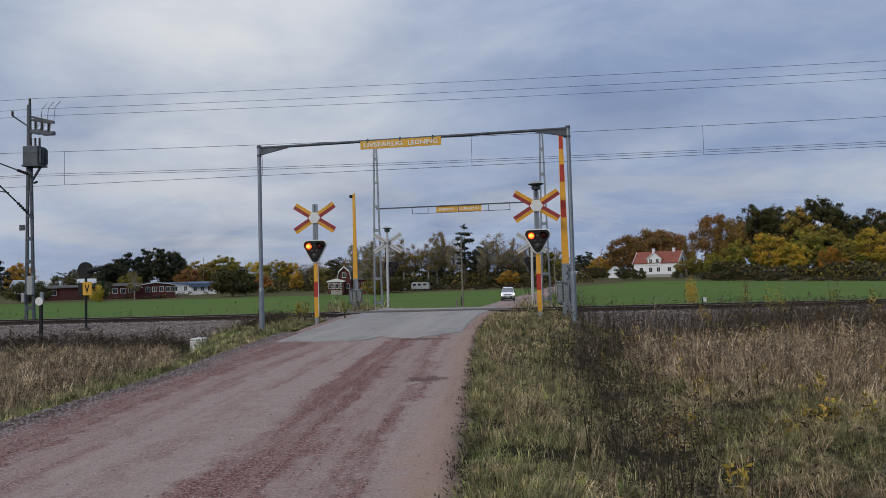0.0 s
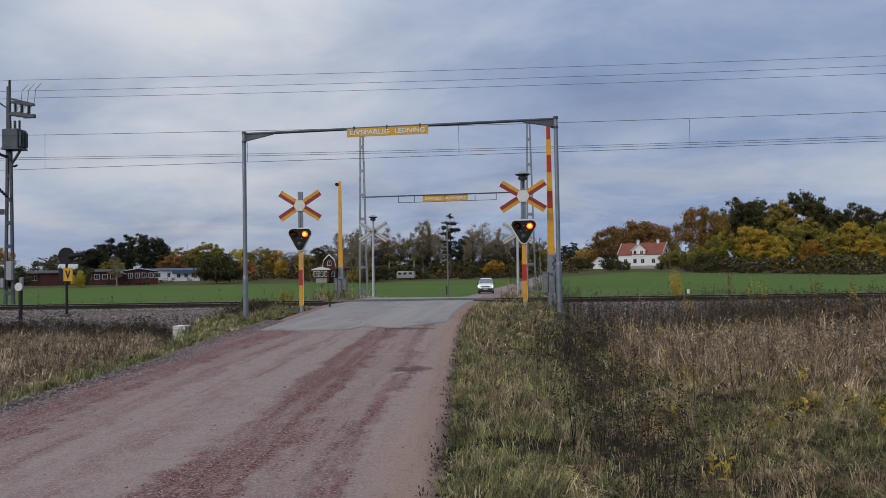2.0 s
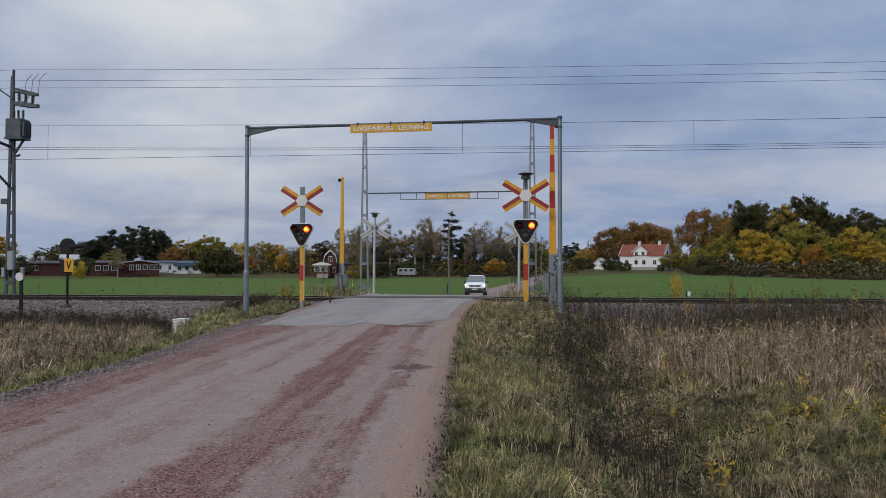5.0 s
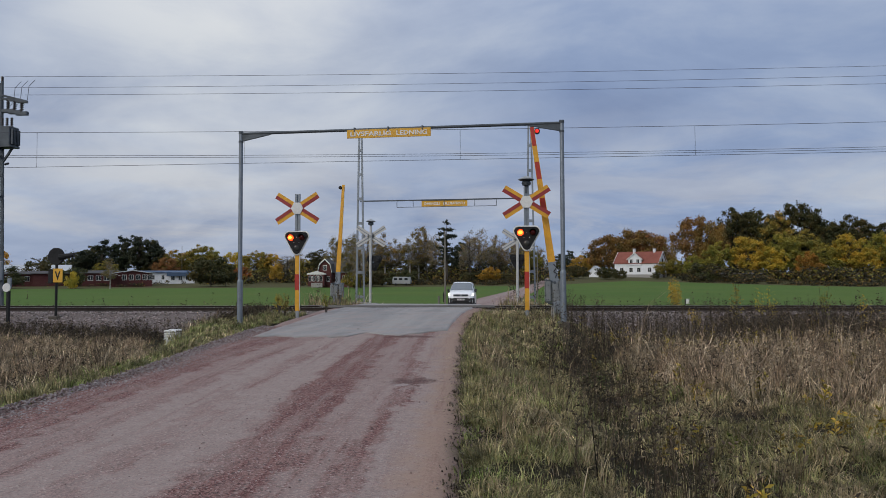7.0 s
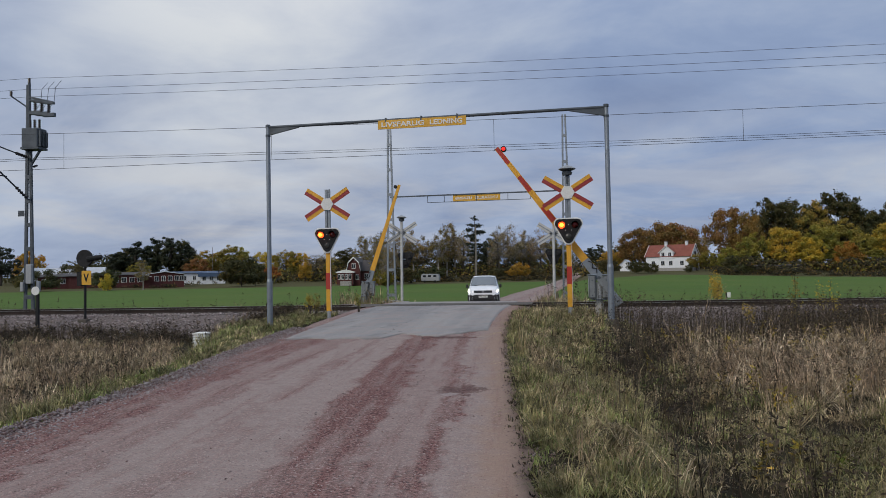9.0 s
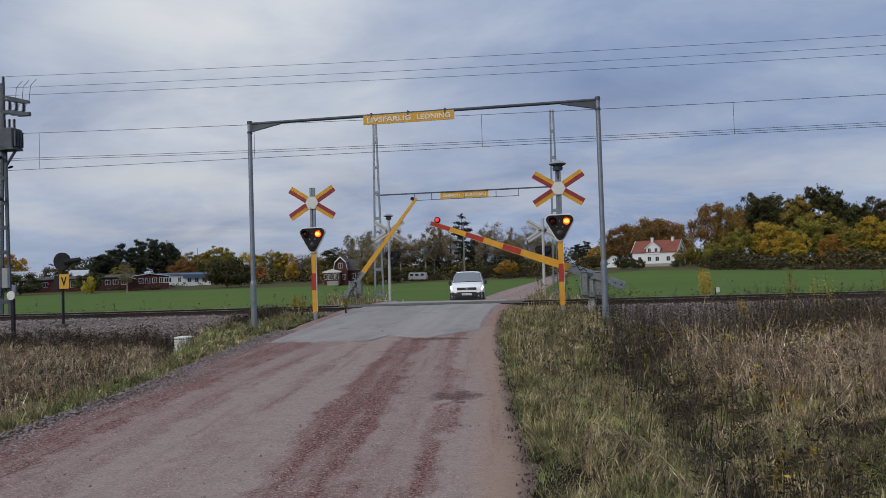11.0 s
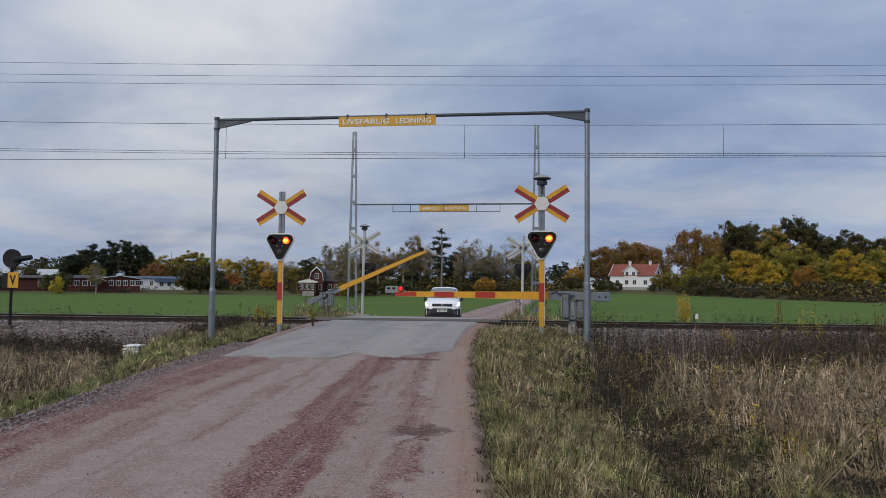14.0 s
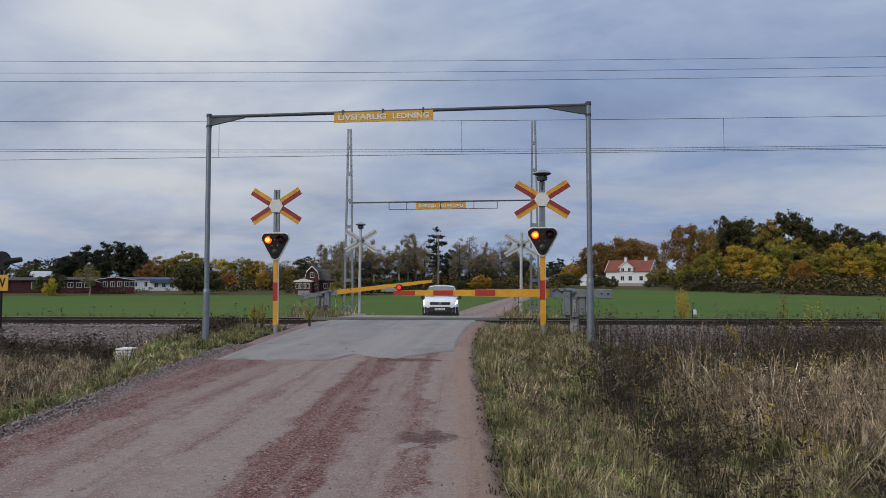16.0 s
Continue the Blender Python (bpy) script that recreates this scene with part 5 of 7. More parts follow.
# ---- small railway and roadside things ----
def trackside():
    z = float(ground_z(-17.8, 27.4))
    p = thing("dwarf_signal", "black trackside signal over a yellow V board", "railway signal", pose(-17.8, 27.4, z))
    part("post", Geo().tube((0, 0, -0.3), (0, 0, 2.6 - z), 0.05, 0.05, 10), BLACK, p, smooth=True)
    part("base", Geo().box(-0.2, 0.2, -0.2, 0.2, -0.3, 0.06), DARK_CONCRETE, p, bevel=0.02)
    head = part("signal_disc", Geo().tube((0, -0.07, 2.42 - z), (0, 0.03, 2.42 - z), 0.34, 0.34, 22), BLACK, p, "round black signal disc")
    part("hood", Geo().tube((0.15, -0.05, 2.38 - z), (0.68, 0.1, 2.47 - z), 0.12, 0.09, 10), BLACK, head)
    part("hood", Geo().tube((-0.18, 0.0, 2.45 - z), (-0.33, 0.25, 2.47 - z), 0.08, 0.08, 10), BLACK, head)
    bd = part("letter_board", Geo().box(-0.09, 0.33, -0.09, -0.06, 1.36 - z, 1.92 - z), SIGN_YELLOW, p, "yellow board with a dark letter V", bevel=0.006)
    lettering("letter", "V", 0.34, 0.24, 0.004, BLACK, bd, pose(0.12, -0.095, 1.64 - z, 90, 0, 0))
    part("box", Geo().box(-0.30, -0.09, -0.1, 0.12, 1.32 - z, 1.88 - z), BLACK, p, bevel=0.01)
    z = float(ground_z(-19.0, 26.3))
    m = thing("marker_post", "dark post with a round white reflector", "marker post", pose(-19.0, 26.3, z))
    part("post", Geo().box(-0.06, 0.06, -0.05, 0.05, -0.3, 1.5), BLACK, m, bevel=0.01)
    part("reflector", Geo().tube((-0.05, -0.06, 1.62), (-0.05, -0.03, 1.62), 0.17, 0.17, 18), WHITE, m, "round white reflector")
    part("cap", Geo().box(-0.05, 0.12, -0.03, 0.05, 1.6, 2.0), GALV, m, bevel=0.02)
    z = float(ground_z(-9.95, 22.6)) - 0.02
    b = thing("cable_pit", "white ribbed plastic cable pit in the grass", "cable pit", pose(-9.95, 22.6, z, 0, 0, 52))
    body = part("body", Geo().lathe([(0.25, -0.3), (0.25, 0.36)], (0, 0, 0), 4), WHITE, b)
    for k in range(5):
        part("rib", Geo().lathe([(0.275, 0.0), (0.29, 0.015), (0.29, 0.045), (0.275, 0.06)], (0, 0, 0.0 + k * 0.085), 4), WHITE, body)
    part("lid", Geo().lathe([(0.295, 0.0), (0.295, 0.04), (0.20, 0.055)], (0, 0, 0.43), 4), WHITE, b)
    for x, y, h, name, label in ((-6.45, 60.0, 6.4, "utility_pole", "slim weathered wooden utility pole at the field's edge"), (1.3, 95, 7.0, "utility_pole", "weathered wooden pole beside the far road"), (-107, 196, 11.0, "street_lamp_pole", "pale wooden pole before the trees")):
        z = float(ground_z(x, y))
        u = thing(name, label, "pole", pose(x, y, z))
        part("pole", Geo().tube((0, 0, -0.5), (0, 0, h), 0.085, 0.06, 10), WOOD_POLE, u, smooth=True)
        if h == 6.4:
            part("marker_plate", Geo().box(-0.16, -0.1, -0.12, 0.05, 0.3, 1.1), BLACK, u)
    s = thing("field_marker", "small white plate on a dark post at the field", "marker post", pose(13.0, 58.2, float(ground_z(13.0, 58.2))))
    part("post", Geo().box(-0.04, 0.04, -0.03, 0.03, -0.3, 1.0), BLACK, s)
    part("plate", Geo().box(0.06, 0.30, -0.03, -0.01, 0.62, 1.02), WHITE, s, bevel=0.005)
    for x, y in ((-3.0 - 4.9, 66), (1.2, 43.5), (0.3, 52)):
        z = float(ground_z(x, y))
        q = thing("stump_post", "short grey wooden post at the roadside", "post", pose(x, y, z))
        part("post", Geo().tube((0, 0, -0.3), (0, 0, 0.95), 0.10, 0.09, 8), WOOD_POLE, q)
    z = float(ground_z(1.6, 42.0))
    q = thing("cable_cabinet", "low dark cable cabinet beside the far road", "cabinet", pose(1.7, 42.0, z))
    part("body", Geo().box(-0.5, 0.5, -0.3, 0.3, -0.3, 0.75), DARK_CONCRETE, q, bevel=0.03)


trackside()


# ---- houses ----
def window(parent, x, z, w, h, y, frame_mat=None, cross=True):
    f = part("window", Geo().box(x - w / 2 - 0.09, x + w / 2 + 0.09, y - 0.07, y, z - 0.09, z + h + 0.09), frame_mat or WHITE, parent)
    part("pane", Geo().box(x - w / 2, x + w / 2, y - 0.09, y - 0.072, z, z + h), PANE, f)
    if cross:
        part("mullion", Geo().box(x - 0.03, x + 0.03, y - 0.105, y - 0.09, z, z + h), frame_mat or WHITE, f)
    return f


def gable_body(g, x0, x1, y0, y1, h, ridge, slot=0, z0=-1.0):
    ym = (y0 + y1) / 2
    return g.prism_yz([(y0, z0), (y1, z0), (y1, h), (ym, ridge), (y0, h)], x0, x1, slot)


def gable_roof(g, x0, x1, y0, y1, h, ridge, over=0.35, t=0.18):
    ym, k = (y0 + y1) / 2, (ridge - h) / ((y1 - y0) / 2)
    a0, a1 = y0 - over, y1 + over
    return g.prism_yz([(a0, h - k * over + 0.02), (ym, ridge + 0.02), (a1, h - k * over + 0.02), (a1, h - k * over + t), (ym, ridge + t), (a0, h - k * over + t)], x0 - over, x1 + over)


def white_house():
    h = thing("farmhouse", "white two-storey farmhouse with a red tiled roof", "house", pose(27.1, 240, 0.6, 0, 0, -30))
    part("wall", gable_body(Geo(), 0, 15.2, 0, 7.6, 4.4, 8.0), WHITE_WALL, h)
    part("roof", gable_roof(Geo(), 0, 15.2, 0, 7.6, 4.4, 8.0), ROOF_TILE, h, "red tiled saddle roof")
    dm = part("dormer", Geo().prism_xz([(5.0, 3.5), (9.6, 3.5), (9.6, 5.6), (7.3, 7.5), (5.0, 5.6)], -0.25, 3.6), WHITE_WALL, h, "white gabled front bay")
    part("dormer_roof", Geo().prism_xz([(4.5, 5.25), (7.3, 7.6), (10.1, 5.25), (10.1, 5.5), (7.3, 7.85), (4.5, 5.5)][::-1], -0.5, 3.7), ROOF_TILE, dm)
    part("barge_board", Geo().prism_xz([(4.5, 5.2), (7.3, 7.55), (10.1, 5.2), (10.1, 5.5), (7.3, 7.88), (4.5, 5.5)][::-1], -0.62, -0.5), WHITE, dm)
    for x in (-0.38, 15.5):
        part("barge_board", Geo().prism_yz([(-0.4, 3.95), (3.8, 7.95), (8.0, 3.95), (8.0, 4.3), (3.8, 8.3), (-0.4, 4.3)], x - 0.06, x + 0.06), WHITE, h)
    for x in (5.6, 12.6):
        c = part("chimney", Geo().box(x - 0.4, x + 0.4, 3.4, 4.2, 7.4, 9.2), WHITE_WALL, h, bevel=0.03)
        part("chimney_cap", Geo().box(x - 0.5, x + 0.5, 3.3, 4.3, 9.1, 9.35), CONCRETE, c)
    for x in (2.6, 5.9, 8.6, 12.3):
        window(h, x, 1.3, 1.1, 1.4, 0.0)
    for x in (6.1, 8.4):
        window(dm, x, 4.3, 0.9, 1.2, -0.25)
    part("gable_window", Geo().box(15.2, 15.3, 2.0, 3.0, 1.3, 2.6).box(15.2, 15.3, 4.8, 5.8, 1.3, 2.6).box(15.2, 15.3, 3.4, 4.3, 4.6, 5.7), PANE, h)
    part("plinth", Geo().box(-0.06, 15.26, -0.06, 7.66, -1.0, 0.45), CONCRETE, h)
    s = thing("outhouse", "small white shed with a pitched roof beside the farmhouse", "shed", pose(22.0, 240, 0.45, 0, 0, 70))
    part("wall", gable_body(Geo(), 0, 4, 0, 3.6, 1.9, 3.5), WHITE_WALL, s)
    part("roof", gable_roof(Geo(), 0, 4, 0, 3.6, 1.9, 3.5), ROOF_GREY, s)


def gambrel_house():
    h = thing("red_house", "dark red wooden house with white trim and gambrel roof", "house", Matrix.Translation((-51.5, 152.2, -0.75)) @ pose(0, 0, 0, 0, 0, 7) @ Matrix.Diagonal((0.64, 0.64, 0.86, 1)))
    def gable(pts):
        return [(4.2 + (x - 4.2) * 0.64, z) for x, z in pts]
    poly = [(4.2, 1.5), (11.2, 1.5), (11.2, 3.3), (10.4, 5.1), (7.7, 6.3), (5.0, 5.1), (4.2, 3.3)]
    part("wall", Geo().prism_xz(gable([(4.2, -1)] + [(11.2, -1)] + poly[2:]), 0, 12), FALU, h)
    part("roof", Geo().prism_xz(gable([(4.0, 3.2), (4.85, 5.2), (7.7, 6.5), (10.55, 5.2), (11.4, 3.2), (11.65, 3.3), (10.7, 5.45), (7.7, 6.8), (4.7, 5.45), (3.75, 3.3)]), -0.5, 12.4), ROOF_DARK, h)
    part("barge_board", Geo().prism_xz(gable([(3.8, 3.1), (4.75, 5.2), (7.7, 6.55), (10.65, 5.2), (11.6, 3.1), (11.75, 3.3), (10.8, 5.45), (7.7, 6.9), (4.6, 5.45), (3.65, 3.3)]), -0.62, -0.5), WHITE, h)
    ver = part("veranda", Geo().box(0.8, 6.6, -2.2, 0.0, -0.5, 2.6), FALU, h, "glazed veranda with white frames")
    part("veranda_roof", Geo().prism_xz([(0.4, 2.6), (7.0, 2.6), (6.9, 2.9), (3.7, 3.5), (0.5, 2.9)], -2.5, 0.1), WHITE, ver)
    part("veranda_base", Geo().box(2.0, 6.0, -2.35, -2.2, -0.8, 0.4), CONCRETE, ver)
    for x in (1.6, 2.9, 4.2, 5.5):
        window(ver, x, 0.9, 0.8, 1.3, -2.2)
    window(h, 6.45, 3.8, 1.2, 1.2, 0.0)
    window(h, 7.7, 0.8, 1.0, 1.2, 0.0)
    wing = part("wing", gable_body(Geo(), 8.68, 18, 3, 10, 3.2, 5.9), FALU, h)
    part("wing_roof", gable_roof(Geo(), 9.05, 18, 3, 10, 3.2, 5.9), ROOF_DARK, wing)
    for x in (10.6, 13.0, 15.8):
        window(wing, x, 0.9, 1.2, 1.3, 3.0)


def long_houses():
    def row(x, y, z, rz, length, depth, eave, ridge, wall, roof, label, wins, name="long_building"):
        h = thing(name, label, "building", pose(x, y, z, 0, 0, rz))
        part("wall", gable_body(Geo(), 0, length, 0, depth, eave, ridge), wall, h)
        part("roof", gable_roof(Geo(), 0, length, 0, depth, eave, ridge, 0.5), roof, h)
        for wx, wz, ww, wh in wins:
            window(h, wx, wz, ww, wh, 0.0)
        return h
    # low red building with its gable to the field
    g = thing("red_hall", "low dark red wooden building with a wide gable", "building", pose(-105.6, 159.5, -1.0, 0, 0, 33))
    part("wall", Geo().prism_xz([(0, -1), (9.6, -1), (9.6, 2.9), (5.0, 3.6), (0, 2.9)], 0, 12), FALU, g)
    part("roof", Geo().prism_xz([(-0.4, 2.82), (5.0, 3.62), (10.0, 2.82), (10.0, 3.02), (5.0, 3.82), (-0.4, 3.02)][::-1], -0.5, 12), ROOF_GREY, g)
    for x in (3.0, 4.6, 6.2, 7.8, 9.0):
        window(g, x, 1.3, 0.9, 1.2, 0.0)
    part("awning", Geo().prism_xz([(-2.4, 2.3), (0.3, 3.1), (2.2, 2.3), (0.3, 2.9)], -3.0, -0.6), WHITE, g, "pale canvas awning")
    row(-118.3, 163.9, -1.2, 35, 9.6, 9, 3.2, 3.8, FALU, ROOF_DARK, "low dark red wooden building with white windows", [(1.2 + 1.9 * i, 1.3, 1.1, 1.2) for i in range(4)])
    row(-131.4, 164.3, -1.2, 37, 11.0, 9, 3.1, 3.7, FALU, ROOF_DARK, "low dark red wooden building with white windows", [(6.2, 0.9, 3.2, 1.7), (9.6, 1.2, 1.2, 1.2)])
    row(-138.5, 161.4, -1.2, 39, 8.0, 9, 3.0, 3.6, FALU, ROOF_DARK, "low dark red wooden building with white windows", [(1.6 + 2.2 * i, 1.2, 1.1, 1.2) for i in range(3)])
    row(-178.7, 199.7, -1.0, 37, 25, 24, 3.6, 6.0, WHITE_WALL, ROOF_GREY, "large hall with a pale grey sheet roof", [], "large_hall")
    w = row(-110.8, 181.0, -1.0, 34, 7.4, 9, 3.2, 3.6, WHITE_WALL, BLUE_TRIM, "low white building with small dark windows", [(3.0, 1.2, 0.7, 1.2), (5.6, 1.2, 0.7, 1.2)], "white_building")
    b = row(-104.6, 183.8, -1.0, 30, 7.4, 10, 3.0, 3.6, WHITE_WALL, BLUE_TRIM, "low white building with a dark blue fascia", [(1.5 + 2.0 * i, 1.0, 0.9, 1.1) for i in range(3)], "white_building")
    part("fascia", Geo().box(-0.2, 7.6, -0.62, -0.5, 2.1, 3.2), BLUE_TRIM, b)
    s = row(-60, 196, -1.0, 0, 12, 6, 2.0, 3.4, FALU, ROOF_GREY, "small dark red shed at the wood's edge", [], "shed")
    c = thing("camper", "white camper parked under the trees", "camper", Matrix.Translation((-34.9, 168, -1.35)) @ Matrix.Diagonal((0.72, 0.8, 0.85, 1)))
    cb = part("body", Geo().prism_xz([(0, 0.5), (6.2, 0.5), (6.4, 1.3), (6.0, 2.5), (0.3, 2.6), (-0.1, 1.6)], 0, 2.2), PALE_STEEL, c, bevel=0.08)
    for x in (0.6, 2.4, 4.3):
        part("window", Geo().box(x, x + 1.1, -0.03, 0, 1.6, 2.2), PANE, cb)
    for x in (1.2, 4.9):
        part("wheel", Geo().tube((x, 0.0, 0.35), (x, 0.3, 0.35), 0.35, 0.35, 14), RUBBER, c)
    car = thing("parked_car", "grey parked car beside the camper", "car", pose(-40.2, 165, -1.35))
    part("body", Geo().prism_xz([(0, 0.3), (4.2, 0.3), (4.3, 0.8), (3.4, 0.95), (2.7, 1.45), (1.0, 1.45), (0.3, 0.95), (-0.1, 0.8)], 0, 1.7), PALE_STEEL, car, bevel=0.06)
    part("glass", Geo().prism_xz([(0.6, 0.98), (3.2, 0.98), (2.65, 1.38), (1.1, 1.38)], -0.02, 1.72), GLASS, car)
    for x in (0.8, 3.4):
        part("wheel", Geo().tube((x, -0.03, 0.32), (x, 0.2, 0.32), 0.32, 0.32, 14), RUBBER, car)
    g2 = thing("woodshed", "weathered grey open woodshed before the wood", "shed", pose(50.5, 196, -0.9))
    part("wall", Geo().box(0, 11, 0, 4, -0.5, 2.1), BARK, g2)
    part("roof", Geo().prism_yz([(-0.4, 2.0), (4.4, 2.4), (4.4, 2.55), (-0.4, 2.15)], -0.4, 11.4), ROOF_DARK, g2)
    for x in (2, 5, 8):
        part("opening", Geo().box(x, x + 1.6, -0.02, 0, 0.2, 1.8), BLACK, g2)


white_house()
gambrel_house()
long_houses()


# ---- trees ----
def leaf_cloud(rng, clumps, n, size, droop=0.0):
    """n small leaf sprays spread over ellipsoid clumps, denser at their rims; each spray is one pointed blade."""
    wgt = np.array([c[3] * c[3] for c in clumps])
    k = rng.choice(len(clumps), n, p=wgt / wgt.sum())
    c = np.array(clumps)[k]
    d = rng.normal(0, 1, (n, 3))
    d /= np.linalg.norm(d, axis=1)[:, None]
    r = rng.random(n) ** 0.5 * (1 + 0.25 * np.abs(rng.normal(0, 1, n)))
    P = c[:, :3] + d * r[:, None] * np.stack([c[:, 3], c[:, 3], c[:, 4]], -1)
    nrm = d * 0.9 + np.array([0, 0, 0.55]) + rng.normal(0, 0.55, (n, 3))
    nrm /= np.linalg.norm(nrm, axis=1)[:, None]
    a = np.cross(nrm, rng.normal(0, 1, (n, 3)))
    a /= np.linalg.norm(a, axis=1)[:, None]
    b = np.cross(nrm, a)
    s = rng.uniform(0.6, 1.4, n)[:, None] * size
    V = np.stack([P - a * s, P + b * s * 0.75 + a * s * 0.2, P + a * s * 0.9 - b * s * 0.6 + np.array([0, 0, -droop]) * s], 1).reshape(-1, 3)
    return V, np.arange(3 * n).reshape(-1, 3)


def crown_clumps(rng, height, width, low, count, lobes, point, size):
    """Clumps on an uneven dome from the height low upwards; point narrows its top."""
    dirs = rng.normal(0, 1, (7, 3))
    dirs /= np.linalg.norm(dirs, axis=1)[:, None]
    mid = low + (height - low) * 0.42
    out = []
    while len(out) < count:
        d = rng.normal(0, 1, 3)
        d /= np.linalg.norm(d)
        bulge = 1 + lobes * (np.max(np.clip(dirs @ d, 0, 1) ** 3) - 0.55)
        r = (0.35 + 0.65 * rng.random() ** 0.45) * bulge
        up = (height - mid) if d[2] > 0 else (mid - low)
        z = mid + d[2] * r * up * 0.93
        f = max(0.0, (z - mid) / (height - mid))
        wide = width / 2 * r * (1 - point * f) * 0.92
        if z > height * 0.99 or z < low * 0.8:
            continue
        c = width * size * rng.uniform(0.55, 1.15)
        out.append((d[0] * wide, d[1] * wide, min(z, height - c * 0.6), c, c * rng.uniform(0.6, 0.9)))
    return out


def twig_fans(rng, ends, per, length, width):
    """Thin tapering twigs that fan out and up from limb ends."""
    E = np.repeat(np.array(ends, float), per, 0)
    n = len(E)
    d = rng.normal(0, 1, (n, 3)) * np.array([1, 1, 0.7]) + np.array([0, 0, 0.75])
    d += np.stack([E[:, 0], E[:, 1], 0 * E[:, 0]], -1) / (np.hypot(E[:, 0], E[:, 1])[:, None] + 1.0) * 0.7
    d /= np.linalg.norm(d, axis=1)[:, None]
    P = E + rng.normal(0, length * 0.35, (n, 3))
    b = np.cross(d, rng.normal(0, 1, (n, 3)))
    b /= np.linalg.norm(b, axis=1)[:, None]
    w = width * rng.uniform(0.5, 1.2, n)[:, None]
    V = np.stack([P - b * w, P + b * w, P + d * length * rng.uniform(0.5, 1.3, n)[:, None]], 1).reshape(-1, 3)
    return V, np.arange(3 * n).reshape(-1, 3)


def tree_proto(name, label, leaf, height, width, n, size, seed, form="round", bark=None, category="tree"):
    rng = np.random.default_rng(seed)
    th = thing(name, label, category, pose(0, -500, -50))
    g, clumps, ends = Geo(), [], []
    bark = bark or BARK
    if form == "spruce":
        g.tube((0, 0, -0.5), (0, 0, height), 0.016 * height, 0.03, 8)
        for k in range(17):
            f = k / 16
            z = height * (0.34 + 0.65 * f + rng.normal(0, 0.008))
            rad = width / 2 * (0.25 + 0.75 * math.sin(math.pi * min(1.0, 0.12 + 0.62 * f + 0.18 * f * f)) ** 1.2) * (1 - f ** 5) * rng.uniform(0.65, 1.1) + 0.12
            for j in range(int(rng.integers(2, 6))):
                a = k * 1.9 + j * 1.57 + rng.normal(0, 0.5)
                z += rng.normal(0, 0.18)
                rad *= rng.uniform(0.8, 1.2)
                tip = (rad * math.cos(a), rad * math.sin(a), z + rng.uniform(-0.25, 0.15) * rad)
                g.tube((0, 0, z), tip, 0.05, 0.015, 4)
                for q in (0.45, 0.75, 1.0):
                    clumps.append((tip[0] * q, tip[1] * q, z + (tip[2] - z) * q, 0.20 + 0.20 * rad, 0.34))
    else:
        low = height * {"round": 0.16, "birch": 0.24, "pine": 0.16, "bush": 0.06}[form]
        count = {"round": 120, "birch": 75, "pine": 95, "bush": 45}[form]
        clumps = crown_clumps(rng, height, width, low, count, {"round": 0.30, "birch": 0.55, "pine": 0.75, "bush": 0.4}[form], {"round": 0.12, "birch": 0.40, "pine": 0.50, "bush": 0.1}[form],
                              {"round": 0.085, "birch": 0.085, "pine": 0.10, "bush": 0.13}[form])
        tr = height * 0.021
        lean = rng.normal(0, 0.025, 2) * height
        fork = height * (0.05 if form == "bush" else 0.24)
        top = (lean[0], lean[1], height * (0.55 if form == "round" else 0.88 if form != "bush" else 0.5))
        mid = (lean[0] * 0.5, lean[1] * 0.5, fork)
        g.tube((0, 0, -0.5), mid, tr, tr * 0.8, 8).tube(mid, top, tr * 0.75, tr * 0.15, 6)
        for k, c in enumerate(clumps[:26 if form != "bush" else 10]):
            f = rng.uniform(0.0, 0.75)
            z0 = min(fork + (top[2] - fork) * f, c[2] * 0.9)
            p0 = (lean[0] * (0.5 + 0.5 * f), lean[1] * (0.5 + 0.5 * f), z0)
            p1 = (p0[0] * 0.45 + c[0] * 0.55, p0[1] * 0.45 + c[1] * 0.55, z0 * 0.55 + c[2] * 0.45)
            g.tube(p0, p1, tr * 0.34, tr * 0.2, 4).tube(p1, c[:3], tr * 0.2, tr * 0.05, 4)
            ends += [p1, c[:3]]
        ends += [c[:3] for c in clumps]
    trunk = part("trunk", g, bark, th)
    if form == "birch":
        V, F = twig_fans(rng, ends, 14, height * 0.085, height * 0.0022)
        part_ = new("twig_spray", raw_mesh("twig_spray", V, F, [TWIG]))
        part_.parent = trunk
    V, F = leaf_cloud(rng, clumps, n, size, 0.3)
    me = raw_mesh("crown", V, F, [LEAF[leaf]])
    cr = new("crown", me)
    cr.parent = th
    th["height"] = height
    return th


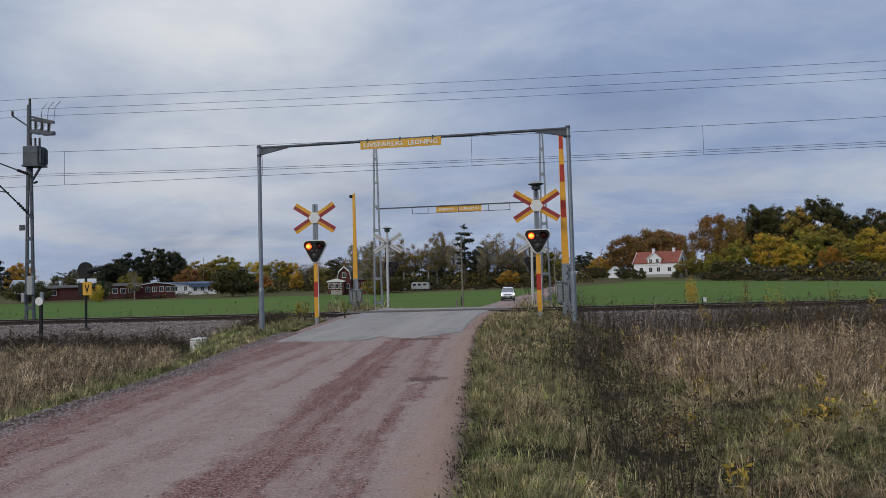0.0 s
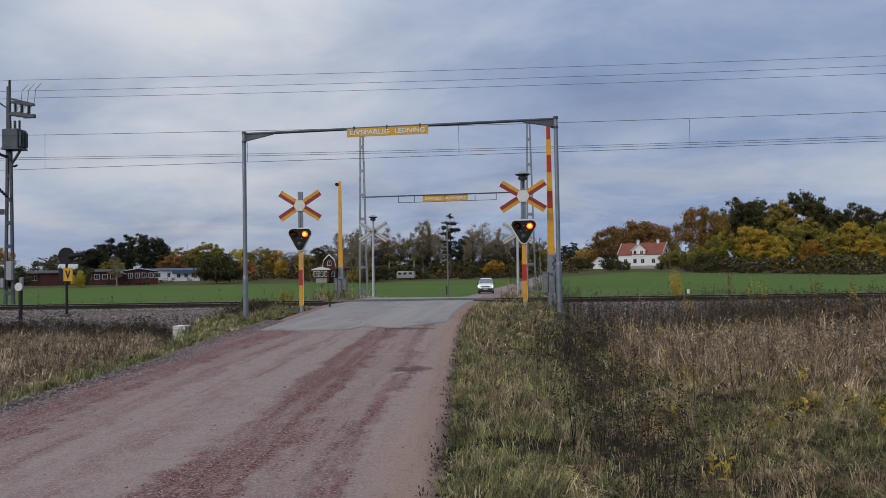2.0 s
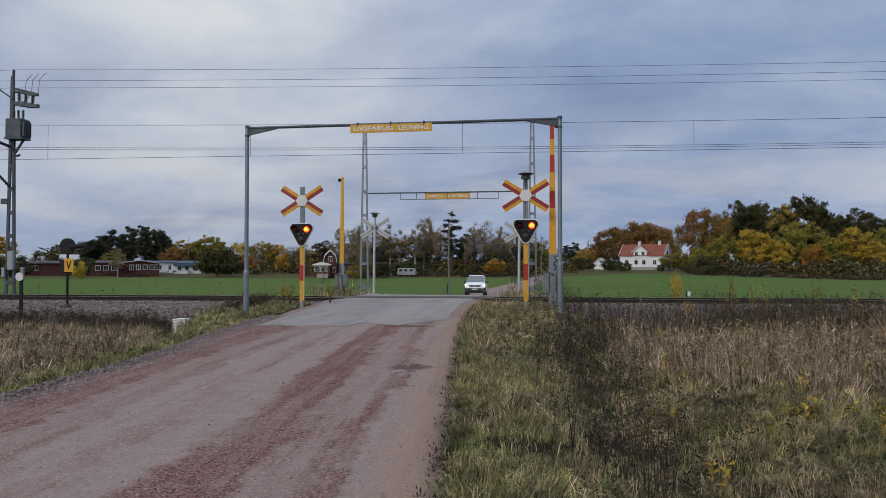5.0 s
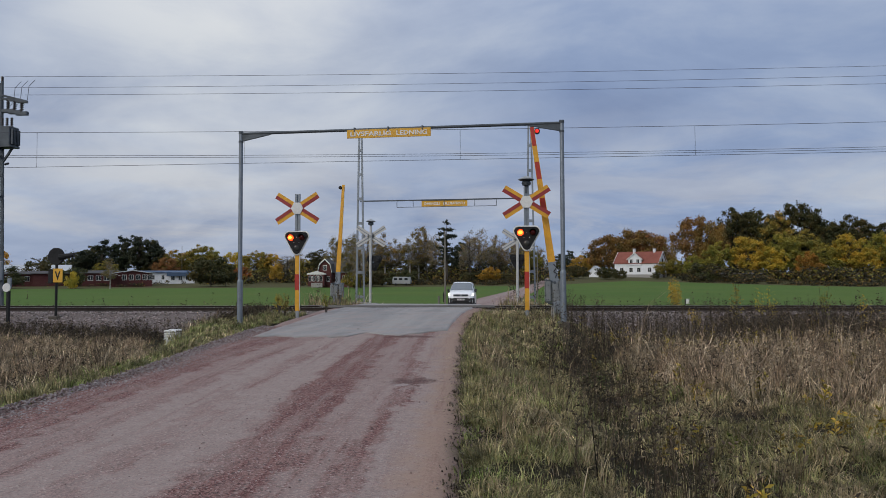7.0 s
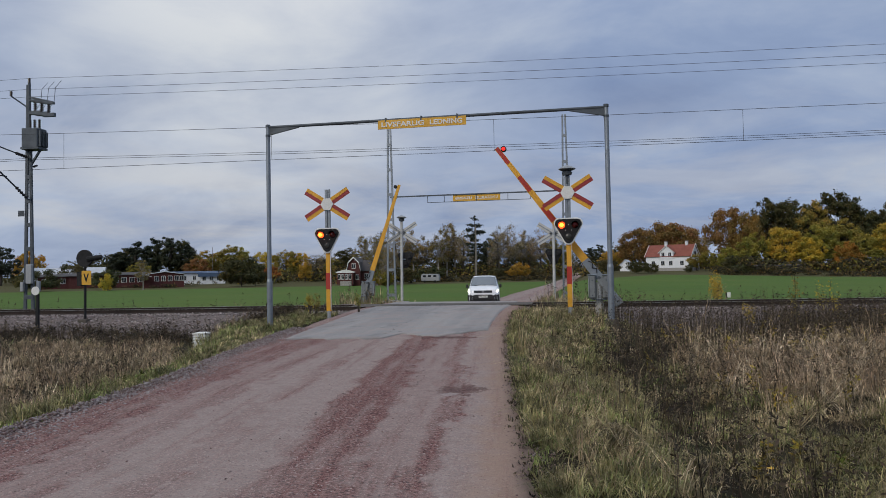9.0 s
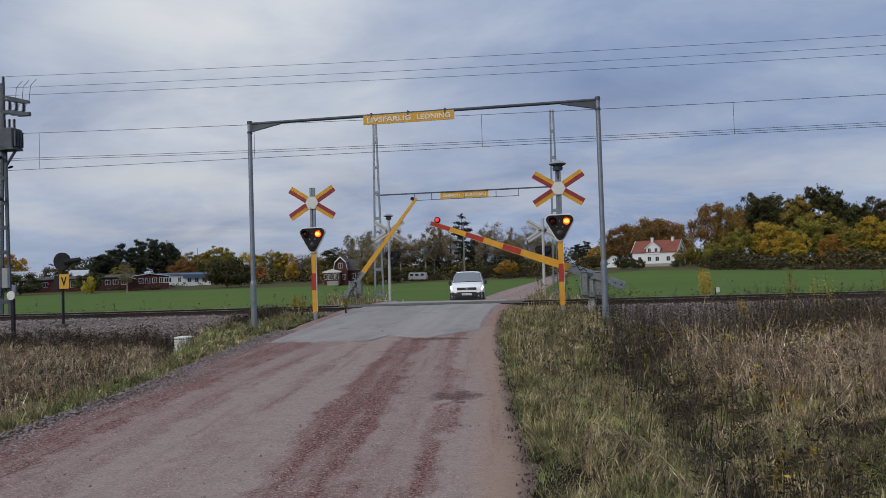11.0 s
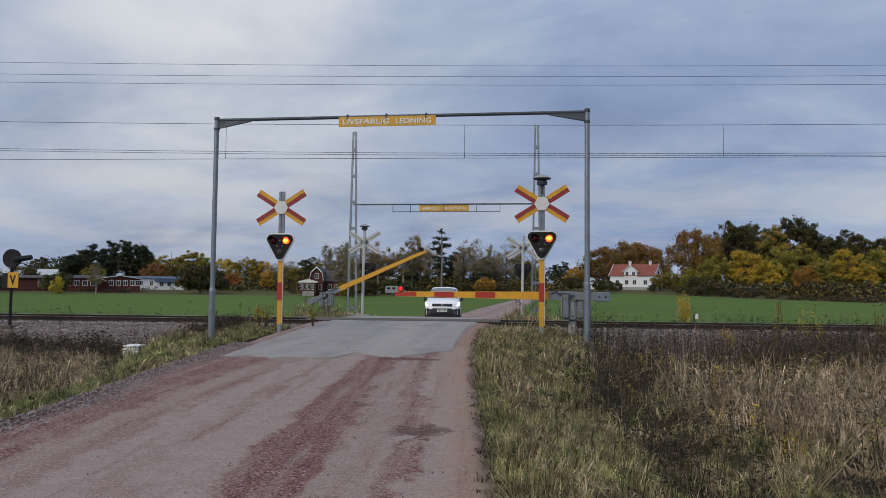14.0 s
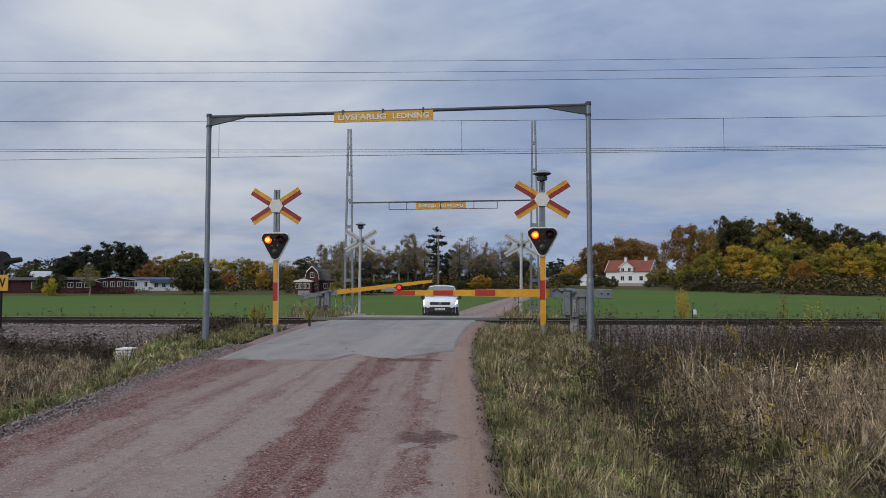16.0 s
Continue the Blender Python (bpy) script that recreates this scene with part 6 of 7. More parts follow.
PROTO = {
    "oak": [tree_proto("oak_tree", "broad oak with rust-brown autumn leaves", "oak_brown", 17, 19, 12500, 0.30, 11 + i) for i in range(2)],
    "darkoak": [tree_proto("broadleaf_tree", "tall dark green broadleaf tree at the wood's edge", "dark_green", 22, 17, 11500, 0.34, 21 + i) for i in range(2)],
    "olive": [tree_proto("broadleaf_tree", "olive-green broadleaf tree turning yellow", "olive", 13, 11, 8500, 0.24, 31 + i) for i in range(2)],
    "yellow": [tree_proto("broadleaf_tree", "tree with bright yellow autumn leaves", "yellow", 12, 10, 8500, 0.22, 41 + i) for i in range(2)],
    "orange": [tree_proto("broadleaf_tree", "small tree with orange autumn leaves", "orange", 9, 9, 6500, 0.21, 51)],
    "red": [tree_proto("broadleaf_tree", "small tree with red autumn leaves", "red", 6, 6, 4000, 0.18, 55)],
    "birch": [tree_proto("birch_tree", "slender birch with thin yellowing leaves", "birch", 15, 8, 3200, 0.18, 61 + i, "birch", BIRCH_BARK) for i in range(2)],
    "bare": [tree_proto("birch_tree", "almost bare tree with a few pale leaves", "sparse", 15, 11, 2000, 0.19, 71 + i, "birch") for i in range(2)],
    "pine": [tree_proto("pine_tree", "dark green pine tree", "needles", 17, 9, 9000, 0.23, 81 + i, "pine") for i in range(2)],
    "spruce": [tree_proto("spruce_tree", "tall narrow dark spruce with thin gappy branches", "needles", 19, 6, 3600, 0.20, 91, "spruce")],
    "bush": [tree_proto("bush", "rounded dark green bush beside the field", "dark_green", 4.5, 6.5, 4200, 0.17, 95, "bush", category="bush")],
    "ybush": [tree_proto("bush", "bush with yellow autumn leaves", "yellow", 3.5, 4.5, 2200, 0.14, 96, "bush", category="bush")],
    "obush": [tree_proto("bush", "olive-green bush below the trees", "olive", 4.0, 5.5, 4000, 0.16, 97, "bush", category="bush")],
}
WIDTH = {"oak": 19, "darkoak": 17, "olive": 11, "yellow": 10, "orange": 9, "red": 6, "birch": 8, "bare": 11, "pine": 9, "spruce": 6, "bush": 6.5, "ybush": 4.5, "obush": 5.5}


def plant(kind, x, y, height, width=None, k=[0]):
    """A copy of one kind of tree, of that height and crown width."""
    k[0] += 1
    p = PROTO[kind][k[0] % len(PROTO[kind])]
    s = height / p["height"]
    w = (width or WIDTH[kind] * s) / WIDTH[kind]
    z = float(ground_z(x, y))
    t = copy_thing(p, pose(x, y, z, 0, 0, (k[0] * 67) % 360))
    t.scale = (w, w, s)
    t["group"] = "background " + ("bushes" if "bush" in kind else "trees")
    del t["height"]
    return t


TREES = [
    ("darkoak", -168.0, 240.0, 12.6, 9.5),
    ("orange", -196.0, 222.0, 12.8, 13.0),
    ("darkoak", -177.0, 246.0, 11.4, 10.0),
    ("darkoak", -187.0, 242.0, 10.8, 9.0),
    ("bush", -143.5, 181.0, 7.2, 9.0),
    ("pine", -185.8, 198.8, 13.5, 12.1),
    ("bush", -104.7, 143.5, 5.1, 7.0),
    ("bush", -120.7, 141.5, 5.6, 9.9),
    ("pine", -145.1, 203.9, 10.8, 9.1),
    ("pine", -139.7, 204.6, 14.2, 9.1),
    ("pine", -137.7, 207.9, 13.2, 9.2),
    ("pine", -132.3, 204.5, 15.2, 8.0),
    ("pine", -126.5, 203.2, 16.2, 9.9),
    ("darkoak", -125.3, 207.4, 14.9, 11.1),
    ("pine", -121.1, 204.9, 13.4, 8.0),
    ("birch", -92.5, 140.0, 6.7, 3.8),
    ("olive", -122.3, 181.6, 6.9, 8.9),
    ("ybush", -101.4, 139.8, 4.4, 3.3),
    ("olive", -117.0, 207.4, 10.5, 12.1),
    ("olive", -117.8, 217.4, 9.7, 11.6),
    ("oak", -116.5, 202.5, 8.0, 8.9),
    ("olive", -111.4, 215.2, 12.2, 12.5),
    ("olive", -110.9, 221.3, 11.6, 9.6),
    ("bush", -80.0, 161.7, 8.0, 11.6),
    ("bush", -77.7, 165.0, 7.0, 7.1),
    ("yellow", -96.1, 210.1, 10.2, 9.7),
    ("red", -83.3, 186.5, 5.0, 5.7),
    ("olive", -87.7, 208.1, 9.9, 10.3),
    ("yellow", -84.4, 210.5, 9.4, 9.0),
    ("bare", -79.9, 213.1, 8.7, 10.1),
    ("orange", -73.2, 187.7, 5.9, 4.5),
    ("bare", -77.7, 217.4, 9.5, 10.3),
    ("pine", -86.4, 236.5, 7.3, 5.6),
    ("olive", -71.5, 208.1, 7.0, 7.9),
    ("darkoak", -66.2, 203.7, 9.9, 8.8),
    ("birch", -58.5, 195.6, 13.2, 6.6),
    ("bare", -57.0, 201.9, 14.5, 8.7),
    ("birch", -51.4, 192.5, 14.0, 6.1),
    ("bare", -49.3, 198.8, 15.3, 12.3),
    ("birch", -40.3, 147.5, 10.9, 5.5),
    ("bare", -37.1, 145.9, 10.1, 5.4),
    ("obush", -38.8, 146.7, 3.8, 5.4),
    ("bush", -38.3, 161.9, 4.4, 7.5),
    ("bush", -34.7, 177.5, 3.9, 9.9),
    ("birch", -43.6, 197.5, 14.6, 8.5),
    ("olive", -45.6, 201.3, 10.3, 7.5),
    ("birch", -41.1, 201.9, 12.8, 6.8),
    ("oak", -51.8, 215.6, 7.9, 10.1),
    ("birch", -36.5, 198.4, 14.6, 8.1),
    ("birch", -34.5, 202.7, 16.1, 7.5),
    ("birch", -32.6, 207.0, 16.8, 10.0),
    ("bare", -29.2, 201.3, 15.3, 8.2),
    ("darkoak", -38.2, 217.3, 8.3, 10.1),
    ("spruce", -23.3, 183.9, 17.5, 6.8),
    ("pine", -22.1, 209.3, 12.9, 8.5),
    ("darkoak", -29.9, 228.5, 8.0, 12.7),
    ("bare", -18.4, 198.7, 15.7, 10.2),
    ("bare", -16.2, 205.0, 17.1, 11.3),
    ("birch", -12.6, 211.5, 14.0, 7.0),
    ("bare", -10.9, 217.8, 13.9, 9.2),
    ("darkoak", -14.5, 223.3, 9.4, 10.2),
    ("bare", -7.1, 211.2, 15.7, 9.6),
    ("birch", -4.2, 214.6, 14.4, 7.8),
    ("olive", -1.7, 221.9, 10.6, 10.1),
    ("bare", 1.0, 227.3, 13.5, 9.5),
    ("orange", -11.5, 180.4, 4.8, 6.6),
    ("bush", -16.1, 182.8, 3.4, 7.4),
    ("bush", -7.1, 184.9, 3.0, 6.3),
    ("pine", 11.0, 309.2, 11.0, 7.3),
    ("pine", 14.7, 309.7, 11.7, 7.9),
    ("orange", 18.5, 290.0, 9.2, 10.5),
    ("yellow", 23.3, 292.6, 8.7, 9.0),
    ("bush", 14.0, 223.9, 4.6, 7.7),
    ("oak", 28.8, 279.2, 17.5, 20.1),
    ("oak", 37.0, 278.2, 19.6, 21.0),
    ("oak", 44.4, 281.1, 18.9, 20.1),
    ("oak", 49.0, 279.7, 16.5, 14.0),
    ("olive", 41.2, 227.3, 5.7, 6.9),
    ("bush", 22.3, 215.9, 3.9, 7.7),
    ("bush", 25.4, 210.2, 3.3, 4.5),
    ("bush", 36.5, 214.6, 2.6, 3.0),
    ("olive", 44.5, 224.7, 6.4, 6.8),
    ("oak", 55.4, 242.2, 21.7, 18.0),
    ("oak", 57.8, 238.5, 19.6, 12.6),
    ("darkoak", 68.3, 247.9, 24.3, 16.1),
    ("darkoak", 78.5, 253.2, 25.5, 18.6),
    ("olive", 81.8, 247.5, 23.0, 15.1),
    ("darkoak", 89.1, 250.5, 27.4, 18.3),
    ("darkoak", 94.5, 249.1, 23.4, 14.2),
    ("darkoak", 103.5, 254.3, 20.9, 15.4),
    ("darkoak", 109.2, 253.0, 21.6, 14.4),
    ("darkoak", 120.5, 252.4, 19.9, 16.4),
    ("darkoak", 133.1, 256.0, 21.5, 18.3),
    ("oak", 74.0, 262.0, 21.5, 17.0),
    ("oak", 86.0, 264.0, 22.5, 16.0),
    ("oak", 101.0, 263.0, 20.5, 17.0),
    ("oak", 116.0, 264.0, 18.5, 17.0),
    ("oak", 131.0, 266.0, 19.0, 18.0),
    ("olive", 53.2, 209.7, 11.8, 9.2),
    ("olive", 46.1, 208.8, 7.6, 6.3),
    ("bush", 48.0, 201.0, 5.3, 10.6),
    ("yellow", 61.7, 208.7, 13.7, 10.6),
    ("yellow", 66.6, 205.2, 10.3, 9.0),
    ("olive", 74.3, 216.4, 14.3, 11.6),
    ("olive", 81.8, 221.3, 15.5, 12.6),
    ("orange", 77.5, 206.7, 8.7, 7.8),
    ("olive", 83.7, 211.5, 10.7, 9.1),
    ("yellow", 89.8, 212.3, 14.3, 10.6),
    ("yellow", 93.7, 209.7, 9.7, 9.0),
    ("olive", 102.4, 219.9, 14.3, 10.1),
    ("yellow", 106.8, 218.4, 15.2, 10.4),
    ("olive", 113.4, 217.2, 12.4, 11.0),
    ("olive", 127.9, 228.1, 14.5, 15.4),
    ("darkoak", 150.4, 261.2, 20.8, 19.8),
    ("yellow", 134.8, 224.0, 14.2, 13.1),
    ("bush", 56.4, 202.0, 3.7, 10.6),
    ("bush", 65.8, 203.2, 3.3, 10.6),
    ("bush", 76.3, 203.5, 3.3, 10.5),
    ("bush", 87.7, 205.9, 3.3, 10.6),
    ("bush", 98.6, 207.3, 3.6, 10.6),
    ("bush", 111.1, 208.9, 3.6, 12.3),
    ("bush", 46.3, 192.7, 2.6, 6.8),
    ("bush", 53.1, 193.5, 2.3, 6.1),
]
for kind_, x_, y_, h_, w_ in TREES:
    plant(kind_, x_, y_, h_, w_)
for ps in PROTO.values():
    for p_ in ps:
        for o_ in (*p_.children_recursive, p_):
            bpy.data.objects.remove(o_)


def far_woods():
    rng = np.random.default_rng(7)
    clumps = []
    for i in range(420):
        a = rng.uniform(-62, 60)
        d = rng.uniform(285, 330)
        x, y = d * math.sin(radians(a)), d * math.cos(radians(a))
        h = 5.0 + 2.2 * math.sin(a * 0.31) + 1.6 * math.sin(a * 1.7) + rng.uniform(-1.2, 1.2)
        for f in (0.25, 0.65, 1.0):
            clumps.append((x + rng.normal(0, 1.5), y, h * f, rng.uniform(2.2, 4.0), rng.uniform(1.6, 2.6)))
    V, F = leaf_cloud(rng, clumps, 42000, 0.55)
    tagged(new("far_woods", raw_mesh("far_woods", V, F, [LEAF["dark_green"]])), "dark line of distant woods", "woods", kind="stuff")
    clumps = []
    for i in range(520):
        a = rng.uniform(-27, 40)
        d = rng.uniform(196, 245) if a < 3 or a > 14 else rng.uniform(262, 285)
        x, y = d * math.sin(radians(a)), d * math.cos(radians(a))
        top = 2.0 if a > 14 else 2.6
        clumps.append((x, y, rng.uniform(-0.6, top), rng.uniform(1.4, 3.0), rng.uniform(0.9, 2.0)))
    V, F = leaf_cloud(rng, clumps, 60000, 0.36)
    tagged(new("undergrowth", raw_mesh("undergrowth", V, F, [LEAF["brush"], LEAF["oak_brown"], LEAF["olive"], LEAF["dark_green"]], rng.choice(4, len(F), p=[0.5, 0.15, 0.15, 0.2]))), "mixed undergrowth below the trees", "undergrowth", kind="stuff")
    # thicket along the wood's edge by the field
    clumps = []
    for i in range(330):
        x = rng.uniform(41, 118)
        y = max(116.0, 229 - 1.06 * x) + 5 + abs(rng.normal(0, 14))
        clumps.append((x, y, float(ground_z(x, y)) + rng.uniform(0.0, 2.0 if x < 58 else 0.4), rng.uniform(0.8, 1.6), rng.uniform(0.4, 0.9)))
    for i in range(150):
        x = rng.uniform(-62, -2)
        y = rng.uniform(170, 186)
        clumps.append((x, y, float(ground_z(x, y)) + rng.uniform(0.0, 0.9), rng.uniform(0.8, 1.8), rng.uniform(0.4, 0.9)))
    for x0, y0, rz, length in ((-105.6, 159.5, 33, 9), (-118.3, 163.9, 35, 9), (-131.4, 164.3, 37, 11), (-110.8, 181.0, 34, 13)):
        for i in range(9):
            f = rng.random() * length
            x = x0 + f * math.cos(radians(rz)) + 2.2 * math.sin(radians(rz))
            y = y0 + f * math.sin(radians(rz)) - 2.2 * math.cos(radians(rz))
            clumps.append((x, y, float(ground_z(x, y)) + rng.uniform(0.0, 0.7), rng.uniform(0.5, 1.0), rng.uniform(0.3, 0.8)))
    V, F = leaf_cloud(rng, clumps, 42000, 0.20)
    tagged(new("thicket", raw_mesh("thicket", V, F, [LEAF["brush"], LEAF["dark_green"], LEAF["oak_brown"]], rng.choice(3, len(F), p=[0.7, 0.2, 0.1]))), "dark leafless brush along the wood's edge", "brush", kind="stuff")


far_woods()


# ---- verge plants ----
def blades(name, mat, C, per, spread, height, width, lean, label, seed, category="grass", onto=0.0):
    """Grass tufts at C: bent blades that fan out of each tuft, with a lean and a height of its own."""
    rng = np.random.default_rng(seed)
    nc = len(C)
    hc = height * np.exp(rng.normal(0, 0.33, nc))
    hc *= 0.55 + 0.95 * field_noise(C[:, 0], C[:, 1], 3.1, 1.1)
    ac = rng.uniform(0, 2 * math.pi, nc)
    lc = lean * np.abs(rng.normal(0.5, 0.45, nc))
    k = np.repeat(np.arange(nc), per)
    n = len(k)
    off = rng.normal(0, spread, (n, 2))
    P = C[k].copy()
    P[:, :2] += off
    d = np.maximum(P[:, 0] - lerp_table(RIGHT_EDGE, P[:, 1]), lerp_table(LEFT_EDGE, P[:, 1]) - P[:, 0])
    P[:, 2] = np.where(d > 0, ground_z(P[:, 0], P[:, 1]), road_z(P[:, 1])) - 0.02
    h = hc[k] * rng.uniform(0.55, 1.2, n)
    a = ac[k] + rng.normal(0, 0.7, n)
    ux = np.cos(a) * lc[k] + off[:, 0] / spread * 0.22
    uy = np.sin(a) * lc[k] + off[:, 1] / spread * 0.22
    w = width * rng.uniform(0.6, 1.35, n)
    b = rng.uniform(0, 2 * math.pi, n)
    s = np.stack([np.cos(b) * w / 2, np.sin(b) * w / 2, 0 * b], -1)
    ln = np.hypot(ux, uy)
    p1 = P + np.stack([ux * h * 0.32, uy * h * 0.32, h * 0.62], -1)
    p3 = P + np.stack([ux * h * 1.05, uy * h * 1.05, h * (1.05 - 0.48 * np.clip(ln, 0, 1.6))], -1)
    V = np.stack([P - s, P + s, p1 + s * 0.85, p1 - s * 0.85, p3], 1)
    V = V[d > -onto].reshape(-1, 3)
    i = np.arange(len(V) // 5)[:, None] * 5
    F = np.concatenate([i + np.array(q) for q in ((0, 1, 2), (0, 2, 3), (3, 2, 4))], 1).reshape(-1, 3)
    return tagged(new(name, raw_mesh(name, V, F, [mat])), label, category, kind="stuff")


def field_noise(x, y, s, o=0.0):
    return 0.5 + 0.25 * (np.sin(x * s + 2.1 * np.sin(y * s * 0.63 + o) + o) + np.sin(y * s * 1.31 + 1.7 * np.sin(x * s * 0.77 - o) + 2 * o))


def verge_points(rng, n, x0, x1, y0, y1, keep):
    x, y = rng.uniform(x0, x1, n), rng.uniform(y0, y1, n)
    d = np.maximum(x - lerp_table(RIGHT_EDGE, y), lerp_table(LEFT_EDGE, y) - x)
    side = np.where(x > -3, 1, -1)
    k = rng.random(n) < np.clip(keep(x, y - TRACK_SLANT * np.minimum(x - 4, 0), d, side), 0, 1)
    x, y = x[k], y[k]
    return np.stack([x, y, ground_z(x, y)], -1)


def clumped(rng, P, spread, per):
    Q = np.repeat(P, per, 0)
    Q[:, :2] += rng.normal(0, spread, (len(Q), 2))
    d = np.maximum(Q[:, 0] - lerp_table(RIGHT_EDGE, Q[:, 1]), lerp_table(LEFT_EDGE, Q[:, 1]) - Q[:, 0])
    Q = Q[d > 0.02]
    Q[:, 2] = ground_z(Q[:, 0], Q[:, 1])
    return Q


def tan_zone(x, y, d, side):
    right = smooth(3.3, 4.4, d) * smooth(13.4, 15.6, y + 0.25 * (d - 4)) * (1 - smooth(19.8, 21.4, y))
    left = smooth(1.7, 2.9, d) * (1 - smooth(23.2, 25.4, y))
    return np.where(side > 0, right, left)


def dark_zone(x, y, d, side):
    right = smooth(2.6, 4.0, d) * smooth(18.8, 20.8, y) * (1 - smooth(27.2, 28.0, y))
    strip = np.exp(-((d - 2.25 - 0.09 * (y - 13)) / 0.70) ** 2) * smooth(6.5, 9.0, y)
    left = smooth(1.0, 2.0, d) * smooth(24.4, 25.6, y) * (1 - smooth(27.8, 28.6, y))
    return np.where(side > 0, np.maximum(right, strip), left)


def in_front_of_pit(x, y):
    """Round the cable pit the grass is trodden down."""
    t = np.clip(((x + 10.7) * 1.5 + (y - 23.4) * -2.6) / (1.5 ** 2 + 2.6 ** 2), 0, 1)
    return np.hypot(x + 10.7 - 1.5 * t, y - 23.4 + 2.6 * t) < 0.6


def verges():
    rng = np.random.default_rng(3)
    stop = lambda y: 1 - smooth(27.0, 28.0, y)
    bare = lambda x, y, d, s: (1 - 0.9 * tan_zone(x, y, d, s)) * (1 - 0.9 * dark_zone(x, y, d, s)) * stop(y) * np.where(in_front_of_pit(x, y + TRACK_SLANT * (x - 4)), 0.15, 1)
    green = lambda x, y, d, s: (d > 0.03) * bare(x, y, d, s) * np.where(s > 0, np.where(d < 2.6, 0.35, 0.12) + 0.65 * (field_noise(x, y, 1.1) > np.where(d < 2.6, 0.45, 0.55)), np.where(d < 2.3, 1.0, 0.15))
    olive = lambda x, y, d, s: (d > 0.10) * bare(x, y, d, s) * np.where(s > 0, 0.9, np.where(d < 1.8, 0.25, 0.4))
    holes = lambda x, y, s: np.where(s > 0, 0.05 + 0.95 * (field_noise(x, y, 4.3, 2.5) + 0.35 * (field_noise(x, y, 9.7, 0.7) - 0.5) > 0.44), 1)
    seed = 50
    for x0, x1, y0, y1, n, w, h in ((-0.5, 10, 3.8, 9.5, 11000, 0.007, 0.85), (-1, 13, 9.5, 15, 11000, 0.009, 1.0), (-1, 20, 15, 28.2, 15000, 0.014, 1.1), (-14, -3.6, 7, 16, 9000, 0.010, 1.0), (-26, -5, 16, 28.2, 12000, 0.015, 1.0), (-9, 11, -10, 3.8, 5000, 0.02, 1.2)):
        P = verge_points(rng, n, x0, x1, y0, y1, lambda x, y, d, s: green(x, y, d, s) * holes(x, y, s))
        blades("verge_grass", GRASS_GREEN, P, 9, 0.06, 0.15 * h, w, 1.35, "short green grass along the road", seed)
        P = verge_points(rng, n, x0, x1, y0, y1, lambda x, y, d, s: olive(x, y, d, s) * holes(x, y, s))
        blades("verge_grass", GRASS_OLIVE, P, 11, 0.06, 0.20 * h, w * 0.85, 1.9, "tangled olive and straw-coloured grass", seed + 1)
        seed += 2
    # tall dry grass
    P = verge_points(rng, 15000, -1, 22, 4.0, 24, lambda x, y, d, s: (s > 0) * tan_zone(x, y, d, s) * (0.3 + 0.7 * (field_noise(x, y, 1.6, 1.0) > 0.42)))
    blades("dry_grass", GRASS_DRY, P, 11, 0.08, 0.56, 0.009, 1.7, "tall withered straw-coloured grass", 3)
    P = verge_points(rng, 9500, -24, -4, 8.0, 26.5, lambda x, y, d, s: tan_zone(x, y, d, s) * (0.3 + 0.7 * (field_noise(x, y, 1.6, 1.0) > 0.42)) * ~in_front_of_pit(x, y + TRACK_SLANT * (x - 4)))
    blades("dry_grass", GRASS_DRY, P, 13, 0.06, 0.31, 0.010, 1.2, "withered straw-coloured grass beside the road", 6)
    P = verge_points(rng, 6000, -1, 20, 4, 27.0, lambda x, y, d, s: (d > 0.4) * (1 - tan_zone(x, y, d, s)) * 0.6)
    blades("dry_grass", GRASS_DRY, P, 7, 0.05, 0.25, 0.0065, 1.1, "scattered dry grass stalks", 4)
    # low tufts and litter that creep over the road's edge
    y = rng.uniform(4.0, 27.0, 1800)
    x = lerp_table(RIGHT_EDGE, y) + 0.10 + rng.normal(0, 0.06, 1800) * np.where(np.arange(1800) < 800, 1, 1.9) - 0.10 * np.clip(field_noise(y, y, 2.3, 1.0) - 0.5, 0, 1)
    P = np.stack([x, y, ground_z(x, y)], -1)
    blades("edge_grass", GRASS_GREEN, P[:800], 8, 0.04, 0.07, 0.009, 1.3, "low grass creeping over the road's edge", 11, onto=0.1)
    blades("edge_litter", WEED_DARK, P[800:], 8, 0.05, 0.035, 0.014, 1.5, "dark leaf litter along the road's edge", 12, "litter", onto=0.22)
    # far side of the track and the field's edge
    x = rng.uniform(-60, 50, 14000)
    y = 34.4 + TRACK_SLANT * (x - 4) + np.abs(rng.normal(0, 3.0, 14000))
    d = np.maximum(x - lerp_table(RIGHT_EDGE, y), lerp_table(LEFT_EDGE, y) - x)
    k = d > 0.3
    P = np.stack([x[k], y[k], ground_z(x[k], y[k])], -1)
    half = rng.random(len(P)) < np.where(P[:, 0] > 2, 0.3, 0.6)
    blades("field_edge_grass", GRASS_OLIVE, P[half], 3, 0.1, 0.42, 0.02, 0.7, "rough grass along the far side of the track", 5)
    blades("field_edge_grass", GRASS_DRY, P[~half], 3, 0.1, 0.45, 0.02, 0.7, "pale dry grass along the field's edge", 7)


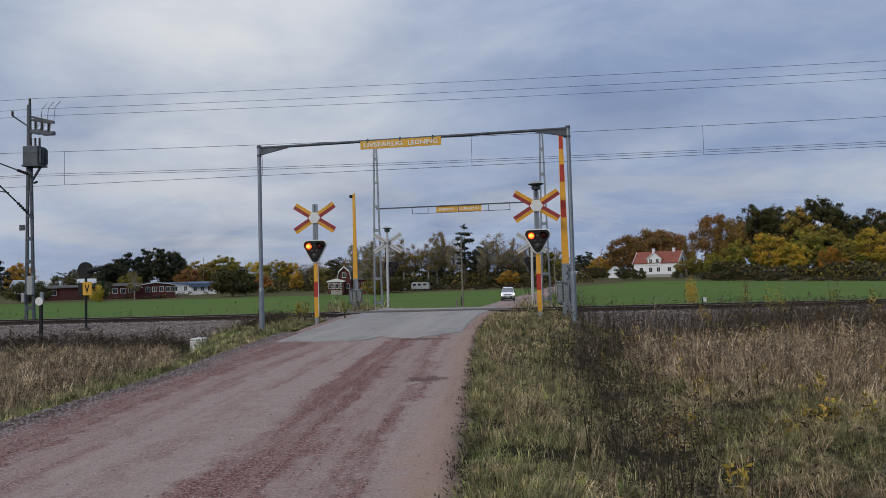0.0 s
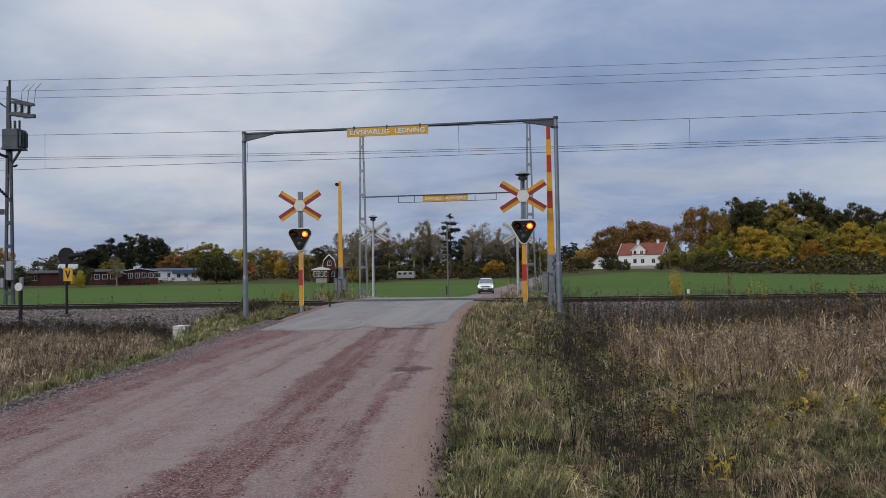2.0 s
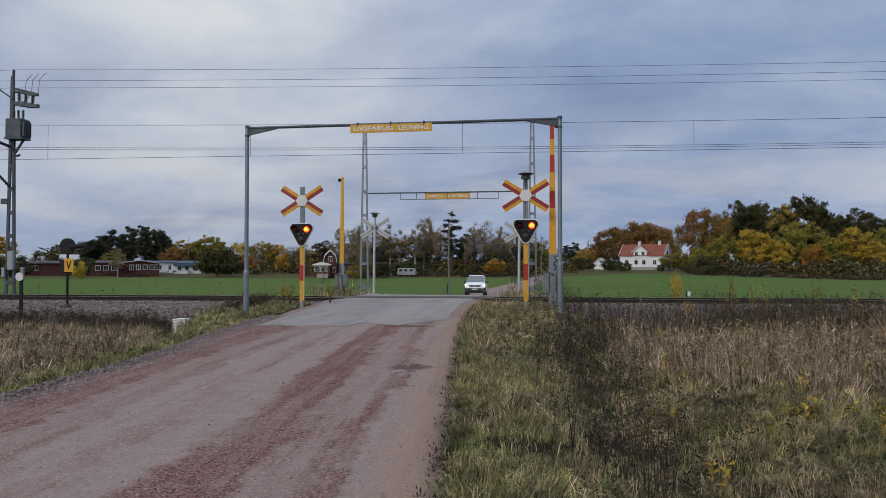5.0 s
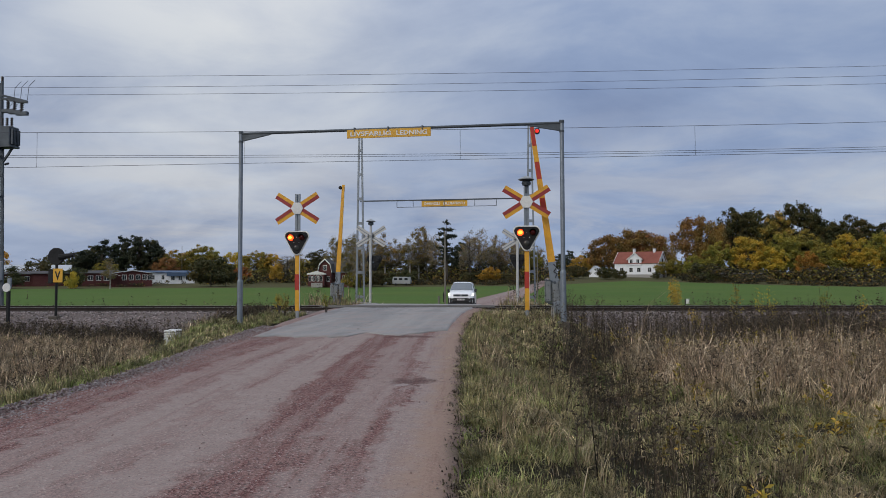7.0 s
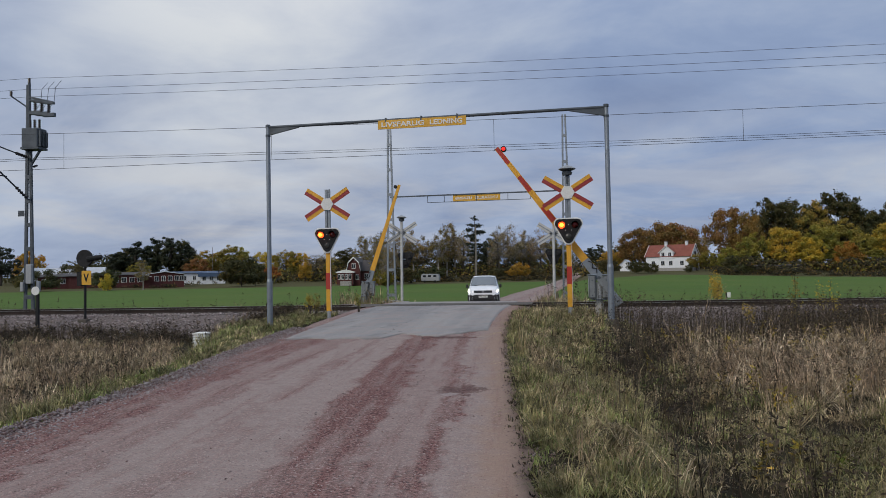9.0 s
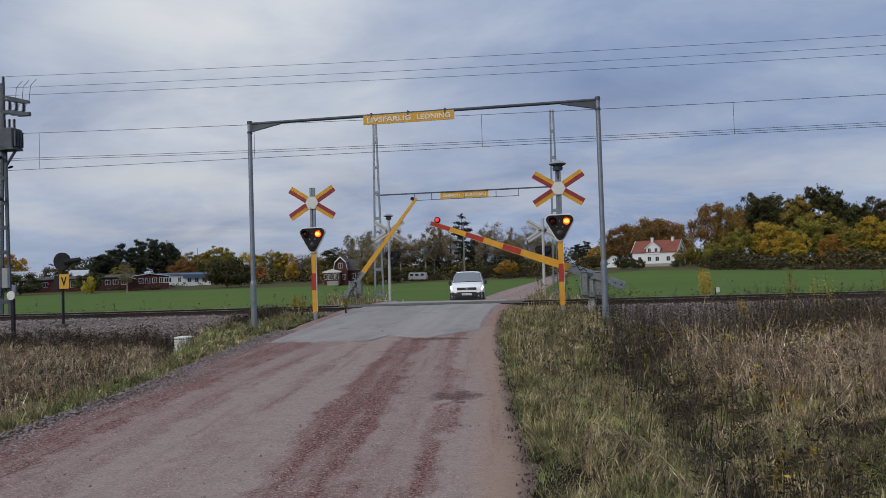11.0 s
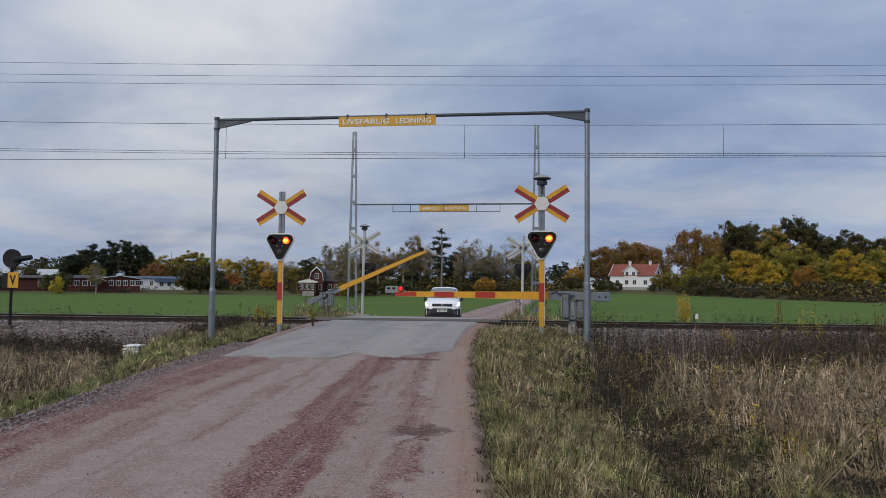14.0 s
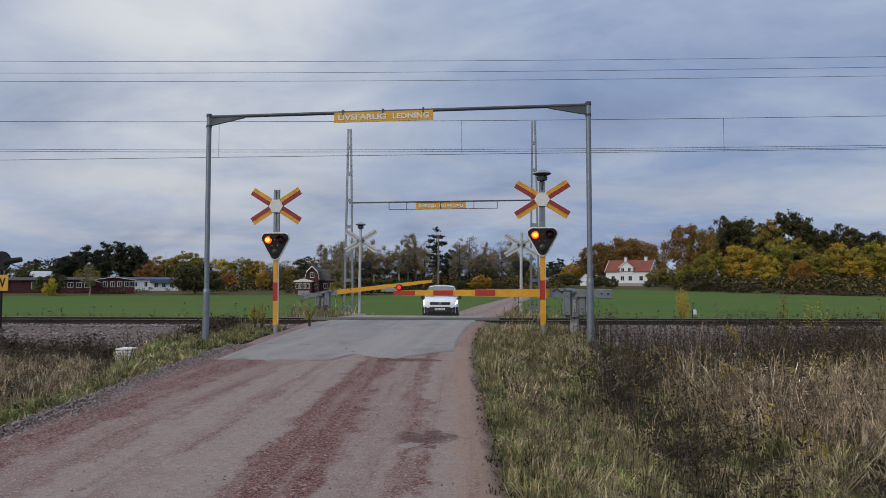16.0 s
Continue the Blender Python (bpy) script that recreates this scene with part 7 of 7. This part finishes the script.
def weeds(name, mat, P, height, leaves, leaf, label, seed):
    """Upright stalks with small leaves and seed heads along them."""
    rng = np.random.default_rng(seed)
    n = len(P)
    h = height * rng.uniform(0.5, 1.2, n)
    ln = rng.normal(0, 0.10, (n, 2)) * h[:, None]
    a = rng.uniform(0, 6.28, n)
    s = np.stack([np.cos(a), np.sin(a), 0 * a], -1) * 0.007
    base = P - np.array([0, 0, 0.05])
    tip = base + np.concatenate([ln, h[:, None]], 1)
    V = [np.stack([base - s, base + s, tip], 1).reshape(-1, 3)]
    F = [np.arange(3 * n).reshape(-1, 3)]
    f = rng.uniform(0.25, 1.0, (n, leaves)) ** 0.8
    q = base[:, None] + (tip - base)[:, None] * f[..., None]
    d = rng.normal(0, 1, (n, leaves, 3))
    d[..., 2] = np.abs(d[..., 2]) * 0.8
    d /= np.linalg.norm(d, axis=-1)[..., None]
    e = np.cross(d, rng.normal(0, 1, (n, leaves, 3)))
    e /= np.linalg.norm(e, axis=-1)[..., None]
    sz = leaf * rng.uniform(0.5, 1.4, (n, leaves, 1))
    T = np.stack([q + 0 * d, q + d * sz + e * sz * 0.35, q + d * sz * 2.0, q + d * sz - e * sz * 0.35], 2).reshape(-1, 3)
    m = n * leaves
    i = np.arange(m)[:, None] * 4 + 3 * n
    V.append(T)
    F.append(np.concatenate([i + np.array([0, 1, 2]), i + np.array([0, 2, 3])], 1).reshape(-1, 3))
    return tagged(new(name, raw_mesh(name, np.concatenate(V), np.concatenate(F), [mat])), label, "weeds", kind="stuff")


def weed_beds():
    rng = np.random.default_rng(9)
    clear = lambda x, y: np.hypot(x - 2.1, (y - 21.8) * 0.6) > 0.65
    P = verge_points(rng, 7400, 0, 22, 6, 27.9, lambda x, y, d, s: dark_zone(x, y, d, s) * (0.25 + 0.75 * (field_noise(x, y, 1.3, 2.0) > 0.36)) * (s > 0) * clear(x, y))
    weeds("withered_weeds", WEED_DARK, clumped(rng, P, 0.10, 2), 1.12, 19, 0.024, "dark withered weeds before the railway bank", 21)
    P = verge_points(rng, 6500, -26, -6, 20, 28.6, lambda x, y, d, s: dark_zone(x, y, d, s) * (0.3 + 0.7 * (field_noise(x, y, 1.3, 2.0) > 0.40)) * ~in_front_of_pit(x, y + TRACK_SLANT * (x - 4)))
    weeds("withered_weeds", WEED_DARK, clumped(rng, P, 0.10, 2), 0.42, 11, 0.036, "low dark withered weeds at the ballast's foot", 26)
    P = verge_points(rng, 2800, 6.2, 20, 24.5, 29.2, lambda x, y, d, s: smooth(6.2, 9.0, x) * (0.3 + 0.7 * (field_noise(x, y, 1.9, 4.0) > 0.45)))
    weeds("withered_weeds", WEED_DARK, clumped(rng, P, 0.12, 2), 0.95, 20, 0.024, "tall dark withered weeds at the ballast's foot", 30)
    P = verge_points(rng, 500, 6.5, 18, 24.0, 28.0, lambda x, y, d, s: 0.6 * (field_noise(x, y, 1.4, 1.0) > 0.5))
    weeds("yellow_weeds", WEED_YELLOW, P, 0.85, 16, 0.035, "tall weeds with yellowed leaves", 31)
    P = verge_points(rng, 1500, 2, 24, 10, 21, lambda x, y, d, s: tan_zone(x, y, d, s) * 0.6)
    weeds("withered_weeds", WEED_DARK, clumped(rng, P, 0.05, 2), 0.85, 20, 0.022, "dark brown seed stalks standing in dry grass", 22)
    P = verge_points(rng, 3400, 2, 22, 11, 21.5, lambda x, y, d, s: (s > 0) * tan_zone(x, y, d, s) * (0.25 + 0.75 * (field_noise(x, y, 1.6, 1.0) > 0.42)))
    weeds("dry_plumes", GRASS_DRY, clumped(rng, P, 0.12, 1), 0.78, 22, 0.026, "feathery straw-coloured seed plumes", 28)
    P = verge_points(rng, 2600, -24, -5, 9, 25, lambda x, y, d, s: tan_zone(x, y, d, s) * 0.8 * ~in_front_of_pit(x, y + TRACK_SLANT * (x - 4)))
    weeds("dry_plumes", GRASS_DRY, clumped(rng, P, 0.12, 1), 0.42, 16, 0.022, "low feathery seed plumes beside the road", 29)
    P = verge_points(rng, 2200, -24, -5, 9, 25, lambda x, y, d, s: tan_zone(x, y, d, s) * 0.8 * ~in_front_of_pit(x, y + TRACK_SLANT * (x - 4)))
    weeds("withered_weeds", WEED_DARK, clumped(rng, P, 0.08, 2), 0.36, 18, 0.022, "low brown seed stalks among dry grass", 27)
    P = verge_points(rng, 2600, -26, 24, 4, 27, lambda x, y, d, s: (d > 0.2) * np.where(s > 0, 0.35, 0.6 * (d < 2.5)) * (field_noise(x, y, 0.9, 3.0) > 0.55))
    weeds("green_weeds", WEED_GREEN, clumped(rng, P, 0.10, 3), 0.20, 9, 0.035, "low leafy green weeds", 23)
    P = verge_points(rng, 620, 2.5, 18, 9, 27, lambda x, y, d, s: 0.5 * (field_noise(x, y, 1.2, 5.0) > 0.5))
    weeds("yellow_weeds", WEED_YELLOW, clumped(rng, P, 0.10, 3), 0.5, 16, 0.042, "weeds with yellowed leaves", 24)
    x = np.concatenate([rng.uniform(-50, 45, 900), rng.uniform(4, 24, 120)])
    y = 34.6 + TRACK_SLANT * (x - 4) + np.abs(rng.normal(0, 2.2, len(x)))
    d = np.maximum(x - lerp_table(RIGHT_EDGE, y), lerp_table(LEFT_EDGE, y) - x)
    x, y = x[d > 0.4], y[d > 0.4]
    weeds("track_weeds", WEED_DARK, np.stack([x, y, ground_z(x, y)], -1), 1.25, 14, 0.05, "withered stalks beyond the rails", 25)
    for i, (x, y, h) in enumerate(((8.05, 26.0, 2.2), (9.0, 26.3, 2.0), (10.7, 26.0, 1.9), (11.9, 25.6, 1.4), (14.2, 27.0, 1.6), (6.9, 26.9, 1.2), (-7.4, 25.6, 0.9), (-7.9, 26.3, 0.8), (-6.2, 26.6, 0.9), (11.66, 55.3, 2.9))):
        g = Geo()
        r2 = np.random.default_rng(40 + i)
        z = float(ground_z(x, y))
        th = thing("sapling", "thin leggy sapling with a few yellow leaves", "sapling", pose(x, y, z), "saplings")
        pts = []
        for k in range(8):
            a, top = r2.uniform(0, 6.28), h * r2.uniform(0.55, 1.0)
            e = (0.22 * h * r2.uniform(0.2, 1) * math.cos(a), 0.22 * h * r2.uniform(0.2, 1) * math.sin(a), top)
            g.tube((0, 0, -0.1), (e[0] * 0.4, e[1] * 0.4, top * 0.55), 0.015, 0.010, 4).tube((e[0] * 0.4, e[1] * 0.4, top * 0.55), e, 0.009, 0.003, 4)
            pts.append((e[0] * 0.75, e[1] * 0.75, top * 0.8, 0.12, 0.22 * h))
        part("stem", g, BARK, th)
        V, F = leaf_cloud(r2, pts + ([(0, 0, 1.7, 0.34, 0.9), (0.1, 0, 0.9, 0.40, 0.7)] if h > 2.5 else []), 900 if h > 2.5 else 190, 0.06 if h > 2.5 else 0.032)
        ob = new("leaves", raw_mesh("leaves", V, F, [LEAF["yellow" if i % 2 or h > 2.5 else "olive"]]))
        ob.parent = th


verges()
weed_beds()


# ---- what moves ----
def motions():
    walk(VAN, [(t, pose(x, y, float(road_z(y)) + 0.005, p, 0, r)) for t, x, y, p, r in (
        (0.0, -5.15, 94.0, -0.3, 3), (1.5, -5.15, 85.0, -0.7, 3), (3.0, -4.95, 76.0, -1.4, 3), (4.5, -4.5, 65.2, -2.0, 2), (6.0, -4.05, 54.6, -2.3, 2), (7.0, -3.85, 49.3, -2.6, 3),
        (8.0, -3.78, 45.2, -2.6, 4), (9.2, -3.70, 41.9, -2.6, 5), (10.5, -3.66, 40.0, -2.6, 5), (11.2, -3.68, 39.7, -2.5, 5), (16.0, -3.68, 39.7, -2.5, 5))])
    walk(NEAR_ARM, [(t, pose(0, 0, NEAR_HZ, 0, a, 0)) for t, a in ((0, 89.8), (5.9, 89.7), (6.5, 86.8), (7.0, 82.2), (7.5, 76.7), (8.0, 69.2), (8.3, 64.5), (9.3, 49.0), (10.3, 33.4), (10.6, 27.9), (11.0, 19.9), (11.5, 12.9), (12.0, 7.6), (12.3, 4.4), (13.0, 0.6), (13.5, 0.0), (16.0, 0.0))])
    walk(FAR_ARM, [(t, pose(0, 0, FAR_HZ, 0, -a, 0)) for t, a in ((0, 90.0), (6.0, 89.6), (6.6, 88.2), (7.3, 85.0), (8.0, 80.2), (9.2, 69.0), (10.3, 58.0), (11.0, 51.7), (11.5, 47.6), (12.0, 43.1), (12.5, 38.0), (13.0, 33.5), (13.5, 28.6), (14.0, 23.7), (14.5, 19.0), (15.0, 15.0), (15.5, 10.6), (16.0, 6.6))])
    # the two red lamps of each signal blink in turn
    left_on = [(-1, 0.25), (0.64, 1.03), (1.42, 1.80), (2.14, 2.54), (2.92, 3.30), (3.68, 4.06), (4.44, 4.82), (5.20, 5.58), (6.70, 7.08), (7.42, 7.74), (8.16, 8.52), (8.90, 9.27), (9.64, 10.01),
               (10.40, 10.76), (11.14, 11.54), (11.92, 12.31), (12.68, 13.08), (13.44, 13.84), (14.18, 14.60), (14.96, 15.34), (15.73, 16.4)]
    right_on = [(a[1], b[0]) for a, b in zip(left_on, left_on[1:])]
    right_on[7] = (6.32, 6.70)
    for lamps in SIGNAL_LAMPS:
        for ob, spans in zip(lamps, (left_on, right_on)):
            base = ob.matrix_basis.translation.copy()
            turn = 0.0 if spans[0][0] < 0 else 180.0
            rows = [(0.0, turn)]
            edges = sorted(v for s in spans for v in s if 0.1 < v < 15.95)
            for e in edges:
                rows += [(e - 0.0667, turn), (e - 0.0333, turn + 60), (e, turn + 120), (e + 0.0333, turn + 180)]
                turn += 180
            rows.append((16.0, turn))
            walk(ob, [(t, pose(base.x, base.y, base.z, 0, 0, a)) for t, a in rows])


motions()
